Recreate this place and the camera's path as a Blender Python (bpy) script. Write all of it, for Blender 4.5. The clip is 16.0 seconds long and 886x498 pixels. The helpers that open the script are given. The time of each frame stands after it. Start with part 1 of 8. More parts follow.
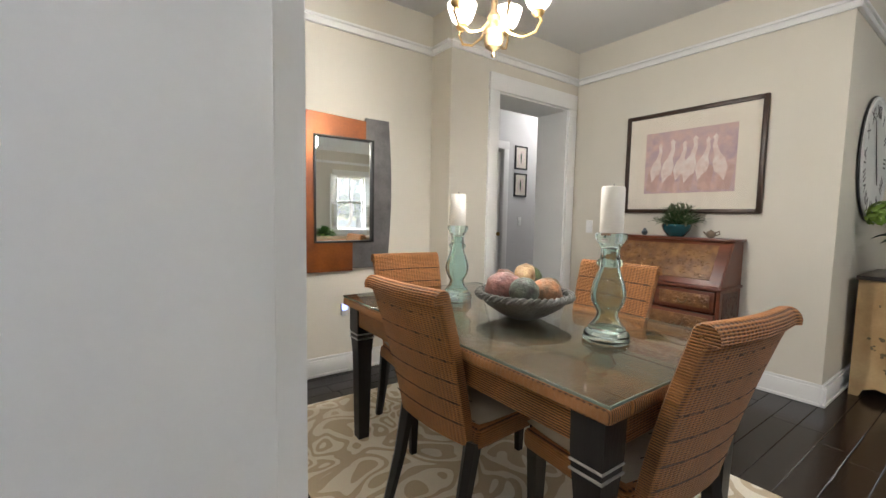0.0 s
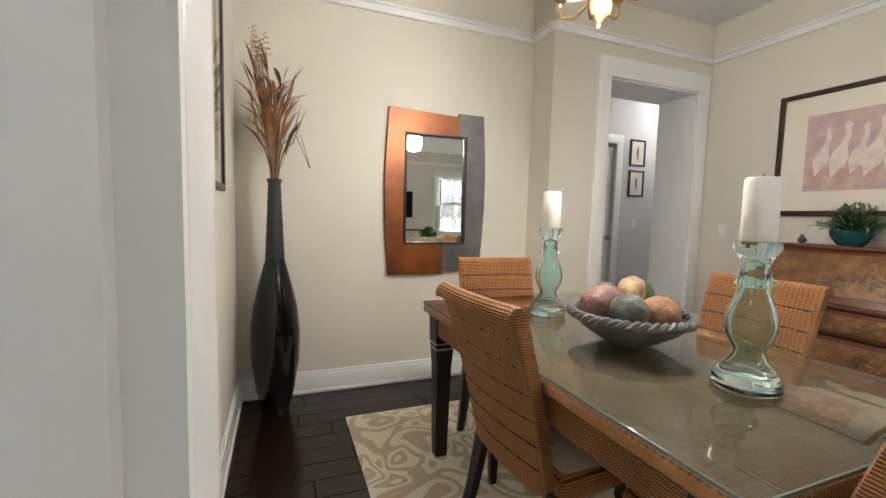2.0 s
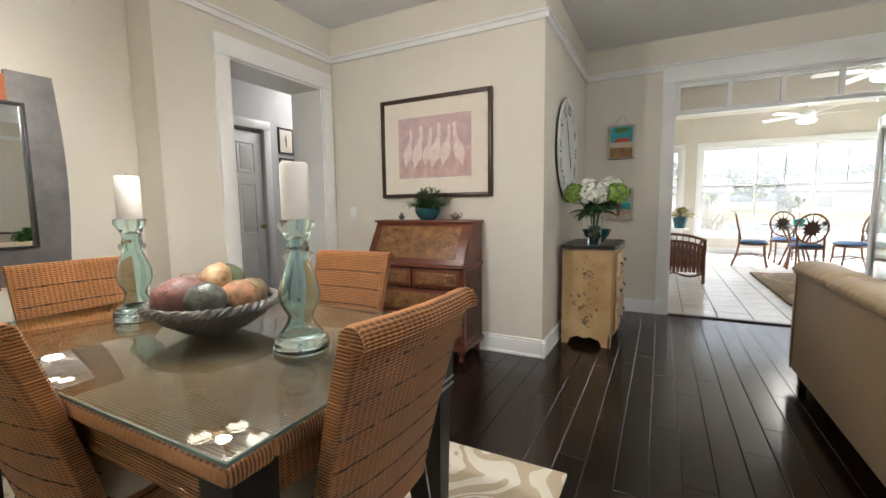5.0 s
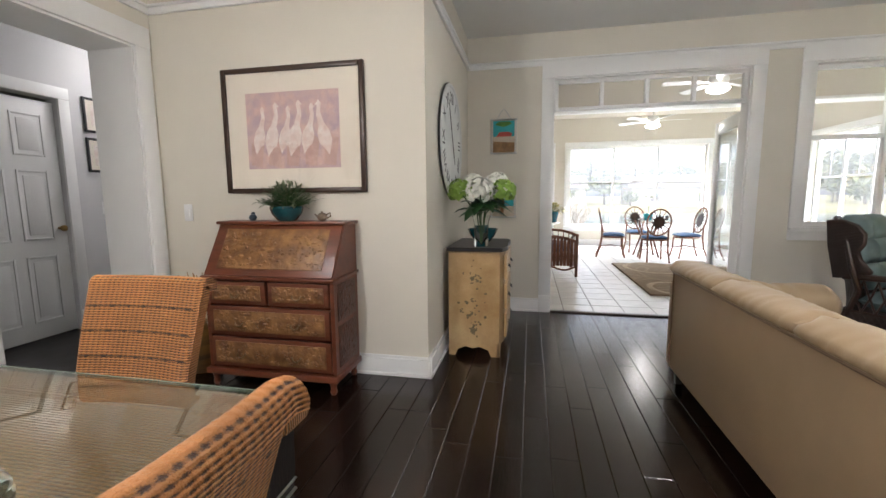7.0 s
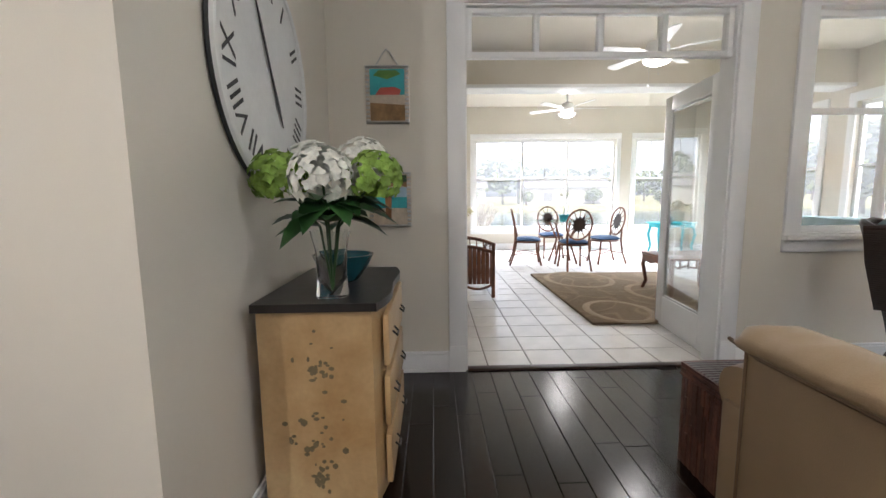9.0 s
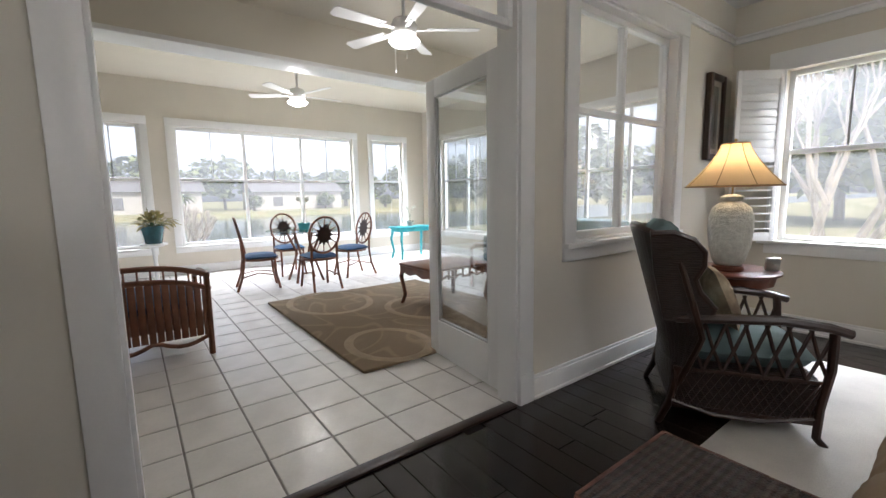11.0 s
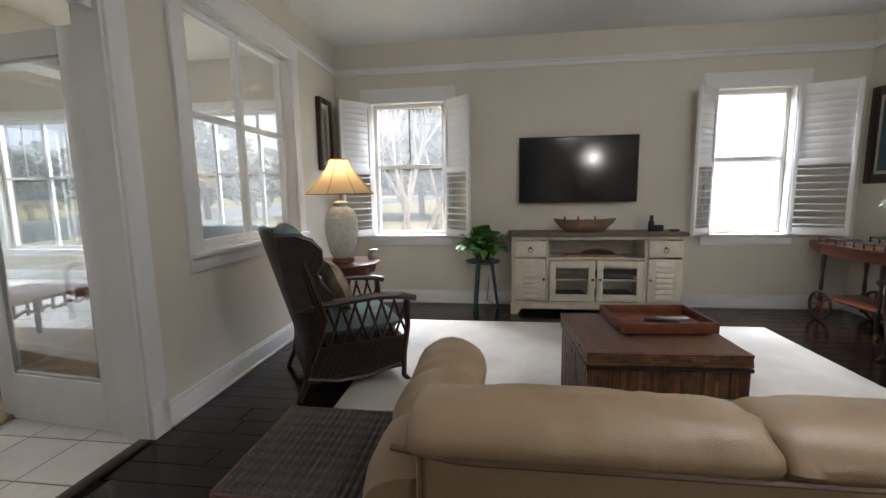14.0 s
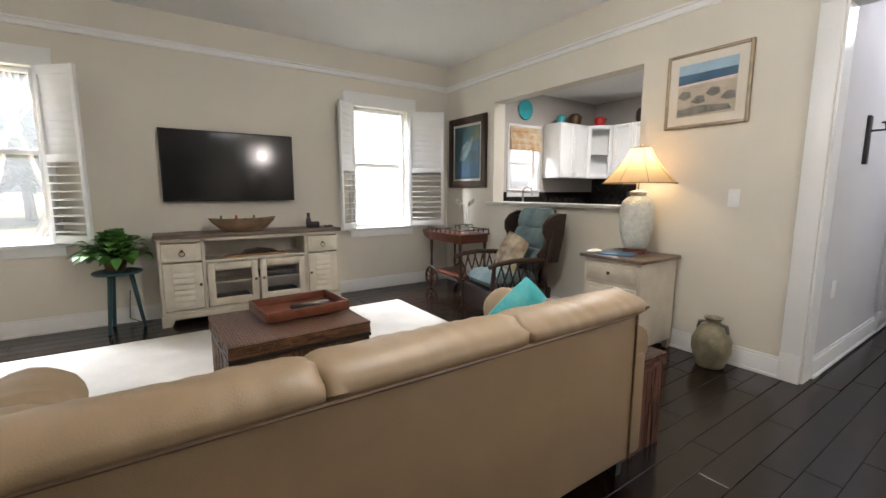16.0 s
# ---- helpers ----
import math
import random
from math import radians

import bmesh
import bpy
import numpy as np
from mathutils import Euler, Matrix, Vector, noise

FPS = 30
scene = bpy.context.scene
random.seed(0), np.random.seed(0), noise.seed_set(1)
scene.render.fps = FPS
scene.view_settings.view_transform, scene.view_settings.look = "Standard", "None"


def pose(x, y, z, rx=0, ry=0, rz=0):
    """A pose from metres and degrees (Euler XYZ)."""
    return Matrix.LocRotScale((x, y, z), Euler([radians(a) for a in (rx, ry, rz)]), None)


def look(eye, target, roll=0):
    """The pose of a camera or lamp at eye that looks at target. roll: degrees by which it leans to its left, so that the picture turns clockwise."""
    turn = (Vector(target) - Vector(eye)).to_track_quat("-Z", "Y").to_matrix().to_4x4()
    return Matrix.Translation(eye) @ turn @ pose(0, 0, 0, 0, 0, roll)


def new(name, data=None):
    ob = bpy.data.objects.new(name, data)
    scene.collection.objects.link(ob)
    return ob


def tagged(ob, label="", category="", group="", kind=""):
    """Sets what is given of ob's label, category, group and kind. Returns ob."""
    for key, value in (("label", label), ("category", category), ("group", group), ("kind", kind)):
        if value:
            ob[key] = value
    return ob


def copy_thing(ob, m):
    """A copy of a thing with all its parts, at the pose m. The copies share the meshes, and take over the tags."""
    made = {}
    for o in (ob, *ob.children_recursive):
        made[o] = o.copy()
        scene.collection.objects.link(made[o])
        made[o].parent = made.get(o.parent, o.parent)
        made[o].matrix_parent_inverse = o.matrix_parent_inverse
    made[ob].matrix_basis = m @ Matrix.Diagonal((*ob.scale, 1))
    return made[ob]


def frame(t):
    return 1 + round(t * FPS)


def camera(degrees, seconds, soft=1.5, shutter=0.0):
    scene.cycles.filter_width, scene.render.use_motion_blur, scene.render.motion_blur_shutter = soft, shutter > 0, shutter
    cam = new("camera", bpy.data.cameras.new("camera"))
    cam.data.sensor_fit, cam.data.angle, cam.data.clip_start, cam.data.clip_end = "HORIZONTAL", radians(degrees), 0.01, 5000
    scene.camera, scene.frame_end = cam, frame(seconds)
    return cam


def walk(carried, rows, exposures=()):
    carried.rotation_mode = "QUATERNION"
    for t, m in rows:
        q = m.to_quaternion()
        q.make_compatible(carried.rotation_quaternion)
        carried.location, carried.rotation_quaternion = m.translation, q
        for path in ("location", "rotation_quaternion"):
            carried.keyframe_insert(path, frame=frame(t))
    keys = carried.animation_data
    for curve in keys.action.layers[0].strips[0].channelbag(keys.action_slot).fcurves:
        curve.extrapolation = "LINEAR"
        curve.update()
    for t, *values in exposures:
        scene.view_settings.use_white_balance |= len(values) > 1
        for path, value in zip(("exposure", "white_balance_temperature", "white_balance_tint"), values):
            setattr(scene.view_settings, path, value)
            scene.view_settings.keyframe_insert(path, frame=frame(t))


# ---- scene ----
cam = camera(93.4, 16.0)
PATH = [
    (0, (0.187, 0.235, 1.175), (1.357, 1.85, 1.017), 1.1),
    (0.5, (0.337, 0.306, 1.173), (1.305, 2.049, 1.014), 1.4),
    (1, (0.373, 0.354, 1.169), (1.192, 2.172, 1.01), 1.6),
    (1.5, (0.381, 0.365, 1.166), (1.115, 2.219, 1.007), 1.6),
    (2, (0.375, 0.37, 1.172), (1.104, 2.225, 1.011), 1.5),
    (2.5, (0.408, 0.327, 1.162), (1.215, 2.151, 1.007), 1.1),
    (3, (0.447, 0.269, 1.16), (1.423, 2.008, 1.0), 0.7),
    (3.5, (0.503, 0.22, 1.15), (1.706, 1.809, 0.986), 0.1),
    (4, (0.547, 0.185, 1.156), (1.985, 1.565, 0.979), -0.4),
    (4.5, (0.594, 0.16, 1.151), (2.225, 1.302, 0.964), -0.7),
    (5, (0.63, 0.143, 1.16), (2.394, 1.064, 0.955), -0.8),
    (7.5, (1.46, 0.278, 1.194), (3.412, 0.637, 0.949), -0.5),
    (8, (1.923, 0.279, 1.178), (3.884, 0.59, 0.934), -0.6),
    (10.5, (3.73, 0.094, 1.164), (5.485, -0.834, 0.918), -0.8),
    (11, (3.932, 0.004, 1.175), (5.524, -1.181, 0.93), -1.0),
    (11.5, (4.009, -0.008, 1.197), (5.446, -1.377, 0.946), -1.0),
    (12, (4.02, -0.001, 1.192), (5.313, -1.506, 0.948), -1.0),
    (12.5, (3.977, 0.018, 1.186), (5.115, -1.608, 0.947), -1.0),
    (13, (3.929, 0.034, 1.189), (4.84, -1.73, 0.946), -1.1),
    (13.5, (3.859, 0.061, 1.199), (4.474, -1.825, 0.944), -1.0),
    (14, (3.766, 0.094, 1.207), (4.018, -1.872, 0.943), -0.9),
    (14.5, (3.66, 0.16, 1.238), (3.529, -1.815, 0.951), -0.6),
    (15, (3.615, 0.201, 1.234), (3.096, -1.709, 0.941), -0.3),
    (15.5, (3.596, 0.225, 1.202), (2.736, -1.558, 0.92), -0.0),
    (16, (3.569, 0.265, 1.197), (2.457, -1.374, 0.921), 0.1),
]
walk(cam, [(t, look(eye, target, roll)) for t, eye, target, roll in PATH],
     exposures=[(0, 1.5, 6150, 10), (1.5, 1.47, 6250, 10), (3.5, 1.58, 6250, 10), (5, 1.62, 6220, 10), (8, 1.68, 6050, 14), (10.5, 1.12, 6040, 14), (11.5, 0.93, 6040, 14), (13, 0.88, 6060, 14), (14.5, 1.15, 6040, 14), (16, 1.55, 6250, 13)])

# ---- light ----
world = bpy.data.worlds.new("sky")
scene.world = world
world.use_nodes = True
wn = world.node_tree.nodes
sky = wn.new("ShaderNodeTexSky")
sky.sky_type = "NISHITA"
sky.sun_disc = False
sky.sun_elevation = radians(50)
sky.sun_rotation = radians(280)
sky.air_density = 0.7
sky.ozone_density = 0.3
sky.dust_density = 3.0
wn["Background"].inputs["Strength"].default_value = 0.15
haze = wn.new("ShaderNodeHueSaturation")
haze.inputs["Saturation"].default_value, haze.inputs["Value"].default_value = 0.3, 0.8
world.node_tree.links.new(sky.outputs[0], haze.inputs["Color"])
world.node_tree.links.new(haze.outputs[0], wn["Background"].inputs["Color"])
sun = new("sun", bpy.data.lights.new("sun", "SUN"))
sun.data.energy, sun.data.angle, sun.data.color = 3.0, radians(12), (1.0, 0.96, 0.9)
sun.matrix_world = look((0, 0, 20), (15, -4, 0))


def lamp(name, kind, place, watts, colour, size=0.05, target=None):
    data = bpy.data.lights.new(name, kind)
    data.energy, data.color = watts, colour
    if kind == "AREA":
        data.shape = "RECTANGLE"
        data.size, data.size_y = size
    else:
        data.shadow_soft_size = size
    ob = new(name, data)
    ob.matrix_world = look(place, target) if target else pose(*place)
    return ob


# daylight of the bright sky above each window, standing outside and over its head
for i, (place, target, size, watts) in enumerate((
        ((4.7, -5.6, 3.6), (4.4, -3.0, 0.9), (1.8, 1.4), 320), ((1.3, -5.6, 3.6), (1.6, -3.0, 0.9), (1.8, 1.4), 320),
        ((13.3, -2.2, 3.9), (9.5, -2.2, 0.6), (4.5, 1.8), 660), ((8.7, -7.0, 3.9), (8.7, -3.5, 0.6), (5.0, 1.8), 560))):
    lamp("sky_light_" + str(i + 1), "AREA", place, watts, (0.94, 0.97, 1.0), size, target)

# ---- materials ----
def mat(name, colour, rough=0.5, metal=0.0, vary=0.12, scale=6.0, bump=0.0, fine=60.0, other=None, stretch=(1, 1, 1), coat=0.0,
        spec=0.5, each=0.0, island=0.0):
    """A painted or natural surface with broad and fine variation; other: a second colour for the broad stains; each: spread from piece to piece; island: the same within one mesh."""
    m = bpy.data.materials.new(name)
    m.use_nodes = True
    t, n, l = m.node_tree, m.node_tree.nodes, m.node_tree.links
    b = n["Principled BSDF"]
    co = n.new("ShaderNodeTexCoord")
    mp = n.new("ShaderNodeMapping")
    mp.inputs["Scale"].default_value = stretch
    l.new(co.outputs["Object"], mp.inputs[0])
    big, small = n.new("ShaderNodeTexNoise"), n.new("ShaderNodeTexNoise")
    big.inputs["Scale"].default_value, big.inputs["Detail"].default_value = scale, 4
    small.inputs["Scale"].default_value, small.inputs["Detail"].default_value = fine, 3
    l.new(mp.outputs[0], big.inputs["Vector"])
    l.new(mp.outputs[0], small.inputs["Vector"])
    ramp = n.new("ShaderNodeValToRGB")
    c = Vector(colour)
    d = Vector(other) if other else c * (1 - 2 * vary)
    ramp.color_ramp.elements[0].color, ramp.color_ramp.elements[1].color = (*d, 1), (*c, 1)
    ramp.color_ramp.elements[0].position, ramp.color_ramp.elements[1].position = 0.3, 0.68
    l.new(big.outputs[0], ramp.inputs[0])
    mix = n.new("ShaderNodeMix")
    mix.data_type, mix.blend_type = "RGBA", "MULTIPLY"
    mix.inputs[0].default_value = min(1.0, vary * 3)
    fr = n.new("ShaderNodeMapRange")
    fr.inputs["To Min"].default_value, fr.inputs["To Max"].default_value = 0.6, 1.25
    l.new(small.outputs[0], fr.inputs[0])
    l.new(ramp.outputs[0], mix.inputs[6])
    l.new(fr.outputs[0], mix.inputs[7])
    out = mix.outputs[2]
    if each or island:
        info, hs = n.new("ShaderNodeNewGeometry" if island else "ShaderNodeObjectInfo"), n.new("ShaderNodeHueSaturation")
        spread = island or each
        er = n.new("ShaderNodeMapRange")
        er.inputs["To Min"].default_value, er.inputs["To Max"].default_value = 1 - spread, 1 + spread
        l.new(info.outputs["Random Per Island" if island else "Random"], er.inputs[0])
        l.new(er.outputs[0], hs.inputs["Value"])
        l.new(out, hs.inputs["Color"])
        out = hs.outputs[0]
    l.new(out, b.inputs["Base Color"])
    rr = n.new("ShaderNodeMapRange")
    rr.inputs["To Min"].default_value, rr.inputs["To Max"].default_value = rough * 0.85, min(1, rough * 1.15)
    l.new(big.outputs[0], rr.inputs[0])
    l.new(rr.outputs[0], b.inputs["Roughness"])
    b.inputs["Metallic"].default_value = metal
    b.inputs["Coat Weight"].default_value = coat
    b.inputs["Specular IOR Level"].default_value = spec
    if bump:
        bp = n.new("ShaderNodeBump")
        bp.inputs["Strength"].default_value, bp.inputs["Distance"].default_value = bump, 0.01
        l.new(small.outputs[0], bp.inputs["Height"])
        l.new(bp.outputs[0], b.inputs["Normal"])
    return m


def woven(name, light, dark, strand=0.012, rough=0.5, along="Z", bump=0.8):
    """Rattan weave: strands along one axis that go over and under, at their real size."""
    m = bpy.data.materials.new(name)
    m.use_nodes = True
    n, l = m.node_tree.nodes, m.node_tree.links
    b = n["Principled BSDF"]
    co = n.new("ShaderNodeTexCoord")
    mp = n.new("ShaderNodeMapping")
    if along == "X":
        mp.inputs["Rotation"].default_value = (0, radians(90), 0)
    if along == "Y":
        mp.inputs["Rotation"].default_value = (radians(90), 0, 0)
    l.new(co.outputs["Object"], mp.inputs[0])
    w1, w2, nz = n.new("ShaderNodeTexWave"), n.new("ShaderNodeTexWave"), n.new("ShaderNodeTexNoise")
    w1.bands_direction, w2.bands_direction = "Z", ("Y" if along == "X" else "X")
    w1.inputs["Scale"].default_value = 0.314 / strand
    w2.inputs["Scale"].default_value = 0.314 / (strand * 2.2)
    w1.inputs["Distortion"].default_value, w1.inputs["Detail"].default_value = 1.0, 1
    w1.inputs["Detail Scale"].default_value = 12
    w2.inputs["Distortion"].default_value = 2.0
    w2.inputs["Detail Scale"].default_value = 20
    nz.inputs["Scale"].default_value = 14
    for w in (w1, w2, nz):
        l.new(mp.outputs[0], w.inputs["Vector"])
    mul = n.new("ShaderNodeMath")
    mul.operation = "MULTIPLY_ADD"
    l.new(w2.outputs["Fac"], mul.inputs[0])
    mul.inputs[1].default_value = 0.45
    l.new(w1.outputs["Fac"], mul.inputs[2])
    ramp = n.new("ShaderNodeValToRGB")
    ramp.color_ramp.elements[0].color, ramp.color_ramp.elements[1].color = (*dark, 1), (*light, 1)
    ramp.color_ramp.elements[0].position, ramp.color_ramp.elements[1].position = 0.15, 0.75
    l.new(mul.outputs[0], ramp.inputs[0])
    mix = n.new("ShaderNodeMix")
    mix.data_type, mix.blend_type = "RGBA", "MULTIPLY"
    mix.inputs[0].default_value = 0.7
    rng = n.new("ShaderNodeMapRange")
    rng.inputs["To Min"].default_value, rng.inputs["To Max"].default_value = 0.5, 1.4
    l.new(nz.outputs[0], rng.inputs[0])
    l.new(ramp.outputs[0], mix.inputs[6])
    l.new(rng.outputs[0], mix.inputs[7])
    l.new(mix.outputs[2], b.inputs["Base Color"])
    b.inputs["Roughness"].default_value = rough
    bp = n.new("ShaderNodeBump")
    bp.inputs["Strength"].default_value, bp.inputs["Distance"].default_value = bump, 0.006
    l.new(mul.outputs[0], bp.inputs["Height"])
    l.new(bp.outputs[0], b.inputs["Normal"])
    return m


def scrolls(name, light, dark, scale, edge=0.5, width=0.03, rough=0.95):
    """A rug with flowing bands of two tones."""
    m = bpy.data.materials.new(name)
    m.use_nodes = True
    n, l = m.node_tree.nodes, m.node_tree.links
    b = n["Principled BSDF"]
    co, nz, fine = n.new("ShaderNodeTexCoord"), n.new("ShaderNodeTexNoise"), n.new("ShaderNodeTexNoise")
    nz.inputs["Scale"].default_value, nz.inputs["Detail"].default_value = scale, 0.4
    nz.inputs["Distortion"].default_value = 1.6
    fine.inputs["Scale"].default_value = 180
    l.new(co.outputs["Object"], nz.inputs["Vector"])
    l.new(co.outputs["Object"], fine.inputs["Vector"])
    ping = n.new("ShaderNodeMath")
    ping.operation = "PINGPONG"
    ping.inputs[1].default_value = 0.09
    l.new(nz.outputs[0], ping.inputs[0])
    ramp = n.new("ShaderNodeValToRGB")
    e = ramp.color_ramp.elements
    e[0].color, e[1].color = (*dark, 1), (*light, 1)
    e[0].position, e[1].position = edge - width, edge + width
    sc = n.new("ShaderNodeMath")
    sc.operation = "MULTIPLY"
    sc.inputs[1].default_value = 1 / 0.09
    l.new(ping.outputs[0], sc.inputs[0])
    l.new(sc.outputs[0], ramp.inputs[0])
    mix = n.new("ShaderNodeMix")
    mix.data_type, mix.blend_type = "RGBA", "MULTIPLY"
    mix.inputs[0].default_value = 0.25
    l.new(ramp.outputs[0], mix.inputs[6])
    l.new(fine.outputs[0], mix.inputs[7])
    l.new(mix.outputs[2], b.inputs["Base Color"])
    b.inputs["Roughness"].default_value = rough
    bp = n.new("ShaderNodeBump")
    bp.inputs["Strength"].default_value, bp.inputs["Distance"].default_value = 0.6, 0.006
    add = n.new("ShaderNodeMath")
    add.operation = "ADD"
    l.new(fine.outputs[0], add.inputs[0])
    l.new(sc.outputs[0], add.inputs[1])
    l.new(add.outputs[0], bp.inputs["Height"])
    l.new(bp.outputs[0], b.inputs["Normal"])
    return m


def pane_glass(name, tint=(1, 1, 1), most=0.75, least=0.03, haze_share=0.0):
    """Clear glass: light goes straight through, and the gloss grows towards grazing angles; the last share paints pale
    haze over the view.
    """
    m = bpy.data.materials.new(name)
    m.use_nodes = True
    n, l = m.node_tree.nodes, m.node_tree.links
    n.remove(n["Principled BSDF"])
    tr, gl, mx, lw = n.new("ShaderNodeBsdfTransparent"), n.new("ShaderNodeBsdfGlossy"), n.new("ShaderNodeMixShader"), n.new("ShaderNodeLayerWeight")
    tr.inputs[0].default_value = (*tint, 1)
    gl.inputs["Roughness"].default_value = 0.01
    lw.inputs["Blend"].default_value = 0.5
    pw, sc = n.new("ShaderNodeMath"), n.new("ShaderNodeMath")
    pw.operation, sc.operation = "POWER", "MULTIPLY_ADD"
    pw.inputs[1].default_value = 4.0
    sc.inputs[1].default_value, sc.inputs[2].default_value = most, least
    l.new(lw.outputs["Facing"], pw.inputs[0])
    l.new(pw.outputs[0], sc.inputs[0])
    l.new(sc.outputs[0], mx.inputs[0])
    clear = tr.outputs[0]
    # pale translucent layer that imitates glare between the room and the outdoors
    if haze_share:
        haze_veil, both = n.new("ShaderNodeBsdfTranslucent"), n.new("ShaderNodeMixShader")
        haze_veil.inputs[0].default_value = (0.9, 0.92, 0.93, 1)
        both.inputs[0].default_value = haze_share
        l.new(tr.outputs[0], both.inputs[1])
        l.new(haze_veil.outputs[0], both.inputs[2])
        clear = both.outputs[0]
    l.new(clear, mx.inputs[1])
    l.new(gl.outputs[0], mx.inputs[2])
    l.new(mx.outputs[0], n["Material Output"].inputs[0])
    return m


def solid_glass(name, colour, rough=0.02):
    m = bpy.data.materials.new(name)
    m.use_nodes = True
    b = m.node_tree.nodes["Principled BSDF"]
    b.inputs["Base Color"].default_value = (*colour, 1)
    b.inputs["Transmission Weight"].default_value = 1
    b.inputs["Roughness"].default_value = rough
    b.inputs["IOR"].default_value = 1.4
    return m


def glow(name, colour, strength):
    m = bpy.data.materials.new(name)
    m.use_nodes = True
    b = m.node_tree.nodes["Principled BSDF"]
    b.inputs["Base Color"].default_value = (*colour, 1)
    b.inputs["Emission Color"].default_value = (*colour, 1)
    b.inputs["Emission Strength"].default_value = strength
    return m


M_WALL = mat("cream wall paint", (0.69, 0.65, 0.565), 0.75, vary=0.03, scale=1.5, bump=0.05, fine=300)
M_WALL2 = mat("sunroom cream paint", (0.63, 0.585, 0.50), 0.75, vary=0.03, scale=1.5, bump=0.05, fine=300)
M_GREYW = mat("corridor grey paint", (0.62, 0.615, 0.62), 0.7, vary=0.03, scale=1.5, bump=0.05, fine=300)
M_CEIL = mat("white ceiling paint", (0.76, 0.76, 0.75), 0.9, vary=0.03, scale=1.2, bump=0.12, fine=220)
M_TRIM = mat("white trim enamel", (0.80, 0.80, 0.79), 0.32, vary=0.02, scale=3, bump=0.03, fine=90)
M_PLANK = mat("dark espresso wood planks", (0.013, 0.0062, 0.0042), 0.19, vary=0.25, scale=3, spec=0.5, bump=0.05, fine=45, stretch=(0.25, 3, 3), each=0.35)
M_JOINT = mat("dark joint", (0.012, 0.009, 0.008), 0.7)
M_TILE = mat("ivory ceramic tile", (0.76, 0.73, 0.69), 0.22, vary=0.06, scale=5, bump=0.03, fine=60, each=0.05)
M_GROUT = mat("grey grout", (0.24, 0.215, 0.19), 0.9, vary=0.15, scale=12, bump=0.3)
M_PANE = pane_glass("picture and cabinet glass")
# these panes carry the painted haze that washes out the view outside
M_WPANE = pane_glass("window pane with painted haze", haze_share=0.045)
M_DOORGL = pane_glass("door pane", (0.85, 0.87, 0.87), 0.8, 0.2)
M_MIRROR = mat("mirror", (0.9, 0.92, 0.91), 0.01, 1.0, vary=0.0)
M_BLACKW = mat("black stained wood", (0.016, 0.013, 0.012), 0.35, vary=0.2, scale=8, bump=0.1, stretch=(3, 3, 0.4))
M_MAHOG = mat("carved reddish mahogany", (0.165, 0.047, 0.022), 0.33, vary=0.22, scale=7, bump=0.15, stretch=(3, 0.4, 3))
M_CARVE = mat("carved honey brown relief", (0.29, 0.145, 0.05), 0.4, other=(0.12, 0.05, 0.02), vary=0.2, scale=12, bump=1.0, fine=26)
M_FRAMEW = mat("dark walnut picture frame", (0.05, 0.024, 0.014), 0.35, vary=0.2, scale=9, bump=0.1)
M_BLACKF = mat("black picture frame", (0.02, 0.02, 0.02), 0.4)
M_PAPER = mat("ivory mat board", (0.76, 0.70, 0.60), 0.8, vary=0.03)
M_WICK = woven("honey rattan weave", (0.45, 0.185, 0.052), (0.045, 0.014, 0.005), 0.0075)
M_WICKH = woven("honey rattan table weave", (0.40, 0.18, 0.06), (0.075, 0.028, 0.011), 0.008, along="X")
M_STITCH = mat("dark rattan stitch", (0.05, 0.02, 0.01), 0.6)
M_LINEN = mat("beige linen cushion", (0.56, 0.48, 0.36), 0.95, vary=0.08, scale=9, bump=0.4, fine=300)
M_RUGD = scrolls("beige scroll rug", (0.88, 0.82, 0.69), (0.62, 0.51, 0.35), 3.2)
M_RUGS = scrolls("brown shag rug", (0.25, 0.18, 0.105), (0.19, 0.135, 0.078), 1.1, edge=0.8, width=0.08)
M_RUGL = mat("ivory grey wool rug", (0.66, 0.63, 0.57), 0.95, vary=0.12, scale=2.4, bump=0.5, fine=160, other=(0.50, 0.475, 0.44))
M_AQUA = solid_glass("recycled aqua glass", (0.75, 0.925, 0.91))
M_CLEAR = solid_glass("clear glass", (0.97, 0.99, 0.98))
M_TOPGL = pane_glass("glass table top", (0.82, 0.9, 0.87), 0.85, 0.10)
M_EDGEGL = mat("green glass edge", (0.16, 0.20, 0.165), 0.1, vary=0.1)
M_WAX = mat("ivory candle wax", (0.88, 0.86, 0.80), 0.5, vary=0.03)
M_STONE = mat("grey carved stone bowl", (0.16, 0.155, 0.14), 0.55, vary=0.2, scale=14, bump=0.5, fine=70)
M_VASE = mat("black lacquered bamboo", (0.005, 0.005, 0.006), 0.10, vary=0.1, bump=0.03)
M_COPPER = mat("rusty copper sheet", (0.32, 0.10, 0.018), 0.36, 0.45, other=(0.15, 0.035, 0.012), vary=0.2, scale=4, bump=0.1)
M_PEWTER = mat("grey pewter sheet", (0.20, 0.19, 0.185), 0.4, 0.6, vary=0.15, scale=10, bump=0.1)
M_LEATH = mat("beige cream leather", (0.325, 0.23, 0.135), 0.44, vary=0.07, scale=5, bump=0.10, fine=260)
M_SEAM = mat("leather piping", (0.19, 0.12, 0.07), 0.5)
M_DKRAT = woven("dark brown rattan", (0.026, 0.011, 0.007), (0.006, 0.003, 0.0025), 0.012, rough=0.42)
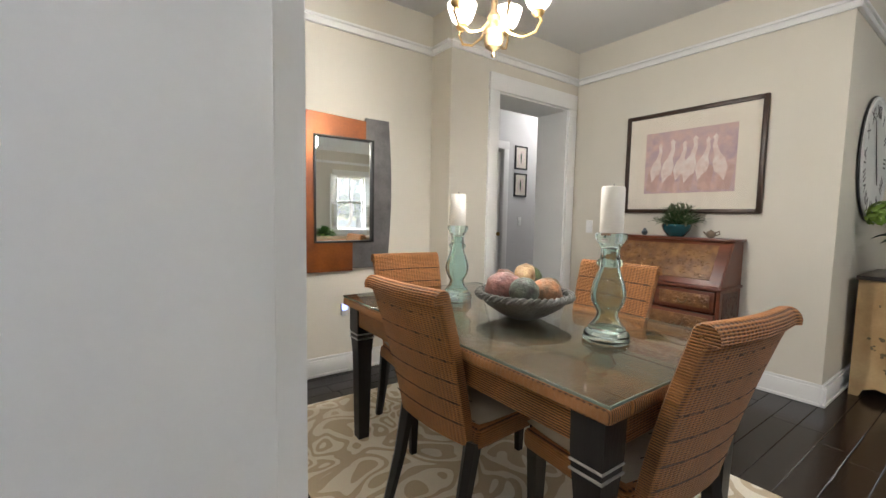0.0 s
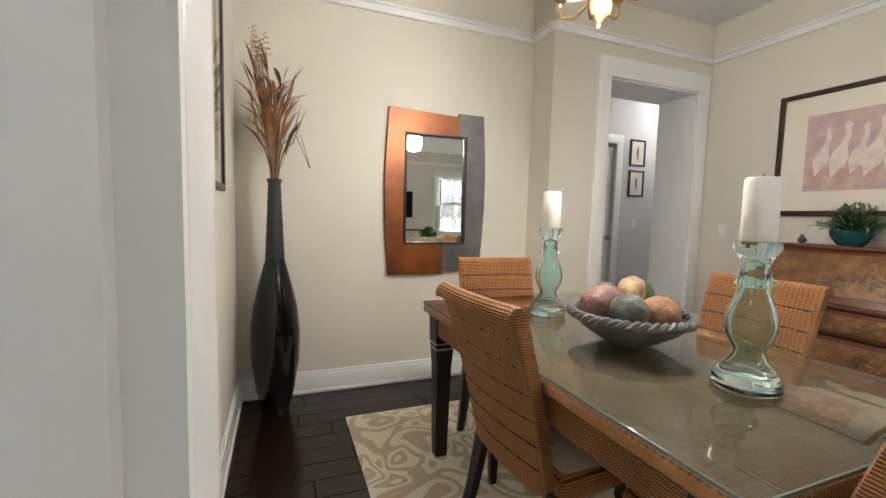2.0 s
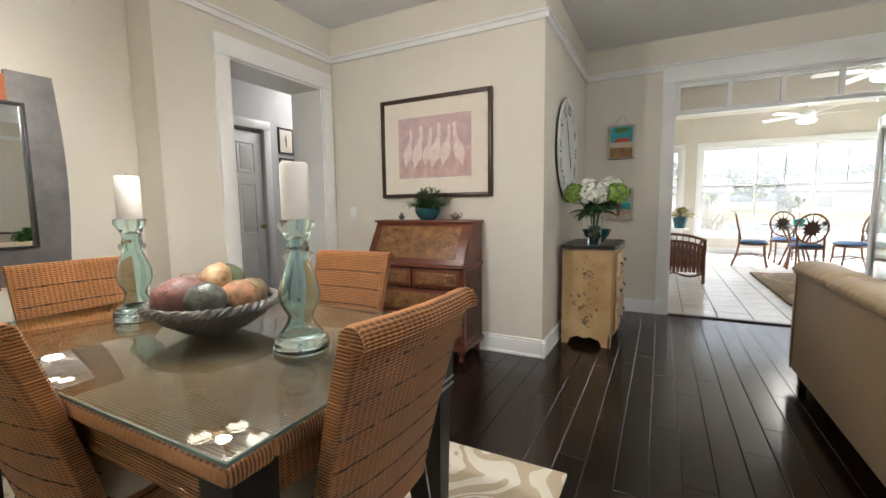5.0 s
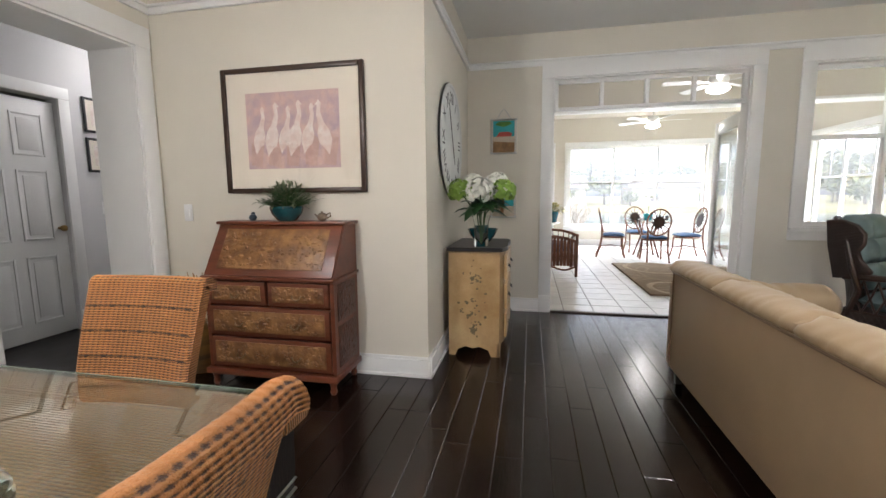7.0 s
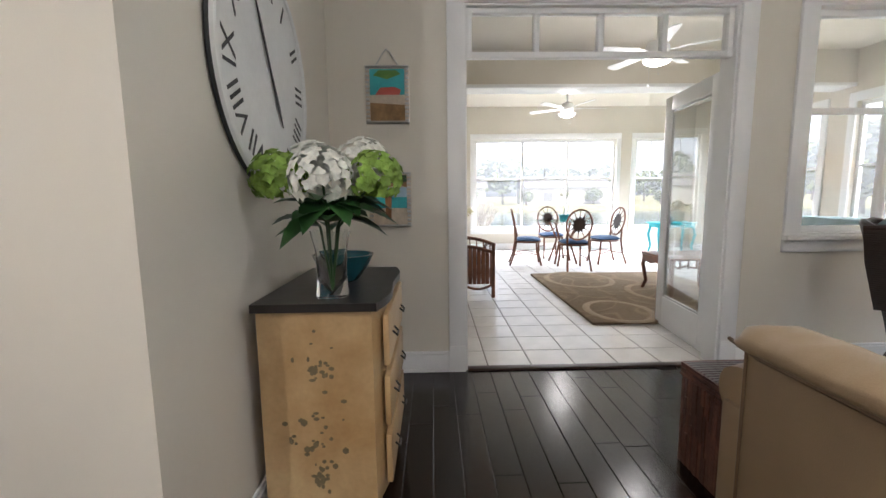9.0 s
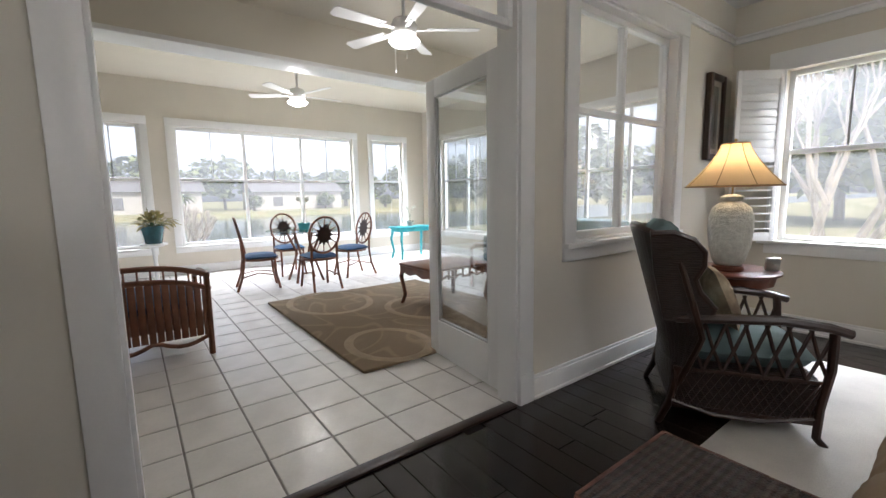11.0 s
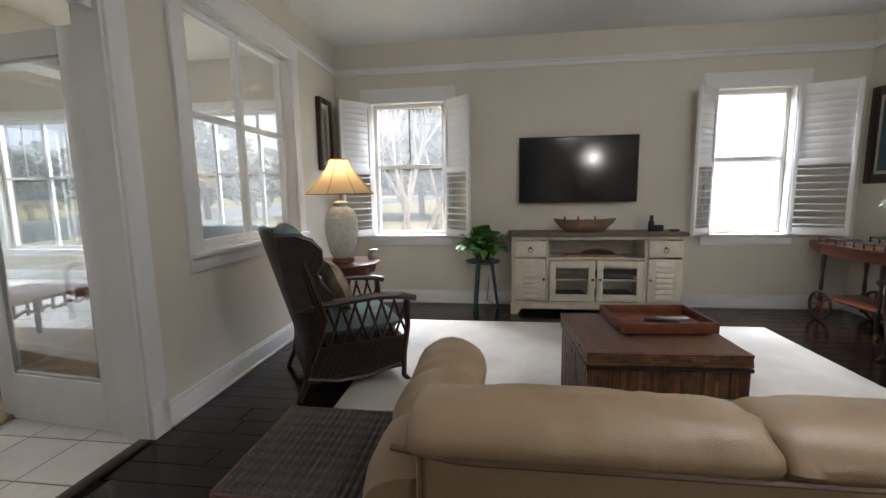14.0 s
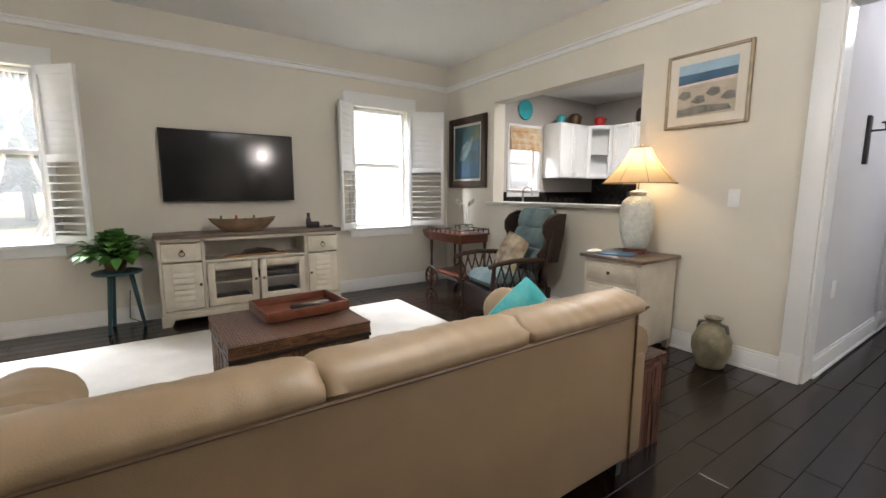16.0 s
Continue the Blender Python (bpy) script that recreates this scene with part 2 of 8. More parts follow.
M_DKPOLE = mat("dark brown rattan pole", (0.035, 0.014, 0.008), 0.3, vary=0.2, scale=14, bump=0.1)
M_TRUNK = woven("brown banana leaf weave", (0.15, 0.065, 0.03), (0.03, 0.013, 0.008), 0.014, rough=0.4, along="X")
M_OTTO = woven("chocolate braided weave", (0.05, 0.027, 0.02), (0.008, 0.005, 0.004), 0.022, rough=0.35, along="X", bump=1.0)
M_STRAND = mat("brown banana leaf strand", (0.15, 0.068, 0.03), 0.42, vary=0.25, scale=20, bump=0.3, fine=120, island=0.5)
M_STRANDD = mat("chocolate braided strand", (0.15, 0.06, 0.038), 0.4, vary=0.25, scale=20, bump=0.3, fine=120, island=0.45)
M_TEALF = mat("sage teal cushion fabric", (0.21, 0.29, 0.29), 0.9, vary=0.15, scale=7, bump=0.4, fine=220, other=(0.13, 0.19, 0.20))
M_PILLOWT = mat("bright turquoise satin pillow", (0.03, 0.42, 0.47), 0.55, vary=0.2, scale=6, other=(0.16, 0.58, 0.58))
M_PILLOWP = mat("tan leaf print fabric", (0.50, 0.41, 0.28), 0.9, other=(0.12, 0.075, 0.045), vary=0.15, scale=9)
M_DISTR = mat("distressed cream furniture paint", (0.63, 0.58, 0.48), 0.5, vary=0.08, scale=6, bump=0.2, fine=70, other=(0.52, 0.46, 0.36))
M_DRIFT = mat("grey brown plank top", (0.17, 0.12, 0.09), 0.45, vary=0.25, scale=6, bump=0.2, stretch=(0.5, 5, 5))
M_TV = mat("black screen", (0.004, 0.004, 0.005), 0.12, vary=0.05)
M_BLACKP = mat("black plastic", (0.012, 0.012, 0.013), 0.4)
M_GREENT = mat("dark teal painted wood", (0.018, 0.06, 0.07), 0.4, vary=0.15)
M_TURQ = mat("turquoise painted wood", (0.03, 0.38, 0.42), 0.45, vary=0.12, scale=8)
M_LEAF = mat("fresh green leaf", (0.045, 0.16, 0.018), 0.42, vary=0.25, scale=14, other=(0.09, 0.24, 0.03))
M_LEAFD = mat("dark green leaf", (0.025, 0.09, 0.02), 0.4, vary=0.25, scale=14)
M_LEAFG = mat("dusty olive leaf", (0.17, 0.20, 0.11), 0.6, vary=0.25, scale=14)
M_LEAFY = mat("variegated yellow leaf", (0.40, 0.33, 0.10), 0.5, vary=0.25, scale=20, other=(0.20, 0.19, 0.06))
M_PETAL = mat("white petal", (0.80, 0.80, 0.72), 0.7, vary=0.08, scale=30)
M_LIME = mat("lime green petal", (0.27, 0.44, 0.07), 0.7, vary=0.2, scale=30)
M_DRY = mat("dried tan reed", (0.36, 0.21, 0.09), 0.7, vary=0.25, scale=12)
M_DRYR = mat("dried russet leaf", (0.36, 0.16, 0.06), 0.65, vary=0.3, scale=12)
M_DRYD = mat("dried dark reed", (0.07, 0.035, 0.02), 0.7)
M_TEALC = mat("teal glazed ceramic", (0.018, 0.11, 0.135), 0.18, vary=0.2, scale=10, coat=0.3)
M_CELAD = mat("pale celadon ceramic", (0.64, 0.64, 0.58), 0.35, vary=0.1, scale=30, bump=0.9, fine=55)
M_BRASS = mat("antique brass", (0.42, 0.28, 0.11), 0.35, 0.9, vary=0.15)
M_BRONZE = mat("aged bronze", (0.16, 0.105, 0.05), 0.45, 0.6, vary=0.2, scale=30, bump=0.5)
M_STEEL = mat("brushed steel", (0.55, 0.55, 0.54), 0.3, 1.0, vary=0.05)
M_PALEY = mat("painted mustard cream cabinet", (0.52, 0.37, 0.19), 0.42, vary=0.12, scale=4, bump=0.1, other=(0.33, 0.19, 0.075))
M_FACE = mat("white enamel dial", (0.72, 0.73, 0.72), 0.5, vary=0.06, scale=5)
M_INK = mat("black ink", (0.015, 0.015, 0.018), 0.5)
M_PINKA = mat("pink lavender watercolour", (0.66, 0.45, 0.40), 0.8, vary=0.16, scale=16, other=(0.44, 0.33, 0.38))
M_PINKB = mat("rose wash", (0.62, 0.41, 0.36), 0.8, vary=0.12, scale=16)
M_HERON = mat("white wash", (0.78, 0.72, 0.68), 0.8, vary=0.12, scale=20, other=(0.68, 0.52, 0.47))
M_DEEPB = mat("deep blue green oil paint", (0.03, 0.07, 0.085), 0.4, vary=0.2, scale=9, other=(0.05, 0.13, 0.17))
M_GREYB = mat("pale grey green feather paint", (0.34, 0.40, 0.38), 0.5, vary=0.25, scale=14, other=(0.10, 0.17, 0.18))
M_SEA = mat("blue sea paint", (0.08, 0.18, 0.29), 0.7, vary=0.2, scale=12)
M_SKYP = mat("pale blue sky paint", (0.38, 0.55, 0.68), 0.7, vary=0.1, scale=8)
M_SAND = mat("sand paint", (0.62, 0.52, 0.40), 0.7, vary=0.12, scale=14)
M_GRASSP = mat("grey green dune paint", (0.30, 0.29, 0.25), 0.7, vary=0.25, scale=25)
M_GILT = mat("pale gilt frame", (0.40, 0.32, 0.21), 0.4, 0.3, vary=0.15, scale=14, bump=0.2)
M_CORAL = mat("coral red paint", (0.55, 0.10, 0.07), 0.6, vary=0.15)
M_RED = mat("red enamel", (0.55, 0.02, 0.015), 0.25)
M_BLUEC = mat("blue chair cushion", (0.035, 0.09, 0.19), 0.85, vary=0.15, scale=10, bump=0.3)
M_CHERRY = mat("cherry rattan", (0.20, 0.07, 0.03), 0.35, vary=0.2, scale=12, bump=0.15)
M_SHADE = None
M_BULB = glow("lit frosted glass", (1.0, 0.93, 0.8), 2.6)
M_BULBW = glow("lit white bowl", (1.0, 0.95, 0.86), 7)
M_LED = glow("blue display", (0.25, 0.35, 1.0), 1.5)


# ---- building helpers ----
def box(bm, x0, x1, y0, y1, z0, z1, bevel=0.0, m=None):
    """A box, with its edges rounded by bevel, moved by m."""
    tmp = bmesh.new()
    vs = [tmp.verts.new(v) for v in ((x0, y0, z0), (x1, y0, z0), (x1, y1, z0), (x0, y1, z0), (x0, y0, z1), (x1, y0, z1), (x1, y1, z1), (x0, y1, z1))]
    for q in ((3, 2, 1, 0), (4, 5, 6, 7), (0, 1, 5, 4), (1, 2, 6, 5), (2, 3, 7, 6), (3, 0, 4, 7)):
        tmp.faces.new([vs[i] for i in q])
    if bevel:
        bmesh.ops.bevel(tmp, geom=list(tmp.edges), offset=bevel, segments=2, profile=0.5, affect="EDGES")
    if m:
        bmesh.ops.transform(tmp, matrix=m, verts=tmp.verts)
    return join(bm, tmp)


def join(bm, tmp):
    where = [bm.verts.new(v.co) for v in tmp.verts]
    for i, v in enumerate(tmp.verts):
        v.index = i
    for face in tmp.faces:
        bm.faces.new([where[v.index] for v in face.verts])
    tmp.free()
    return bm


def tube(bm, pts, r, n=8, r2=None, closed=False):
    """A round rod along points, tapering from r to r2."""
    pts = [Vector(p) for p in pts]
    k = len(pts)
    rings = []
    side = None
    for i, p in enumerate(pts):
        a = pts[(i - 1) % k] if closed or i else p
        b = pts[(i + 1) % k] if closed or i < k - 1 else p
        d = (b - a).normalized()
        if side is None:
            side = d.cross(Vector((0, 0, 1)) if abs(d.z) < 0.9 else Vector((1, 0, 0))).normalized()
        side = (side - d * side.dot(d)).normalized()
        up = d.cross(side)
        rad = r + ((r2 if r2 is not None else r) - r) * i / max(1, k - 1)
        rings.append([bm.verts.new(p + rad * (math.cos(2 * math.pi * j / n) * side + math.sin(2 * math.pi * j / n) * up)) for j in range(n)])
    for i in range(k if closed else k - 1):
        A, B = rings[i], rings[(i + 1) % k]
        for j in range(n):
            bm.faces.new((A[j], A[(j + 1) % n], B[(j + 1) % n], B[j]))
    if not closed:
        bm.faces.new(rings[0][::-1])
        bm.faces.new(rings[-1])
    return bm


def lathe(bm, prof, n=28, at=(0, 0, 0), m=None, wave=None):
    """A turned body from (radius, height) pairs."""
    rings = []
    for r, z in prof:
        ring = []
        for j in range(n):
            a = 2 * math.pi * j / n
            k = r * (wave(a, z) if wave else 1)
            p = Vector((at[0] + k * math.cos(a), at[1] + k * math.sin(a), at[2] + z))
            ring.append(bm.verts.new(m @ p if m else p))
        rings.append(ring)
    for A, B in zip(rings, rings[1:]):
        for j in range(n):
            bm.faces.new((A[j], A[(j + 1) % n], B[(j + 1) % n], B[j]))
    if prof[0][0] > 1e-4:
        bm.faces.new(rings[0][::-1])
    if prof[-1][0] > 1e-4:
        bm.faces.new(rings[-1])
    return bm


def pillow(bm, w, d, h, m=None, n=12, power=2.6, wrinkle=0.0):
    """A soft cushion, w by d, plump by h in the middle."""
    tmp = bmesh.new()
    grid = []
    for s in (1, -1):
        rows = []
        for i in range(n + 1):
            row = []
            for j in range(n + 1):
                u, v = 2 * i / n - 1, 2 * j / n - 1
                k = max(0.0, (1 - abs(u) ** power) * (1 - abs(v) ** power)) ** 0.55
                q = 1 - 0.06 * (abs(u) * abs(v)) ** 2
                z = s * h / 2 * k
                if wrinkle:
                    z += wrinkle * k * noise.noise(Vector((u * 3, v * 3, s + h * 9)))
                row.append(tmp.verts.new((u * w / 2 * q, v * d / 2 * q, z)))
            rows.append(row)
        grid.append(rows)
        for i in range(n):
            for j in range(n):
                f = (rows[i][j], rows[i + 1][j], rows[i + 1][j + 1], rows[i][j + 1])
                tmp.faces.new(f if s > 0 else f[::-1])
    bmesh.ops.remove_doubles(tmp, verts=tmp.verts, dist=1e-5)
    if m:
        bmesh.ops.transform(tmp, matrix=m, verts=tmp.verts)
    return join(bm, tmp)


def prism(bm, outline, thick, m=None):
    """A flat plate with the outline (x, z), from y=0 to y=thick."""
    tmp = bmesh.new()
    a = [tmp.verts.new((x, 0, z)) for x, z in outline]
    b = [tmp.verts.new((x, thick, z)) for x, z in outline]
    tmp.faces.new(a)
    tmp.faces.new(b[::-1])
    for i in range(len(a)):
        j = (i + 1) % len(a)
        tmp.faces.new((a[j], a[i], b[i], b[j]))
    bmesh.ops.recalc_face_normals(tmp, faces=tmp.faces)
    if m:
        bmesh.ops.transform(tmp, matrix=m, verts=tmp.verts)
    return join(bm, tmp)


def ico(bm, place, r, sub=2, squash=(1, 1, 1), rough=0.0, m=None):
    tmp = bmesh.new()
    bmesh.ops.create_icosphere(tmp, subdivisions=sub, radius=r)
    for v in tmp.verts:
        k = 1 + rough * noise.noise(v.co * (2.5 / r) + Vector(place))
        v.co = Vector((v.co.x * squash[0], v.co.y * squash[1], v.co.z * squash[2])) * k
        if m:
            v.co = m.to_3x3() @ v.co
        v.co += Vector(place)
    return join(bm, tmp)


def leaf(bm, base, way, length, width, droop=0.3, up=Vector((0, 0, 1))):
    """A pointed leaf of four segments, folded along its rib."""
    base, way = Vector(base), Vector(way).normalized()
    side = way.cross(up)
    side = side.normalized() if side.length > 1e-3 else Vector((1, 0, 0))
    nrm = side.cross(way)
    prev = None
    for i in range(5):
        t = i / 4
        c = base + way * length * t + Vector((0, 0, -droop * length * t * t))
        w = width * math.sin(math.pi * (0.08 + 0.92 * t) ** 0.8) * 0.5 + 0.0006
        row = [bm.verts.new(c - side * w + nrm * w * 0.3), bm.verts.new(c), bm.verts.new(c + side * w + nrm * w * 0.3)]
        if prev:
            for j in range(2):
                bm.faces.new((prev[j], prev[j + 1], row[j + 1], row[j]))
        prev = row


def put(name, bm, material, smooth=35):
    me = bpy.data.meshes.new(name)
    bm.to_mesh(me)
    bm.free()
    me.materials.append(material)
    if smooth:
        me.polygons.foreach_set("use_smooth", [True] * len(me.polygons))
        me.set_sharp_from_angle(angle=radians(smooth))
    return new(name, me)


def part(name, bm, material, parent, label="", smooth=35):
    ob = put(name, bm, material, smooth)
    ob.parent = parent
    return tagged(ob, label) if label else ob


def thing(name, m, label, category, group="", kind=""):
    ob = new(name)
    ob.empty_display_size = 0.1
    ob.matrix_world = m
    return tagged(ob, label, category, group, kind)


def solo(name, bm, material, label, category, m=None, kind="", smooth=35, group=""):
    ob = put(name, bm, material, smooth)
    if m:
        ob.matrix_world = m
    return tagged(ob, label, category, group, kind)


def B():
    return bmesh.new()


def slab(bm, axis, a, b, u0, u1, z0, z1, bevel=0.0):
    """A box from a to b on the axis 'x' or 'y', from u0 to u1 on the other one."""
    a, b = min(a, b), max(a, b)
    u0, u1 = min(u0, u1), max(u0, u1)
    return box(bm, a, b, u0, u1, z0, z1, bevel) if axis == "x" else box(bm, u0, u1, a, b, z0, z1, bevel)


def wall(name, axis, a, b, u0, u1, z0, z1, holes=(), material=None, label="cream painted plaster wall"):
    """A wall from a to b on its axis, with holes (u0, u1, z0, z1) right through it."""
    us = sorted({u0, u1, *(v for h in holes for v in h[:2])})
    bm = B()
    for p, q in zip(us, us[1:]):
        zs = [(z0, z1)]
        for h in holes:
            if h[0] <= p + 1e-6 and h[1] >= q - 1e-6:
                zs = [s for lo, hi in zs for s in ((lo, min(hi, h[2])), (max(lo, h[3]), hi)) if s[1] - s[0] > 1e-4]
        for lo, hi in zs:
            slab(bm, axis, a, b, p, q, lo, hi)
    return solo(name, bm, material or M_WALL, label, "wall", kind="structure", smooth=0)


def skirting(name, axis, face, out, u0, u1, height=0.14):
    """A stepped baseboard on a wall's face; out: +1 or -1, the way into the room."""
    bm = B()
    slab(bm, axis, face, face + out * 0.018, u0, u1, 0, height - 0.02, 0.002)
    slab(bm, axis, face, face + out * 0.011, u0, u1, height - 0.02, height, 0.003)
    slab(bm, axis, face + out * 0.018, face + out * 0.03, u0, u1, 0, 0.022, 0.004)
    return solo(name, bm, M_TRIM, "white painted stepped wooden baseboard", "baseboard", kind="structure")


RAIL, CEIL = 2.49, 2.77


def rail(name, axis, face, out, u0, u1):
    bm = B()
    slab(bm, axis, face, face + out * 0.022, u0, u1, RAIL - 0.03, RAIL + 0.012, 0.003)
    slab(bm, axis, face, face + out * 0.036, u0, u1, RAIL + 0.012, RAIL + 0.03, 0.004)
    return solo(name, bm, M_TRIM, "white painted wooden picture rail", "trim", kind="structure")


# ---- the shell ----
XW, XE, YS, YC, XP, YM, YN, XD = 0.33, 5.49, -4.41, 0.91, 3.70, 3.14, 2.88, 0.13
wall("wall_south", "y", YS - 0.16, YS, 0.17, 5.65, 0, CEIL, [(4.31, 5.09, 0.76, 2.16), (0.95, 1.65, 0.76, 2.16)])
wall("wall_east", "x", XE, XE + 0.14, YS, YC, 0, CEIL, [(-1.66, 0.06, 0, 2.34), (-3.39, -2.15, 0.89, 2.34)])
wall("wall_clock", "y", YC, YC + 0.14, XP + 0.14, XE + 0.14, 0, CEIL)
wall("wall_painting", "x", XP, XP + 0.14, YC, 3.38, 0, CEIL)
wall("wall_niche", "y", YN, YN + 0.36, 2.15, XP, 0, CEIL, [(2.647, 3.56, 0, 2.22)])
wall("wall_mirror", "y", YM, YM + 0.14, XD - 0.14, 2.15, 0, CEIL)
wall("wall_dining_west", "x", XD - 0.14, XD, 0.93, YM, 0, CEIL)
wall("wall_stub", "x", XD - 0.14, XW - 0.025, 0.67, 0.93, 0, CEIL)
wall("wall_west", "x", XW - 0.16, XW, YS, -0.53, 0, CEIL, [(-3.47, -1.70, 1.05, 2.19)])
wall("wall_over_hall", "x", XW - 0.16, XW, -0.53, 0.67, 2.26, CEIL)
wall("wall_hall_north", "y", 0.642, 0.81, -5.0, XD - 0.14, 0, CEIL, material=M_TRIM, label="pale grey painted corridor wall")
wall("wall_hall_south", "y", -0.67, -0.53, -5.0, XW - 0.16, 0, CEIL, material=M_GREYW, label="pale grey painted corridor wall")
wall("wall_hall_end", "x", -5.14, -5.0, -0.67, 0.81, 0, CEIL, material=M_GREYW, label="pale grey painted corridor wall")
bm = B()
box(bm, -5.14, 5.65, -4.57, 3.4, CEIL, CEIL + 0.12)
solo("ceiling", bm, M_CEIL, "flat white painted ceiling", "ceiling", kind="structure", smooth=0)

skirting("baseboard_south", "y", YS, 1, XW, XE)
skirting("baseboard_east_a", "x", XE, -1, YS + 0.02, -1.78)
skirting("baseboard_east_b", "x", XE, -1, 0.17, YC)
skirting("baseboard_clock", "y", YC, -1, XP - 0.03, XE)
skirting("baseboard_painting", "x", XP, -1, YC - 0.03, YN)
skirting("baseboard_mirror", "y", YM, -1, XD, 2.15)
skirting("baseboard_dining_west", "x", XD, 1, 0.93, YM)
skirting("baseboard_west", "x", XW, 1, YS, -0.64)
skirting("baseboard_hall", "y", -0.53, 1, -5, XW - 0.16)
skirting("baseboard_niche", "y", YN, -1, 2.15, 2.53)
rail("picture_rail_south", "y", YS, 1, XW, XE)
rail("picture_rail_east", "x", XE, -1, YS, YC)
rail("picture_rail_clock", "y", YC, -1, XP - 0.03, XE)
rail("picture_rail_painting", "x", XP, -1, YC - 0.03, YN)
rail("picture_rail_niche", "y", YN, -1, 2.15, XP)
rail("picture_rail_niche_side", "x", 2.15, -1, YN, YM)
rail("picture_rail_mirror", "y", YM, -1, XD, 2.15)
rail("picture_rail_dining_west", "x", XD, 1, 0.93, YM)
rail("picture_rail_west", "x", XW, 1, YS, 0.93)


def casing(name, axis, face, out, u0, u1, z0, z1, w=0.11, head=0.13, sill=False, ears=0.0):
    """White boards round an opening, on a wall's face."""
    root = thing(name, Matrix(), "white painted wooden casing round an opening", "trim", kind="structure")
    t = out * 0.022
    for a, b in ((u0 - w, u0), (u1, u1 + w)):
        bm = B()
        slab(bm, axis, face, face + t, a, b, z0, z1, 0.003)
        if not sill:
            slab(bm, axis, face + t, face + t + out * 0.008, a, b, 0, 0.18, 0.003)
        part("side_board", bm, M_TRIM, root)
    bm = B()
    slab(bm, axis, face, face + t * 1.2, u0 - w - ears, u1 + w + ears, z1, z1 + head, 0.003)
    part("head_board", bm, M_TRIM, root)
    if sill:
        bm = B()
        slab(bm, axis, face, face + out * 0.05, u0 - w - ears, u1 + w + ears, z0 - 0.03, z0, 0.005)
        slab(bm, axis, face, face + t, u0 - w, u1 + w, z0 - 0.11, z0 - 0.03, 0.003)
        part("sill_board", bm, M_TRIM, root)
    return root


casing("casing_sunroom", "x", XE, -1, -1.66, 0.06, 0, 2.34, 0.11, 0.14)
casing("casing_inner_window", "x", XE, -1, -3.39, -2.15, 0.89, 2.34, 0.11, 0.14, True)
casing("casing_niche", "y", YN, -1, 2.647, 3.56, 0, 2.22, 0.11, 0.14)
hall_casing = thing("casing_hall", Matrix(), "white painted wooden casing of the hall opening", "trim", kind="structure")
for a, b, face in ((-0.64, -0.53, XW), (0.67, 0.78, XW - 0.025)):
    bm = B()
    box(bm, face, face + 0.018, a, b, 0, 2.26, 0.003)
    box(bm, face + 0.018, face + 0.026, a, b, 0, 0.18, 0.003)
    part("side_board", bm, M_TRIM, hall_casing)
bm = B()
box(bm, XW, XW + 0.024, -0.64, 0.78, 2.26, 2.40, 0.003)
part("head_board", bm, M_TRIM, hall_casing)
casing("casing_window_south_a", "y", YS, 1, 4.31, 5.09, 0.76, 2.16, 0.07, 0.15, True, 0.05)
casing("casing_window_south_b", "y", YS, 1, 0.95, 1.65, 0.76, 2.16, 0.07, 0.15, True, 0.05)


def lining(name, axis, a, b, u0, u1, z0, z1, bottom=False, t=0.015):
    """Smooth boards that line the inside of an opening."""
    bm = B()
    slab(bm, axis, a, b, u0, u0 + t, z0, z1)
    slab(bm, axis, a, b, u1 - t, u1, z0, z1)
    slab(bm, axis, a, b, u0 + t, u1 - t, z1 - t, z1)
    if bottom:
        slab(bm, axis, a, b, u0 + t, u1 - t, z0, z0 + t)
    return solo(name, bm, M_TRIM, "white enamelled jamb lining of an opening", "jamb", kind="structure", smooth=0)


lining("jamb_hall", "x", XW - 0.17, XW - 0.008, -0.532, 0.672, 0, 2.262)
bm = B()
box(bm, XD - 0.138, XW - 0.042, 0.640, 0.669, 0, 2.24, 0.002)
solo("door_stop", bm, M_TRIM, "white door stop strip on the jamb", "trim", kind="structure")
lining("jamb_niche", "y", YN - 0.001, YN + 0.362, 2.645, 3.562, 0, 2.222)
lining("jamb_sunroom", "x", XE - 0.001, XE + 0.142, -1.662, 0.062, 0, 2.342)
lining("jamb_inner_window", "x", XE - 0.001, XE + 0.142, -3.392, -2.148, 0.888, 2.342, True)


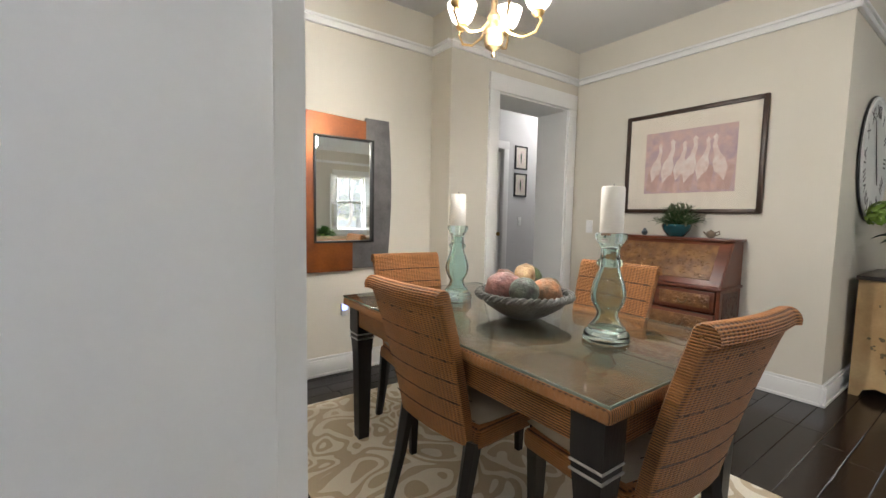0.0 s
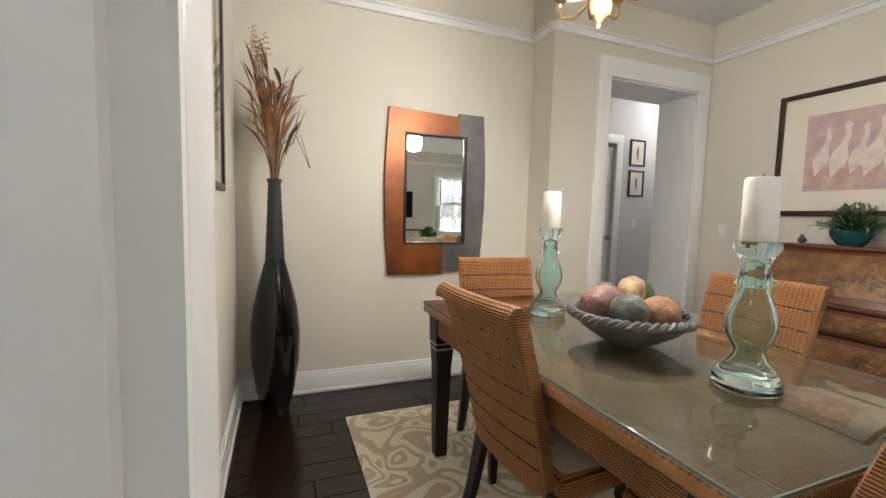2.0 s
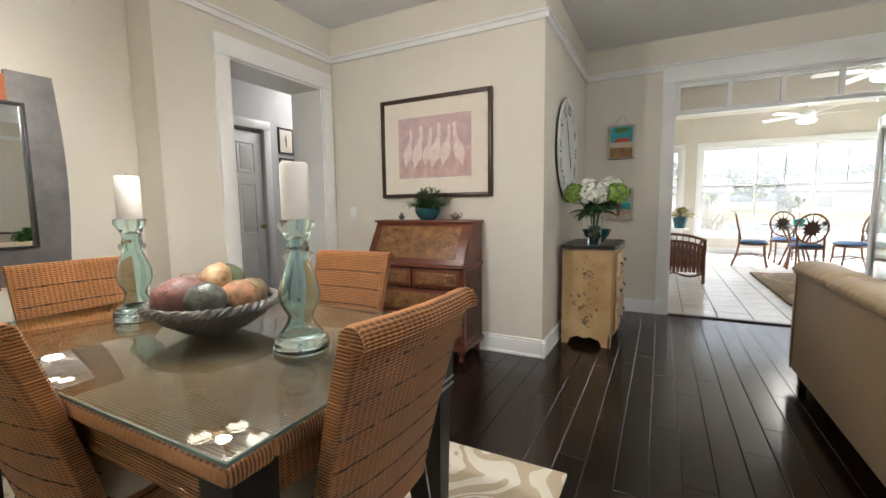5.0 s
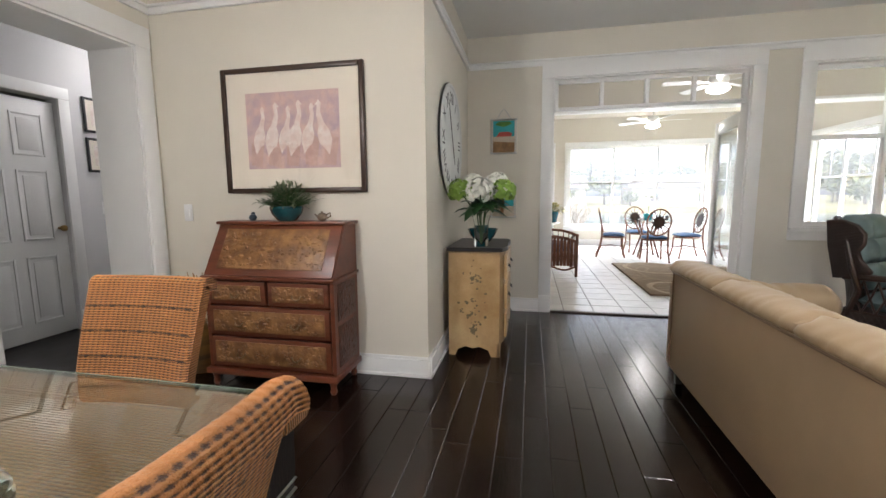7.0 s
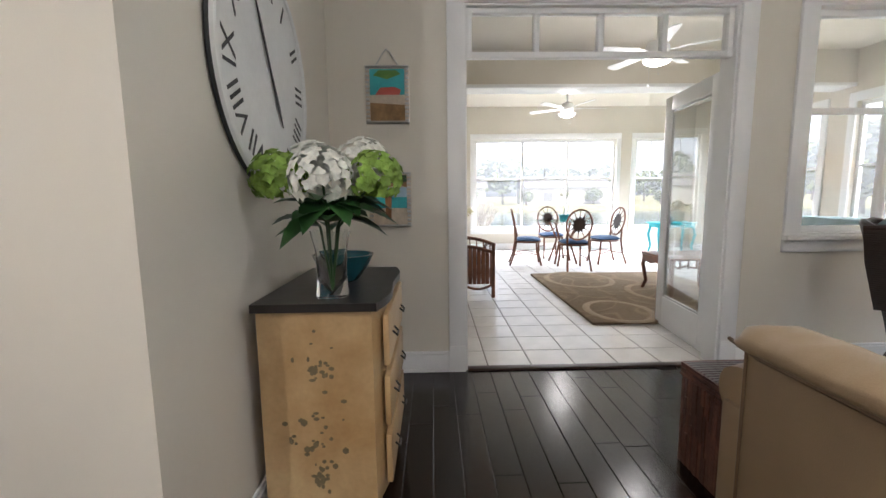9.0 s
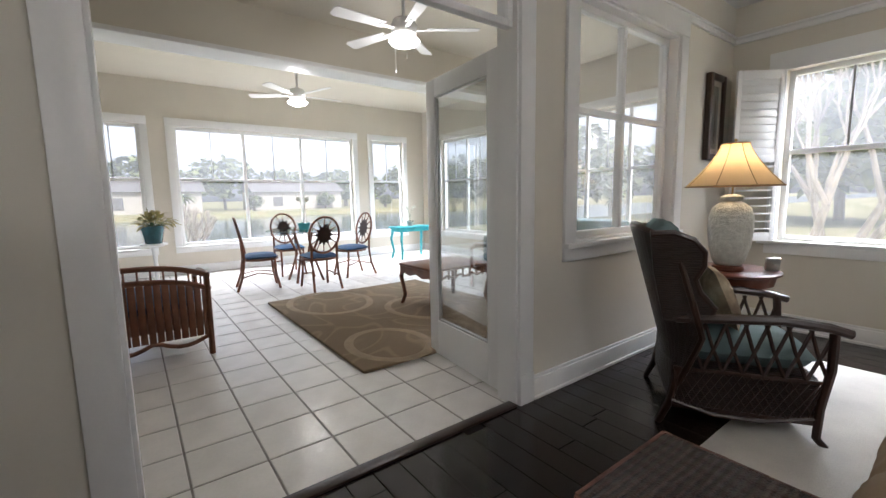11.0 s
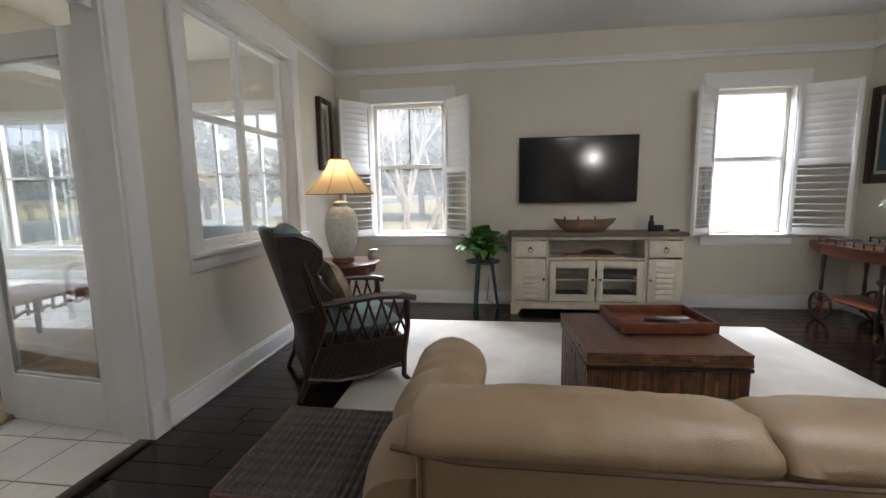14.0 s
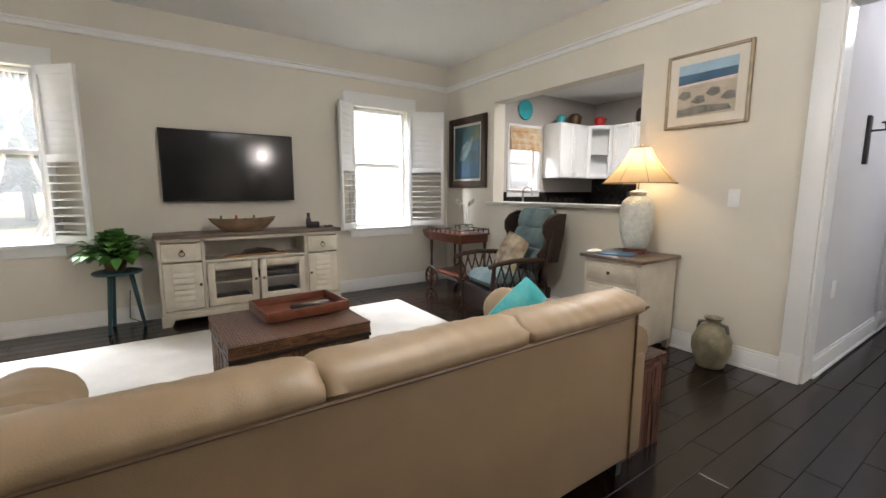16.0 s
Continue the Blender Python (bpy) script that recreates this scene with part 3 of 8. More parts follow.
def window(name, axis, at, u0, u1, z0, z1, cols=1, rows=2, bar=0.04, depth=0.05, meet=0.5, label="white framed double-hung window", muntin=False):
    """A window with frame, meeting rails and panes; at: the middle of its depth."""
    root = thing(name, Matrix(), label, "window", kind="structure")
    bm = B()
    a, b = at - depth / 2, at + depth / 2
    slab(bm, axis, a, b, u0, u0 + bar, z0, z1, 0.003)
    slab(bm, axis, a, b, u1 - bar, u1, z0, z1, 0.003)
    slab(bm, axis, a, b, u0 + bar, u1 - bar, z0, z0 + bar, 0.003)
    slab(bm, axis, a, b, u0 + bar, u1 - bar, z1 - bar, z1, 0.003)
    part("window_frame", bm, M_TRIM, root)
    zm = z0 + (z1 - z0) * meet
    step = (u1 - u0 - 2 * bar) / cols
    for i in range(1, cols):
        bm = B()
        c = u0 + bar + i * step
        slab(bm, axis, a, b, c - bar / 2, c + bar / 2, z0 + bar, z1 - bar, 0.003)
        part("mullion", bm, M_TRIM, root)
    for i in range(cols):
        p, q = u0 + bar + i * step + (bar / 2 if i else 0), u0 + bar + (i + 1) * step - (bar / 2 if i < cols - 1 else 0)
        if rows == 2:
            bm = B()
            slab(bm, axis, at - depth * 0.4, at + depth * 0.4, p, q, zm - 0.02, zm + 0.02, 0.003)
            part("meeting_rail", bm, M_TRIM, root)
        for lo, hi in (((z0 + bar, zm - 0.02), (zm + 0.02, z1 - bar)) if rows == 2 else ((z0 + bar, z1 - bar),)):
            bm = B()
            slab(bm, axis, at - 0.003, at + 0.003, p, q, lo, hi)
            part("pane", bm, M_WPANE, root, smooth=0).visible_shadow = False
        if muntin:
            bm = B()
            c = (p + q) / 2
            slab(bm, axis, at - 0.009, at + 0.009, c - 0.007, c + 0.007, zm + 0.02, z1 - bar)
            part("muntin", bm, M_STEEL, root)
    return root


window("window_south_a", "y", YS - 0.09, 4.31, 5.09, 0.76, 2.16, muntin=True, meet=0.53)
window("window_south_b", "y", YS - 0.09, 0.95, 1.65, 0.76, 2.16, meet=0.53)
window("window_inner", "x", XE + 0.09, -3.377, -2.163, 0.904, 2.327, cols=2, meet=0.56, label="white framed inner window onto the sunroom")
window("transom_window", "x", XE + 0.05, -1.645, 0.045, 2.03, 2.325, cols=4, rows=1, bar=0.035, label="four-light white transom window above the doors")


# ---- sunroom shell ----
SX0, SX1, SY0, SY1, SC = 5.63, 11.9, -5.4, 2.2, 2.95
wall("wall_sunroom_far", "x", SX1, SX1 + 0.16, SY0 - 0.16, SY1 + 0.16, 0, SC + 0.1,
     [(-3.70, -0.64, 0.46, 2.37), (-4.87, -4.13, 0.46, 2.37), (-0.21, 0.53, 0.46, 2.37), (0.95, 1.7, 0.46, 2.37)], M_WALL2)
wall("wall_sunroom_south", "y", SY0 - 0.16, SY0, SX0, SX1, 0, SC + 0.1, [(6.3, 8.4, 0.46, 2.37), (8.9, 11.2, 0.46, 2.37)], M_WALL2)
wall("wall_sunroom_north", "y", SY1, SY1 + 0.16, SX0, SX1, 0, SC + 0.1, [(8.0, 11.0, 0.46, 2.37)], M_WALL2)
wall("wall_sunroom_near_south", "x", SX0, SX0 + 0.02, SY0, YS - 0.16, 0, SC + 0.1, (), M_WALL2)
wall("wall_sunroom_near_north", "x", SX0, SX0 + 0.02, YC + 0.14, SY1, 0, SC + 0.1, (), M_WALL2)
wall("wall_sunroom_upper", "x", SX0 - 0.14, SX0, YS - 0.16, YC + 0.14, CEIL + 0.12, SC + 0.1, (), M_WALL2)
bm = B()
box(bm, SX0 - 0.14, SX1 + 0.16, SY0 - 0.16, SY1 + 0.16, SC + 0.1, SC + 0.2)
solo("ceiling_sunroom", bm, M_WALL2, "cream painted sunroom ceiling", "ceiling", kind="structure", smooth=0)
bm = B()
box(bm, 8.45, 8.75, SY0, SY1, 2.62, SC + 0.1)
solo("ceiling_beam", bm, M_WALL2, "cream painted ceiling beam across the sunroom", "beam", kind="structure", smooth=0)
bm = B()
box(bm, 8.43, 8.77, SY0, SY1, 2.575, 2.62, 0.004)
solo("beam_trim", bm, M_TRIM, "white trim board under the beam", "trim", kind="structure")
for i, (u0, u1, cols) in enumerate(((-3.70, -0.64, 3), (-4.87, -4.13, 1), (-0.21, 0.53, 1), (0.95, 1.7, 1))):
    window(f"window_lake_{i + 1}", "x", SX1 + 0.08, u0, u1, 0.46, 2.37, cols, bar=0.05, meet=0.56, muntin=True)
    casing(f"casing_lake_{i + 1}", "x", SX1, -1, u0, u1, 0.46, 2.37, 0.1, 0.12, True)
for i, (u0, u1) in enumerate(((6.3, 8.4), (8.9, 11.2))):
    window(f"window_garden_{i + 1}", "y", SY0 - 0.08, u0, u1, 0.46, 2.37, 3, bar=0.05, meet=0.56, muntin=True)
    casing(f"casing_garden_{i + 1}", "y", SY0, 1, u0, u1, 0.46, 2.37, 0.1, 0.12, True)
window("window_north", "y", SY1 + 0.08, 8.0, 11.0, 0.46, 2.37, 3, bar=0.05, meet=0.56)
skirting("baseboard_lake", "x", SX1, -1, SY0, SY1)
skirting("baseboard_garden", "y", SY0, 1, SX0 + 0.02, SX1)
bm = B()
box(bm, XE - 0.02, XE + 0.045, -1.645, 0.045, 0.0, 0.014, 0.005)
solo("threshold", bm, M_DKPOLE, "dark wooden threshold strip between the floors", "threshold", kind="structure")

# French doors, both swung into the sunroom
def french_door(m, label):
    root = thing("french_door", m, label, "door", "french doors")
    w, h = 0.84, 1.99
    bm = B()
    box(bm, 0, 0.115, -0.02, 0.02, 0.012, h, 0.003)
    box(bm, w - 0.115, w, -0.02, 0.02, 0.012, h, 0.003)
    box(bm, 0.115, w - 0.115, -0.02, 0.02, 0.012, 0.27, 0.003)
    box(bm, 0.115, w - 0.115, -0.02, 0.02, h - 0.12, h, 0.003)
    part("door_frame", bm, M_TRIM, root)
    bm = B()
    for a, b, c, d in ((0.115, 0.13, 0.27, h - 0.12), (w - 0.13, w - 0.115, 0.27, h - 0.12), (0.13, w - 0.13, 0.27, 0.285), (0.13, w - 0.13, h - 0.135, h - 0.12)):
        box(bm, a, b, -0.012, 0.012, c, d, 0.003)
    part("glazing_bead", bm, M_STEEL, root)
    bm = B()
    box(bm, 0.13, w - 0.13, -0.004, 0.004, 0.285, h - 0.135)
    part("pane", bm, M_DOORGL, root, smooth=0).visible_shadow = False
    for z in (0.3, 1.0, 1.75):
        bm = B()
        tube(bm, [(-0.008, 0.0, z - 0.05), (-0.008, 0.0, z + 0.05)], 0.009)
        part("hinge", bm, M_STEEL, root)
    return root


french_door(pose(5.65, -1.70, 0, 0, 0, -6), "white french door with one large pane standing open")
french_door(pose(5.65, 0.11, 0, 0, 0, 82), "white french door folded back against the wall")

# ---- outside ----
M_GRASS = mat("lawn grass", (0.17, 0.175, 0.07), 0.95, vary=0.25, scale=0.6, bump=0.6, fine=9, other=(0.25, 0.21, 0.11))
M_WATER = mat("grey green lake water", (0.10, 0.13, 0.13), 0.12, vary=0.1, scale=0.4, bump=0.25, fine=2.5)
M_FAR = mat("far foliage", (0.20, 0.23, 0.075), 0.9, vary=0.3, scale=0.8, bump=0.5, fine=4)
M_BARK = mat("pale smooth bark", (0.23, 0.19, 0.145), 0.8, vary=0.25, scale=4, bump=0.4, stretch=(3, 3, 0.5))
M_SIDING = mat("white siding", (0.74, 0.74, 0.73), 0.7, vary=0.04)
M_HOUSE = mat("cream stucco", (0.40, 0.37, 0.32), 0.8, vary=0.08, scale=1)
M_ROOF = mat("grey roof shingle", (0.16, 0.15, 0.145), 0.9, vary=0.2, scale=3, bump=0.4)
bm = B()
tmp = [(-400, -400), (22, -400), (22, 400), (-400, 400)]
bm.faces.new([bm.verts.new((x, y, -0.45)) for x, y in tmp])
bank = [bm.verts.new((x, y, z)) for x, y, z in ((22, -400, -0.45), (24, -400, -1.4), (24, 400, -1.4), (22, 400, -0.45))]
bm.faces.new(bank)
far = [bm.verts.new((x, y, z)) for x, y, z in ((62, -400, -1.4), (66, -400, -0.4), (66, 400, -0.4), (62, 400, -1.4))]
bm.faces.new(far)
far = [bm.verts.new((x, y, z)) for x, y, z in ((66, -400, -0.4), (900, -400, 0.4), (900, 400, 0.4), (66, 400, -0.4))]
bm.faces.new(far)
bm.faces.new([bm.verts.new((x, y, -1.45)) for x, y in ((23, -400), (64, -400), (64, 400), (23, 400))])
solo("ground", bm, M_GRASS, "mown lawn running down to the lake", "ground", kind="structure", smooth=0)
bm = B()
bm.faces.new([bm.verts.new((x, y, -1.0)) for x, y in ((22, -400), (65, -400), (65, 400), (22, 400))])
solo("water", bm, M_WATER, "calm grey green lake water", "water", kind="structure", smooth=0)


def house(x, y, w, d, h, label):
    root = thing("house", pose(x, y, -0.4), label, "house", "houses across the lake")
    bm = B()
    box(bm, -d / 2, d / 2, -w / 2, w / 2, 0, h)
    part("wall", bm, M_HOUSE, root, smooth=0)
    bm = B()
    prism(bm, [(-d / 2 - 0.5, h), (d / 2 + 0.5, h), (0, h + 2.2)], w + 1, pose(0, -w / 2 - 0.5, 0))
    part("roof", bm, M_ROOF, root, smooth=0)
    for k in (-0.3, 0.2):
        win = B()
        box(win, -d / 2 - 0.06, -d / 2 + 0.05, k * w, k * w + 1.6, 0.6, 2.2)
        part("window", win, M_PEWTER, root, smooth=0)
    return root


house(78, -2, 13, 9, 3.0, "low white lake house with grey gabled roof")
house(82, -24, 15, 9, 3.0, "low white lake house among far trees")
house(80, 22, 16, 9, 3.0, "low white lake house among far trees")


def far_tree(x, y, h, seed, palm=False):
    rnd = random.Random(seed)
    root = thing("palm_tree" if palm else "tree", pose(x, y, -0.4), "distant palm with feathery crown" if palm else "distant rounded green tree beyond the lawn",
                 "tree", "distant trees round the house")
    bm = B()
    tube(bm, [(0, 0, 0), (0.1, 0.1, h * 0.5), (0.1, 0, h * (0.92 if palm else 0.6))], 0.25, 7, 0.12)
    part("trunk", bm, M_BARK, root)
    bm = B()
    if palm:
        for k in range(22):
            a = rnd.uniform(0, 6.28)
            leaf(bm, (0.1, 0, h * 0.92), (math.cos(a), math.sin(a), rnd.uniform(-0.1, 0.9)), rnd.uniform(1.8, 2.6), 0.5, 0.6)
    else:
        for k in range(240):
            a, b, r = rnd.uniform(0, 6.28), rnd.uniform(-1, 1), rnd.uniform(0.4, 1) ** 0.5 * h * 0.42
            c = Vector((math.cos(a) * r * math.sqrt(1 - b * b), math.sin(a) * r * math.sqrt(1 - b * b) * 1.25, h * 0.55 + b * r * 0.85))
            for s in range(3):
                d = Vector((rnd.uniform(-1, 1), rnd.uniform(-1, 1), rnd.uniform(-0.4, 1)))
                leaf(bm, c, d, h * 0.13, h * 0.09, 0.2)
    part("crown", bm, M_FAR, root)
    return root


rt = random.Random(4)
for i in range(46):
    far_tree(rt.uniform(84, 110) if i % 3 else rt.uniform(69, 76), -92 + i * 3.6 + rt.uniform(-1.2, 1.2), rt.uniform(7.0, 11.0) if i % 3 else rt.uniform(2.4, 4.0), i, i in (20, 24, 26))

for i in range(14):
    far_tree(-4 + i * 3.4 + rt.uniform(-1, 1), rt.uniform(-38, -27), rt.uniform(5.5, 8.5), 60 + i)


def bare_tree(m, seed, h=4.5, label="bare many-stemmed tree with pale smooth bark"):
    rnd = random.Random(seed)
    root = thing("tree", m, label, "tree")
    bm, tw = B(), B()

    def grow(target, p, d, length, r, depth):
        pts = [p]
        for k in range(3):
            d = (d + Vector((rnd.uniform(-0.2, 0.2), rnd.uniform(-0.2, 0.2), 0.12))).normalized()
            p = p + d * length / 3
            pts.append(p)
        tube(target, pts, r, 7 if depth < 2 else 4, r * 0.62)
        if depth < 4:
            for k in range(3 if depth < 3 else 4):
                nd = (d + Vector((rnd.uniform(-0.7, 0.7), rnd.uniform(-0.7, 0.7), rnd.uniform(0.0, 0.5)))).normalized()
                grow(tw if depth >= 1 else bm, p, nd, length * rnd.uniform(0.55, 0.8), r * 0.55, depth + 1)

    for k in range(5):
        a = k * 1.26
        grow(bm, Vector((0.15 * math.cos(a), 0.15 * math.sin(a), -0.1)), Vector((0.35 * math.cos(a), 0.35 * math.sin(a), 1)).normalized(), h * 0.36, 0.085, 0)
    part("trunk", bm, M_BARK, root)
    tagged(part("branches", tw, M_BARK, root), kind="stuff")
    return root


bare_tree(pose(5.6, -8.6, -0.45), 5)
bare_tree(pose(14.6, -0.9, -0.45, 0, 0, 40), 9, 1.6, "low bare twiggy shrub by the window")
bm = B()
for k in range(22):
    box(bm, -3.5, 2.35, -8.62 - 0.006 * (k % 2), -8.5, -0.45 + k * 0.18, -0.45 + k * 0.18 + 0.172, 0.004)
solo("neighbour_wall", bm, M_SIDING, "white lapped siding wall of the neighbouring house", "wall", kind="structure")


# ---- dining room ----
def rounded(bm, w, d, z0, z1, taper=1.0, bevel=0.012, m=None):
    box(bm, -w / 2, w / 2, -d / 2, d / 2, z0, z1, bevel, m)


bm = B()
box(bm, -0.82, 0.82, -1.12, 1.12, 0, 0.012, 0.004)
solo("area_rug", bm, M_RUGD, "beige area rug with flowing leaf scrolls under the dining table", "rug", pose(1.54, 1.58, 0.001))

TX0, TX1, TY0, TY1, TZ = 1.02, 1.92, 0.74, 2.26, 0.755
table = thing("dining_table", pose(0, 0, 0.012), "rattan dining table with black legs and glass top", "table")
bm = B()
for a, b, c, d in ((TX0, TX0 + 0.1, TY0, TY1), (TX1 - 0.1, TX1, TY0, TY1), (TX0 + 0.1, TX1 - 0.1, TY0, TY0 + 0.1), (TX0 + 0.1, TX1 - 0.1, TY1 - 0.1, TY1)):
    box(bm, a, b, c, d, 0.695, 0.735, 0.012)
box(bm, TX0 + 0.1, TX1 - 0.1, TY0 + 0.1, TY1 - 0.1, 0.70, 0.728)
part("tabletop", bm, M_WICKH, table, "woven honey rattan top")
for a, b, c, d in ((TX0 + 0.035, TX0 + 0.06, TY0 + 0.1, TY1 - 0.1), (TX1 - 0.06, TX1 - 0.035, TY0 + 0.1, TY1 - 0.1), (TX0 + 0.1, TX1 - 0.1, TY0 + 0.035, TY0 + 0.06), (TX0 + 0.1, TX1 - 0.1, TY1 - 0.06, TY1 - 0.035)):
    bm = B()
    box(bm, a, b, c, d, 0.60, 0.697, 0.005)
    part("apron", bm, M_WICK, table)
for x in (TX0 + 0.075, TX1 - 0.075):
    for y in (TY0 + 0.075, TY1 - 0.075):
        bm = B()
        lathe(bm, [(0.04, 0.0), (0.052, 0.45), (0.066, 0.58), (0.068, 0.69)], 4, m=pose(x, y, 0, 0, 0, 45))
        leg = part("leg", bm, M_BLACKW, table, "black stained leg", 20)
        for z in (0.53, 0.555):
            bm = B()
            lathe(bm, [(0.0655, z), (0.069, z + 0.004), (0.0665, z + 0.008)], 4, m=pose(x, y, 0, 0, 0, 45))
            part("inlay_band", bm, M_STEEL, leg, "thin silver band", 20)
bm = B()
box(bm, TX0 + 0.006, TX1 - 0.006, TY0 + 0.006, TY1 - 0.006, 0.7375, 0.745, 0.002)
part("glass_top", bm, M_TOPGL, table, "clear glass sheet with green edge").visible_shadow = False
bm = B()
for a, b, c, d in ((TX0 + 0.002, TX0 + 0.006, TY0, TY1), (TX1 - 0.006, TX1 - 0.002, TY0, TY1), (TX0 + 0.006, TX1 - 0.006, TY0 + 0.002, TY0 + 0.006), (TX0 + 0.006, TX1 - 0.006, TY1 - 0.006, TY1 - 0.002)):
    box(bm, a, b, c, d, 0.7375, 0.745)
part("glass_edge", bm, M_EDGEGL, table, "green glass edge", 0)
TOP = 0.758


def dining_chair(m):
    """Faces +y, with its back over y = 0; the top rolls backwards."""
    root = thing("dining_chair", m, "honey rattan dining chair with rolled back and linen seat", "chair", "chairs round the table")
    w = 0.205
    bm = B()
    n = 22
    prof = []
    for i in range(n + 1):
        t = i / n
        z = 0.40 + 0.50 * t
        y = 0.085 - 0.10 * t - 0.035 * t * t
        prof.append((y, z))
    cx, cz, r = prof[-1][0] - 0.032, prof[-1][1], 0.032
    for k in range(1, 9):
        a = math.pi * k / 8 * 1.1
        prof.append((cx + r * math.cos(a), cz + r * math.sin(a) * 1.1))
    thick = 0.05
    front, back = [], []
    for i, (y, z) in enumerate(prof):
        p, q = prof[max(0, i - 1)], prof[min(len(prof) - 1, i + 1)]
        d = Vector((q[0] - p[0], q[1] - p[1])).normalized()
        nrm = Vector((-d.y, d.x))
        k = thick * (1 if i <= n else max(0.35, 1 - (i - n) / 9))
        front.append((y, z))
        back.append((y + nrm.x * k, z + nrm.y * k))
    cols = [-w, -w + 0.015, -w * 0.5, 0, w * 0.5, w - 0.015, w]
    grid = []
    for j, x in enumerate(cols):
        shrink = 0.012 if j in (0, len(cols) - 1) else 0
        bow = -0.02 * (1 - (x / w) ** 2)
        ring = []
        for y, z in front:
            ring.append(bm.verts.new((x * (0.93 + 0.10 * min(1, (z - 0.4) / 0.5)), y + bow - shrink, z)))
        for y, z in reversed(back):
            ring.append(bm.verts.new((x * (0.93 + 0.10 * min(1, (z - 0.4) / 0.5)), y + bow + shrink * 0.5, z)))
        grid.append(ring)
    k = len(grid[0])
    for A, C in zip(grid, grid[1:]):
        for i in range(k):
            bm.faces.new((A[i], A[(i + 1) % k], C[(i + 1) % k], C[i]))
    bm.faces.new(grid[0][::-1])
    bm.faces.new(grid[-1])
    bmesh.ops.recalc_face_normals(bm, faces=bm.faces)
    back_part = part("backrest", bm, M_WICK, root, "woven rattan back", 50)
    for z in (0.47, 0.545, 0.62, 0.695, 0.77, 0.845):
        t = (z - 0.40) / 0.50
        y = 0.085 - 0.10 * t - 0.035 * t * t
        for shift in (-0.0505, 0.0005):
            bm = B()
            rings = []
            for i in range(57):
                x = -0.196 + 0.392 * i / 56
                knot = i % 8 in (3, 4)
                r = 0.0042 if knot else 0.0018
                yb = y - 0.02 * (1 - (x / w) ** 2) + shift
                rings.append([bm.verts.new((x, yb + r * 0.8 * a, z + r * b)) for a, b in ((1, 0), (0, 1), (-1, 0), (0, -1))])
            for A, C in zip(rings, rings[1:]):
                for j in range(4):
                    bm.faces.new((A[j], A[(j + 1) % 4], C[(j + 1) % 4], C[j]))
            part("seam", bm, M_STITCH, back_part, "dark knotted seam", 0)
    bm = B()
    box(bm, -0.225, 0.225, 0.06, 0.47, 0.375, 0.445, 0.02)
    part("seat_frame", bm, M_WICK, root, "woven rattan seat rail")
    bm = B()
    pillow(bm, 0.44, 0.41, 0.085, pose(0, 0.275, 0.462), 10, 6)
    part("seat", bm, M_LINEN, root, "beige linen seat cushion")
    for x in (-0.19, 0.19):
        bm = B()
        lathe(bm, [(0.02, 0), (0.034, 0.38)], 4, m=pose(x, 0.43, 0, 0, 0, 45))
        part("leg", bm, M_BLACKW, root, smooth=20)
        bm = B()
        tube(bm, [(x, -0.03, 0), (x, 0.03, 0.2), (x, 0.07, 0.40)], 0.021, 6, 0.032)
        part("leg", bm, M_BLACKW, root, smooth=30)
    return root


chair = dining_chair(pose(1.41, 0.70, 0.013, 0, 0, -5))
copy_thing(chair, pose(1.00, 1.46, 0.013, 0, 0, -86))
copy_thing(chair, pose(1.47, 2.31, 0.013, 0, 0, 174))
copy_thing(chair, pose(2.13, 1.46, 0.013, 0, 0, 92))


def candlestick(m):
    root = thing("candlestick", m, "aqua recycled glass candlestick with ivory pillar candle", "candlestick", "candlesticks on the table")
    prof = [(0.072, 0), (0.077, 0.005), (0.078, 0.014), (0.074, 0.02), (0.076, 0.026), (0.072, 0.034), (0.064, 0.04), (0.06, 0.05), (0.05, 0.062), (0.041, 0.074), (0.036, 0.088), (0.035, 0.10),
            (0.043, 0.115), (0.053, 0.135), (0.058, 0.155), (0.057, 0.175), (0.051, 0.20), (0.042, 0.225), (0.035, 0.245), (0.033, 0.256), (0.041, 0.262), (0.043, 0.27), (0.041, 0.278), (0.033, 0.284),
            (0.03, 0.30), (0.032, 0.318), (0.04, 0.335), (0.047, 0.345), (0.051, 0.352), (0.052, 0.364), (0.049, 0.37), (0.04, 0.371)]
    bm = B()
    lathe(bm, prof, 36)
    bmesh.ops.recalc_face_normals(bm, faces=bm.faces)
    bm2 = B()
    lathe(bm2, [(0.004, 0.028)] + [(r - 0.007, z) for r, z in prof[7:20]] + [(r - 0.009, z) for r, z in prof[23:26]] + [(0.004, 0.33)], 28)
    bmesh.ops.recalc_face_normals(bm2, faces=bm2.faces)
    for f in bm2.faces:
        f.normal_flip()
    join(bm, bm2)
    part("glass_body", bm, M_AQUA, root, "bubbled aqua glass baluster", 60)
    bm = B()
    lathe(bm, [(0.0365, 0.371), (0.038, 0.375), (0.038, 0.52), (0.034, 0.526), (0.01, 0.522)], 28)
    cand = part("candle", bm, M_WAX, root, "ivory wax pillar candle")
    bm = B()
    tube(bm, [(0, 0, 0.521), (0.002, 0, 0.535)], 0.0016, 5)
    part("wick", bm, M_INK, cand, "short black wick")
    return root


c1 = candlestick(pose(1.475, 1.045, TOP))
copy_thing(c1, pose(1.46, 1.87, TOP, 0, 0, 40))

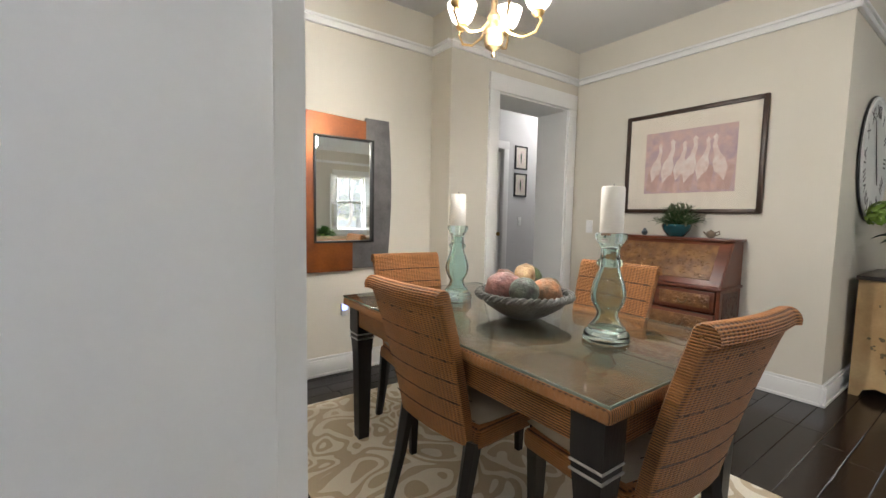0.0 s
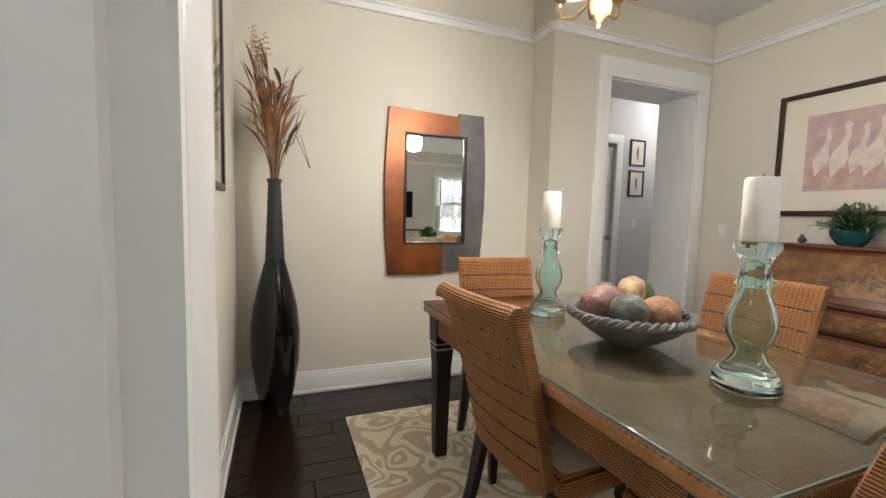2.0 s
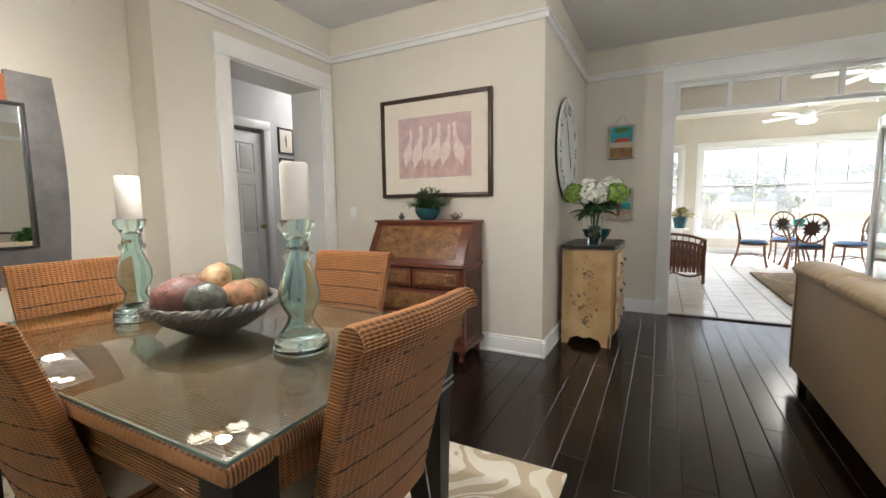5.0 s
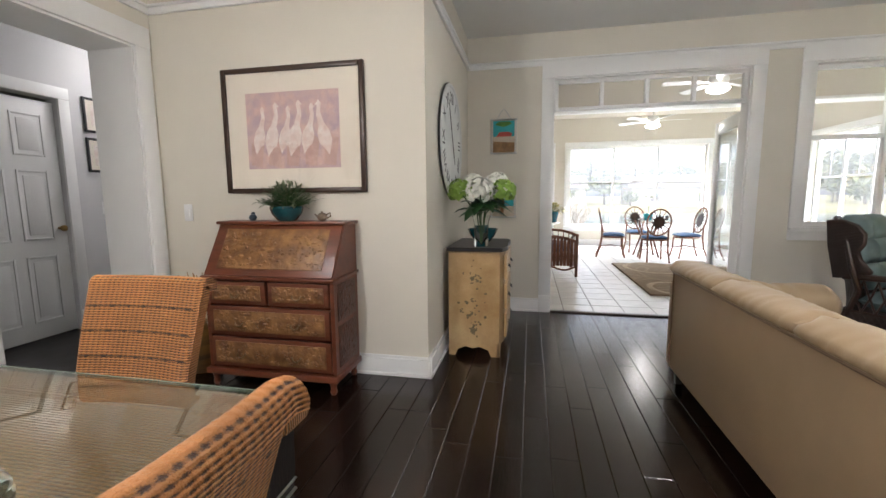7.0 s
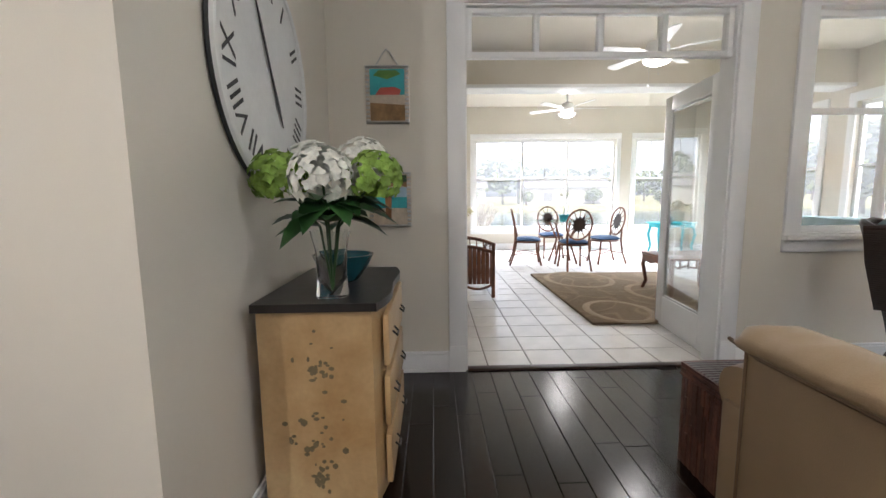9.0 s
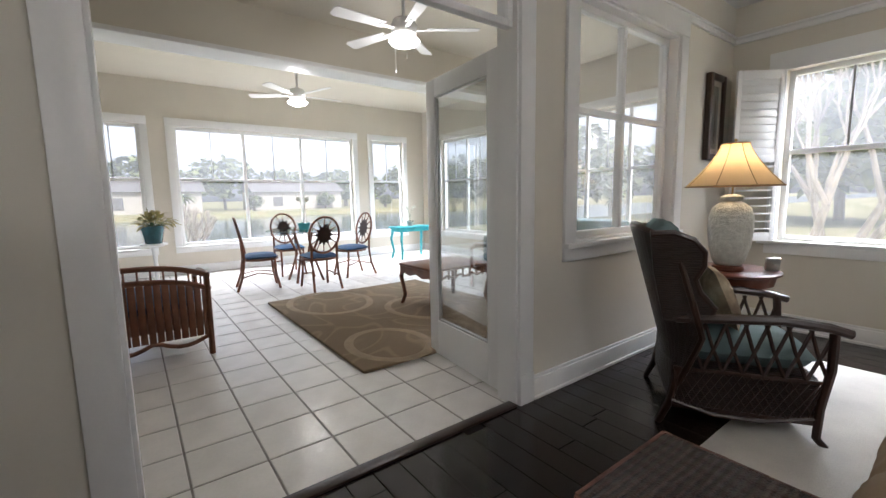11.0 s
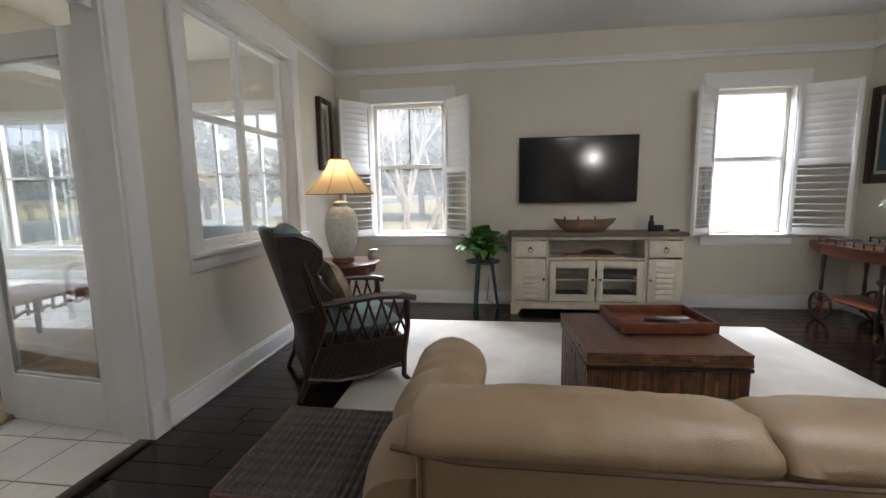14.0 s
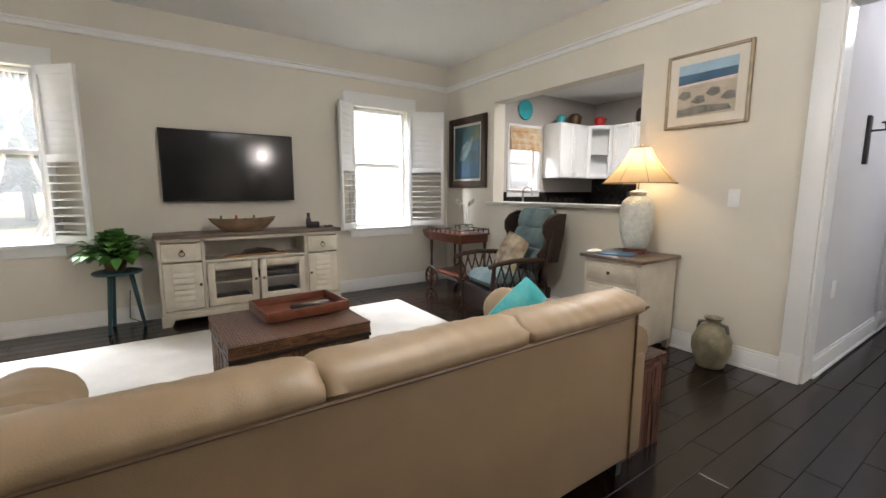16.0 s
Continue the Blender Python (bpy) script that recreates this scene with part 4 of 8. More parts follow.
bowl = thing("bowl", pose(1.475, 1.43, TOP), "grey stone bowl with rope rim", "bowl")
bm = B()
lathe(bm, [(0.06, 0), (0.065, 0.004), (0.10, 0.02), (0.155, 0.055), (0.192, 0.094), (0.185, 0.098), (0.14, 0.06), (0.08, 0.03), (0.0, 0.022)], 40)
part("bowl_body", bm, M_STONE, bowl)
bm = B()
for k in range(2):
    tube(bm, [((0.190 + 0.008 * math.cos(s * 0.9 + k * math.pi)) * math.cos(s / 150 * 2 * math.pi), (0.190 + 0.008 * math.cos(s * 0.9 + k * math.pi)) * math.sin(s / 150 * 2 * math.pi),
               0.1 + 0.008 * math.sin(s * 0.9 + k * math.pi)) for s in range(150)], 0.010, 6, closed=True)
part("rope_rim", bm, M_STONE, bowl, "twisted rope rim")
fruit = [(-0.085, 0.03, 0.115, 0.068, (0.34, 0.15, 0.13), (0.17, 0.10, 0.09), "dusky pink ceramic mango"), (-0.075, -0.07, 0.11, 0.062, (0.15, 0.19, 0.15), (0.07, 0.06, 0.055), "grey green ceramic fruit"),
         (0.025, -0.09, 0.10, 0.064, (0.50, 0.22, 0.10), (0.16, 0.12, 0.07), "mottled peach ceramic fruit"), (0.115, -0.03, 0.095, 0.058, (0.21, 0.18, 0.10), (0.10, 0.07, 0.035), "olive brown ceramic fruit"),
         (0.02, 0.02, 0.155, 0.050, (0.58, 0.42, 0.22), (0.26, 0.12, 0.05), "cream and brown ceramic gourd"), (0.10, 0.07, 0.135, 0.060, (0.085, 0.12, 0.045), (0.05, 0.035, 0.03), "dark green ceramic avocado"),
         (-0.01, 0.10, 0.12, 0.055, (0.30, 0.15, 0.09), (0.10, 0.06, 0.045), "russet brown ceramic fruit")]
for i, (x, y, z, r, c, spot, lab) in enumerate(fruit):
    bm = B()
    ico(bm, (0, 0, 0), r, 3, (1.3 if i in (0, 4, 5) else 1.1, 0.78 if i == 4 else 0.95, 0.92), 0.14)
    for v in bm.verts:
        v.co *= 1 + 0.12 * (v.co.x / r) * (i % 2)
    col = mat("glazed " + lab, c, 0.42, other=spot, vary=0.2, scale=26, bump=0.5, fine=70)
    fr = solo("ceramic_fruit", bm, col, lab, "decor", pose(1.475 + x, 1.43 + y, TOP + z + 0.015, 10 * i, 8 * i, 50 * i), group="fruit in the bowl", smooth=60)
    bm = B()
    tube(bm, [(r * 1.15, 0, 0), (r * 1.3, 0.004, 0.008), (r * 1.42, 0.0, 0.018)], 0.005, 6, 0.0035)
    part("stalk", bm, M_DRYD, fr, "short brown stalk")

# chandelier
CH = Vector((1.545, 1.74, 0))
chand = thing("chandelier", pose(CH.x, CH.y, 1.915), "brass chandelier with frosted glass shades, lit", "chandelier")
bm = B()
lathe(bm, [(0.0, 0.0), (0.008, 0.004), (0.011, 0.014), (0.006, 0.024), (0.012, 0.032), (0.038, 0.048), (0.046, 0.075), (0.044, 0.10), (0.05, 0.106), (0.05, 0.118), (0.03, 0.128),
           (0.026, 0.16), (0.034, 0.18), (0.016, 0.21), (0.016, 0.50), (0.03, 0.52), (0.012, 0.54)], 24)
part("stem", bm, M_BRONZE, chand, "embossed bronze bulb finial")
bm = B()
tube(bm, [(0, 0, 0.53), (0, 0, 0.80)], 0.007)
lathe(bm, [(0.065, 0.815), (0.06, 0.84), (0.02, 0.853)], 24)
part("rod", bm, M_BRASS, chand)
for k in range(5):
    a = 2 * math.pi * k / 5 + 0.5
    ca, sa = math.cos(a), math.sin(a)
    bm = B()
    tube(bm, [(r * ca, r * sa, z) for r, z in ((0.03, 0.155), (0.07, 0.11), (0.13, 0.09), (0.19, 0.11), (0.215, 0.16), (0.20, 0.19))], 0.0065)
    arm = part("arm", bm, M_BRASS, chand)
    bm = B()
    lathe(bm, [(0.012, 0.175), (0.028, 0.19), (0.03, 0.20), (0.02, 0.215)], 16, at=(0.2 * ca, 0.2 * sa, 0))
    part("cup", bm, M_BRASS, arm)
    bm = B()
    lathe(bm, [(0.024, 0.205), (0.05, 0.23), (0.066, 0.27), (0.074, 0.30), (0.07, 0.30), (0.06, 0.27), (0.045, 0.235), (0.02, 0.212)], 24, at=(0.2 * ca, 0.2 * sa, 0))
    part("shade", bm, M_BULB, arm, "glowing frosted glass bell shade")
lamp("chandelier_light", "POINT", (CH.x - 0.05, CH.y - 0.10, 1.985), 25, (1.0, 0.94, 0.86), 0.04)

# mirror of copper and pewter
mirror = thing("wall_mirror", pose(1.39, YM, 1.32), "rectangular mirror in wavy copper and pewter frame on the wall", "mirror")


def wavy(x, z0, z1, amp, n=12, ph=0.0):
    return [(x + amp * math.sin(ph + 3.0 * i / n), z0 + (z1 - z0) * i / n) for i in range(n + 1)]


bm = B()
left = wavy(-0.335, -0.56, 0.555, -0.028)
prism(bm, left + [(0.16, 0.535), (0.16, 0.40), (-0.23, 0.40), (-0.23, -0.35), (0.055, -0.35), (0.055, -0.56)], 0.03, pose(0, -0.034, 0))
part("copper_side", bm, M_COPPER, mirror, "rust copper side", 20)
bm = B()
right = wavy(0.345, -0.545, 0.56, 0.03)[::-1]
prism(bm, [(0.055, -0.545), (0.055, -0.35), (0.22, -0.35), (0.22, 0.40), (0.16, 0.40), (0.16, 0.56)] + right, 0.026, pose(0, -0.03, 0))
part("pewter_side", bm, M_PEWTER, mirror, "grey pewter side", 20)
bm = B()
for a, b, c, d in ((-0.232, -0.218, -0.352, 0.402), (0.208, 0.222, -0.352, 0.402), (-0.218, 0.208, 0.388, 0.402), (-0.218, 0.208, -0.352, -0.338)):
    box(bm, a, b, -0.045, -0.003, c, d, 0.002)
part("inner_frame", bm, M_BLACKF, mirror, "thin black bead")
bm = B()
box(bm, -0.218, 0.208, -0.02, -0.006, -0.338, 0.388)
part("mirror_glass", bm, M_MIRROR, mirror, "clear mirror glass", 0)

bm = B()
box(bm, -0.024, 0.024, -0.022, 0, -0.045, 0.045, 0.004)
out = solo("thermostat", bm, M_TRIM, "small white plate with a glowing blue display", "thermostat", pose(1.39, YM, 0.47))
bm = B()
box(bm, -0.02, 0.02, -0.0235, -0.0215, 0.0, 0.038)
part("display", bm, M_LED, out, "lit blue display")

# tall vase with dried reeds
vase = thing("floor_vase", pose(0.35, 2.93, 0), "tall black lacquered bamboo floor vase", "vase")
bm = B()
prof = [(0.07, 0), (0.075, 0.02), (0.105, 0.14), (0.13, 0.32), (0.132, 0.48), (0.118, 0.62), (0.09, 0.75), (0.062, 0.86), (0.05, 0.90)]
lathe(bm, prof, 60, wave=lambda a, z: 1 + 0.022 * abs(math.sin(a * 11)) + 0.006 * math.sin(z * 60 + 3 * math.sin(a * 11)))
part("vase_body", bm, M_VASE, vase, "ribbed black body", 60)
bm = B()
pr = []
for i in range(26):
    t = i / 25
    pr += [(0.05 - 0.018 * t + 0.0035 * (i % 2), 0.90 + 0.43 * t)]
lathe(bm, pr + [(0.042, 1.345), (0.036, 1.352), (0.026, 1.33), (0.0, 1.30)], 30)
part("vase_neck", bm, mat("matt black neck", (0.02, 0.022, 0.024), 0.45), vase, "banded matt black neck", 30)
rr = random.Random(11)
stems, curls, blades, dark = B(), B(), B(), B()
for i in range(46):
    a, lean, h = rr.uniform(0, 6.28), rr.uniform(0.02, 0.10), rr.uniform(0.22, 0.62)
    p = [(0.014 * math.cos(a), 0.014 * math.sin(a), 1.31)]
    for s in (0.4, 0.75, 1.0):
        p.append((math.cos(a) * (0.014 + lean * s * s), math.sin(a) * (0.014 + lean * s * s), 1.31 + h * s))
    tube(dark if i % 4 == 0 else stems, p, 0.0032, 5, 0.0015)
    for k in range(2):
        e = Vector(p[-1 - k])
        leaf(blades if i % 4 else dark, e, (math.cos(a + rr.uniform(-1, 1)), math.sin(a + rr.uniform(-1, 1)), rr.uniform(1.0, 4.0)), rr.uniform(0.10, 0.26), rr.uniform(0.008, 0.034), rr.uniform(0, 0.45))
for i in range(9):
    a, h = rr.uniform(2.4, 4.4), rr.uniform(0.45, 0.8)
    c = Vector((math.cos(a) * 0.10, math.sin(a) * 0.10, 1.35 + h))
    tube(curls, [(0, 0, 1.31), (c.x * 0.5, c.y * 0.5, 1.31 + h * 0.6), tuple(c)], 0.002, 4)
    tube(curls, [tuple(c + Vector((0.028 * math.cos(s * 0.7) * (1 - s / 50), 0.028 * math.sin(s * 0.7) * (1 - s / 50), 0.003 * s - 0.03))) for s in range(36)], 0.0017, 4)
for a in (0.3, 0.8):
    tube(dark, [(0.0, 0, 1.32), (0.04, 0.0, 1.55), (0.10 + 0.05 * a, -0.02, 1.60), (0.19, -0.04 * a, 1.42)], 0.002, 4)
reeds = thing("dried_arrangement", pose(0.35, 2.93, 0), "tall dried reeds, curled vines and russet leaves in a floor vase", "dried flowers")
for name, mesh, material, label in (("stems", stems, M_DRY, "tan reed stems"), ("blades", blades, M_DRYR, "russet dried blades"), ("curled_vines", curls, M_DRY, "curled tan vine tips"), ("dark_reeds", dark, M_DRYD, "dark brown reeds")):
    tagged(part(name, mesh, material, reeds, label), kind="stuff")


def picture(name, m, w, h, border, mount, frame_mat, art, label, depth=0.03, group=""):
    """Hangs on a wall that lies behind it at y = 0 and faces -y. art: (material, outline) pieces in the picture's own plane."""
    root = thing(name, m, label, "picture", group)
    bm = B()
    for a, b, c, d in ((-w / 2, -w / 2 + border, -h / 2, h / 2), (w / 2 - border, w / 2, -h / 2, h / 2), (-w / 2 + border, w / 2 - border, h / 2 - border, h / 2), (-w / 2 + border, w / 2 - border, -h / 2, -h / 2 + border)):
        box(bm, a, b, -depth, -0.002, c, d, min(0.006, border / 4))
    part("picture_frame", bm, frame_mat, root)
    bm = B()
    iw, ih = w / 2 - border, h / 2 - border
    box(bm, -iw, iw, -depth * 0.55, -0.004, -ih, ih)
    part("mount", bm, M_PAPER, root, "ivory mount", 0)
    aw, ah = iw - mount, ih - mount * 0.92
    for k, (material, outline) in enumerate(art):
        bm = B()
        prism(bm, [(x * aw, z * ah) for x, z in outline], 0.0006, pose(0, -depth * 0.55 - 0.0012 - 0.0005 * k, 0))
        part("painting", bm, material, root, smooth=0)
    bm = B()
    box(bm, -iw, iw, -depth * 0.8, -depth * 0.8 + 0.002, -ih, ih)
    part("glass", bm, M_PANE, root, smooth=0).visible_shadow = False
    return root


SQ = [(-1, -1), (1, -1), (1, 1), (-1, 1)]


def bird(cx, s, flip=1):
    o = [(-0.10, -0.5), (-0.15, -0.15), (-0.10, 0.1), (-0.02, 0.25), (0.04, 0.5), (0.02, 0.7), (0.06, 0.78), (0.13, 0.66), (0.09, 0.66), (0.11, 0.45), (0.07, 0.2), (0.10, 0.0), (0.06, -0.25), (0.0, -0.3)]
    return [(cx + flip * x * s * 0.95, -0.12 + z * s * 0.85) for x, z in o]


heron_art = [(M_PINKA, SQ)] + [(M_PINKB, [(-0.95 + 0.4 * k, -0.9), (-0.7 + 0.4 * k, -0.95), (-0.62 + 0.4 * k, -0.25), (-0.8 + 0.4 * k, -0.1), (-0.92 + 0.4 * k, -0.3)]) for k in range(5)]
heron_art += [(M_HERON, bird(c, s, f)) for c, s, f in ((-0.70, 1.15, 1), (-0.42, 1.3, 1), (-0.14, 1.15, 1), (0.08, 1.35, 1), (0.36, 1.2, 1), (0.66, 1.3, -1))]
picture("framed_picture", pose(XP, 1.81, 1.643, 0, 0, -90) @ pose(0, 0, 0, 0, 0, 0), 1.02, 0.82, 0.033, 0.14, M_FRAMEW, heron_art, "pink watercolour of white birds in dark frame", 0.035)
west_art = [(M_DRYD, SQ), (M_PAPER, [(-0.6, -0.8), (0.5, -0.7), (0.6, 0.6), (-0.5, 0.8)]), (M_BRONZE, [(-0.2, -0.7), (0.3, -0.5), (0.1, 0.6), (-0.2, 0.4)])]
picture("framed_picture", pose(XD, 2.15, 1.68, 0, 0, 90), 0.52, 0.86, 0.03, 0.09, M_BLACKF, west_art, "sepia print in black frame with wide mount", 0.03)

# carved secretary desk
desk = thing("secretary_desk", pose(3.32, 1.83, 0), "carved reddish mahogany slant-front secretary desk", "desk")
# local: front faces -x at x = 0, back at x = 0.37; y from -0.45 to 0.45
W = 0.44
bm = B()
side = [(0.02, 0.09), (0.36, 0.09), (0.36, 1.03), (0.20, 1.03), (0.02, 0.72)]
for y in (-W, W - 0.025):
    prism(bm, side, 0.025, pose(0, y, 0))
box(bm, 0.34, 0.36, -W + 0.025, W - 0.025, 0.09, 1.03)
box(bm, 0.04, 0.34, -W + 0.025, W - 0.025, 0.09, 0.70)
part("body", bm, M_MAHOG, desk, "", 20)
bm = B()
box(bm, 0.17, 0.375, -W - 0.015, W + 0.015, 1.03, 1.05, 0.006)
part("top", bm, M_MAHOG, desk)
bm = B()
box(bm, -0.005, 0.37, -W - 0.012, W + 0.012, 0.70, 0.722, 0.006)
part("moulding", bm, M_MAHOG, desk)
bm = B()
box(bm, -0.01, 0.37, -W - 0.014, W + 0.014, 0.085, 0.125, 0.008)
part("moulding", bm, M_MAHOG, desk)
sl = math.hypot(0.18, 0.31)
tilt = pose(0.02, 0, 0.72, 0, math.degrees(math.atan2(0.18, 0.31)), 0)
bm = B()
box(bm, -0.012, 0.012, -W + 0.005, W - 0.005, 0.0, sl, 0.004, tilt)
lid = part("slant_lid", bm, M_MAHOG, desk)
bm = B()
rng = random.Random(3)
box(bm, -0.017, -0.009, -W + 0.08, W - 0.08, 0.045, sl - 0.04, 0.003, tilt)
for k in range(150):
    y, z = rng.uniform(-W + 0.10, W - 0.10), rng.uniform(0.065, sl - 0.06)
    ico(bm, tuple(tilt @ Vector((-0.017, y, z))), rng.uniform(0.006, 0.016), 1, (0.5, rng.uniform(0.6, 1.8), rng.uniform(0.6, 1.4)), 0.2)
part("carved_panel", bm, M_CARVE, lid, "deeply carved relief panel", 60)


def drawer(y0, y1, z0, z1, seed):
    rn = random.Random(seed)
    bm = B()
    box(bm, 0.008, 0.04, y0, y1, z0, z1, 0.005)
    d = part("drawer", bm, M_MAHOG, desk)
    bm = B()
    box(bm, 0.002, 0.01, y0 + 0.03, y1 - 0.03, z0 + 0.025, z1 - 0.025, 0.003)
    for k in range(int(150 * (y1 - y0))):
        ico(bm, (0.003, rn.uniform(y0 + 0.045, y1 - 0.045), rn.uniform(z0 + 0.035, z1 - 0.035)), rn.uniform(0.006, 0.014), 1, (0.5, rn.uniform(0.6, 1.6), rn.uniform(0.6, 1.3)), 0.2)
    part("carved_front", bm, M_CARVE, d, "carved relief front", 60)
    for y in ((y0 + y1) / 2,) if y1 - y0 < 0.5 else (y0 + 0.22, y1 - 0.22):
        bm = B()
        tube(bm, [(-0.006, y - 0.03, (z0 + z1) / 2), (-0.014, y - 0.02, (z0 + z1) / 2 - 0.02), (-0.016, y, (z0 + z1) / 2 - 0.028), (-0.014, y + 0.02, (z0 + z1) / 2 - 0.02), (-0.006, y + 0.03, (z0 + z1) / 2)], 0.004, 6)
        part("handle", bm, M_BRONZE, d, "bronze bail handle")


drawer(0.01, W - 0.03, 0.545, 0.69, 1)
drawer(-W + 0.03, -0.01, 0.545, 0.69, 2)
drawer(-W + 0.03, W - 0.03, 0.345, 0.53, 3)
drawer(-W + 0.03, W - 0.03, 0.14, 0.33, 4)
bm = B()
for z0, z1 in ((0.16, 0.42), (0.45, 0.68)):
    box(bm, 0.06, 0.32, -W - 0.004, -W + 0.001, z0, z1, 0.002)
    for k in range(50):
        ico(bm, (rng.uniform(0.08, 0.30), -W - 0.003, rng.uniform(z0 + 0.02, z1 - 0.02)), rng.uniform(0.006, 0.014), 1, (rng.uniform(0.7, 1.4), 0.4, rng.uniform(0.7, 1.4)), 0.2)
part("side_carving", bm, mat("carved mahogany relief", (0.10, 0.033, 0.018), 0.4, vary=0.3, scale=26, bump=0.8), desk, "carved side panels", 60)
for x in (0.03, 0.33):
    for y in (-W + 0.03, W - 0.03):
        bm = B()
        lathe(bm, [(0.013, 0), (0.022, 0.02), (0.016, 0.045), (0.03, 0.09)], 14, at=(x, y, 0))
        part("foot", bm, M_MAHOG, desk)


def leafy(name, m, label, category, pot, material, count, reach, size, seed, rise=0.7, potlabel="glazed pot", droop=0.5, wide=0.5):
    """A pot of leaves; pot: (profile, material, height where the leaves begin)."""
    rn = random.Random(seed)
    root = thing(name, m, label, category)
    bm = B()
    lathe(bm, pot[0], 28)
    part("pot", bm, pot[1], root, potlabel)
    bm, st = B(), B()
    for k in range(count):
        a, el = rn.uniform(0, 6.28), rn.uniform(0.15, 1.5)
        d = Vector((math.cos(a) * math.cos(el), math.sin(a) * math.cos(el), math.sin(el) * rise))
        e = Vector((0, 0, pot[2])) + d * reach * rn.uniform(0.35, 1)
        tube(st, [(0, 0, pot[2] - 0.01), tuple(Vector((0, 0, pot[2])) + d * reach * 0.2), tuple(e)], 0.0018, 4)
        leaf(bm, e, d + Vector((rn.uniform(-0.6, 0.6), rn.uniform(-0.6, 0.6), rn.uniform(-0.5, 0.3))), size * rn.uniform(0.6, 1.15), size * wide, droop)
    part("stems", st, M_LEAFD, root)
    part("leaves", bm, material, root)
    return root


BOWLP = [(0.05, 0), (0.06, 0.004), (0.095, 0.05), (0.105, 0.085), (0.10, 0.095), (0.092, 0.09), (0.08, 0.06), (0.0, 0.05)]
leafy("potted_plant", pose(3.55, 1.80, 1.051), "trailing dusty green plant in teal glazed bowl", "plant", (BOWLP, M_TEALC, 0.08), M_LEAFG, 330, 0.20, 0.055, 21, 0.8, "teal glazed bowl", 0.15, 0.22)
bm = B()
ico(bm, (0, 0, 0.022), 0.026, 2, (1.2, 1, 0.85))
ico(bm, (0.022, 0, 0.045), 0.014, 2)
lathe(bm, [(0.012, 0), (0.016, 0.003), (0.012, 0.01)], 14)
solo("ceramic_bird", bm, mat("slate blue ceramic", (0.06, 0.085, 0.11), 0.3), "small slate blue ceramic bird on the desk", "figurine", pose(3.55, 2.05, 1.051, 0, 0, 30), smooth=60)
pot = thing("small_teapot", pose(3.56, 1.56, 1.051), "small brown ceramic teapot with loop handle", "teapot")
bm = B()
lathe(bm, [(0.018, 0), (0.034, 0.02), (0.034, 0.035), (0.02, 0.05), (0.008, 0.053), (0.008, 0.06), (0.0, 0.062)], 20)
part("body", bm, mat("speckled brown ceramic", (0.22, 0.16, 0.11), 0.35, vary=0.25, scale=60), pot)
bm = B()
tube(bm, [(0, -0.03, 0.04), (0, -0.055, 0.052), (0, -0.058, 0.03), (0, -0.033, 0.018)], 0.004, 6)
part("handle", bm, M_BRONZE, pot)
bm = B()
tube(bm, [(0, 0.03, 0.025), (0, 0.05, 0.045)], 0.007, 6, 0.004)
part("spout", bm, M_BRONZE, pot)

# light switch by the niche, and the vase with grasses beyond the desk
def switch(m, label="white light switch plate"):
    bm = B()
    box(bm, -0.035, 0.035, -0.006, 0, -0.06, 0.06, 0.003)
    root = solo("light_switch", bm, M_TRIM, label, "switch", m)
    bm = B()
    box(bm, -0.012, 0.012, -0.010, -0.005, -0.025, 0.025, 0.002)
    part("rocker", bm, M_TRIM, root)
    return root


switch(pose(XP, 2.68, 1.10, 0, 0, -90))
vs = thing("floor_vase", pose(3.52, 2.50, 0), "dark banded ceramic vase with dried grasses beside the desk", "vase")
bm = B()
lathe(bm, [(0.06, 0), (0.075, 0.05), (0.085, 0.2), (0.06, 0.30), (0.045, 0.34), (0.055, 0.36), (0.03, 0.34), (0, 0.33)], 24)
part("vase_body", bm, mat("banded brown glaze", (0.24, 0.12, 0.03), 0.35, other=(0.02, 0.015, 0.012), vary=0.2, scale=5, stretch=(0.1, 0.1, 2.5)), vs)
bm = B()
for k in range(110):
    a, h = rr.uniform(0, 6.28), rr.uniform(0.18, 0.36)
    s = rr.uniform(0.03, 0.14)
    tube(bm, [(0, 0, 0.33), (s * 0.4 * math.cos(a), s * 0.4 * math.sin(a), 0.33 + h * 0.6), (s * math.cos(a), s * math.sin(a), 0.33 + h)], 0.0018, 4, 0.004)
part("grasses", bm, M_DRY, vs, "fuzzy dried grasses")

# ---- corridor behind the niche ----
wall("wall_corridor_far", "y", 4.35, 4.47, 2.0, 6.2, 0, CEIL, [(3.35, 4.13, 0, 2.08)], M_GREYW, "pale grey painted corridor wall")
wall("wall_corridor_west", "x", 1.9, 2.0, 3.28, 4.47, 0, CEIL, (), M_GREYW, "pale grey painted corridor wall")
wall("wall_corridor_east", "x", 6.1, 6.2, 3.38, 4.35, 0, CEIL, (), M_GREYW, "pale grey painted corridor wall")
wall("wall_corridor_near", "y", 3.24, 3.38, 3.84, 6.2, 0, CEIL, (), M_GREYW, "pale grey painted corridor wall")
wall("wall_behind_door", "y", 5.4, 5.5, 2.6, 4.8, 0, CEIL, (), M_GREYW, "dim grey wall behind the panelled door")
wall("wall_behind_door_west", "x", 2.5, 2.6, 4.47, 5.5, 0, CEIL, (), M_GREYW, "dim grey wall behind the panelled door")
wall("wall_behind_door_east", "x", 4.8, 4.9, 4.47, 5.5, 0, CEIL, (), M_GREYW, "dim grey wall behind the panelled door")
bm = B()
box(bm, 1.9, 6.2, 3.4, 5.5, CEIL, CEIL + 0.1)
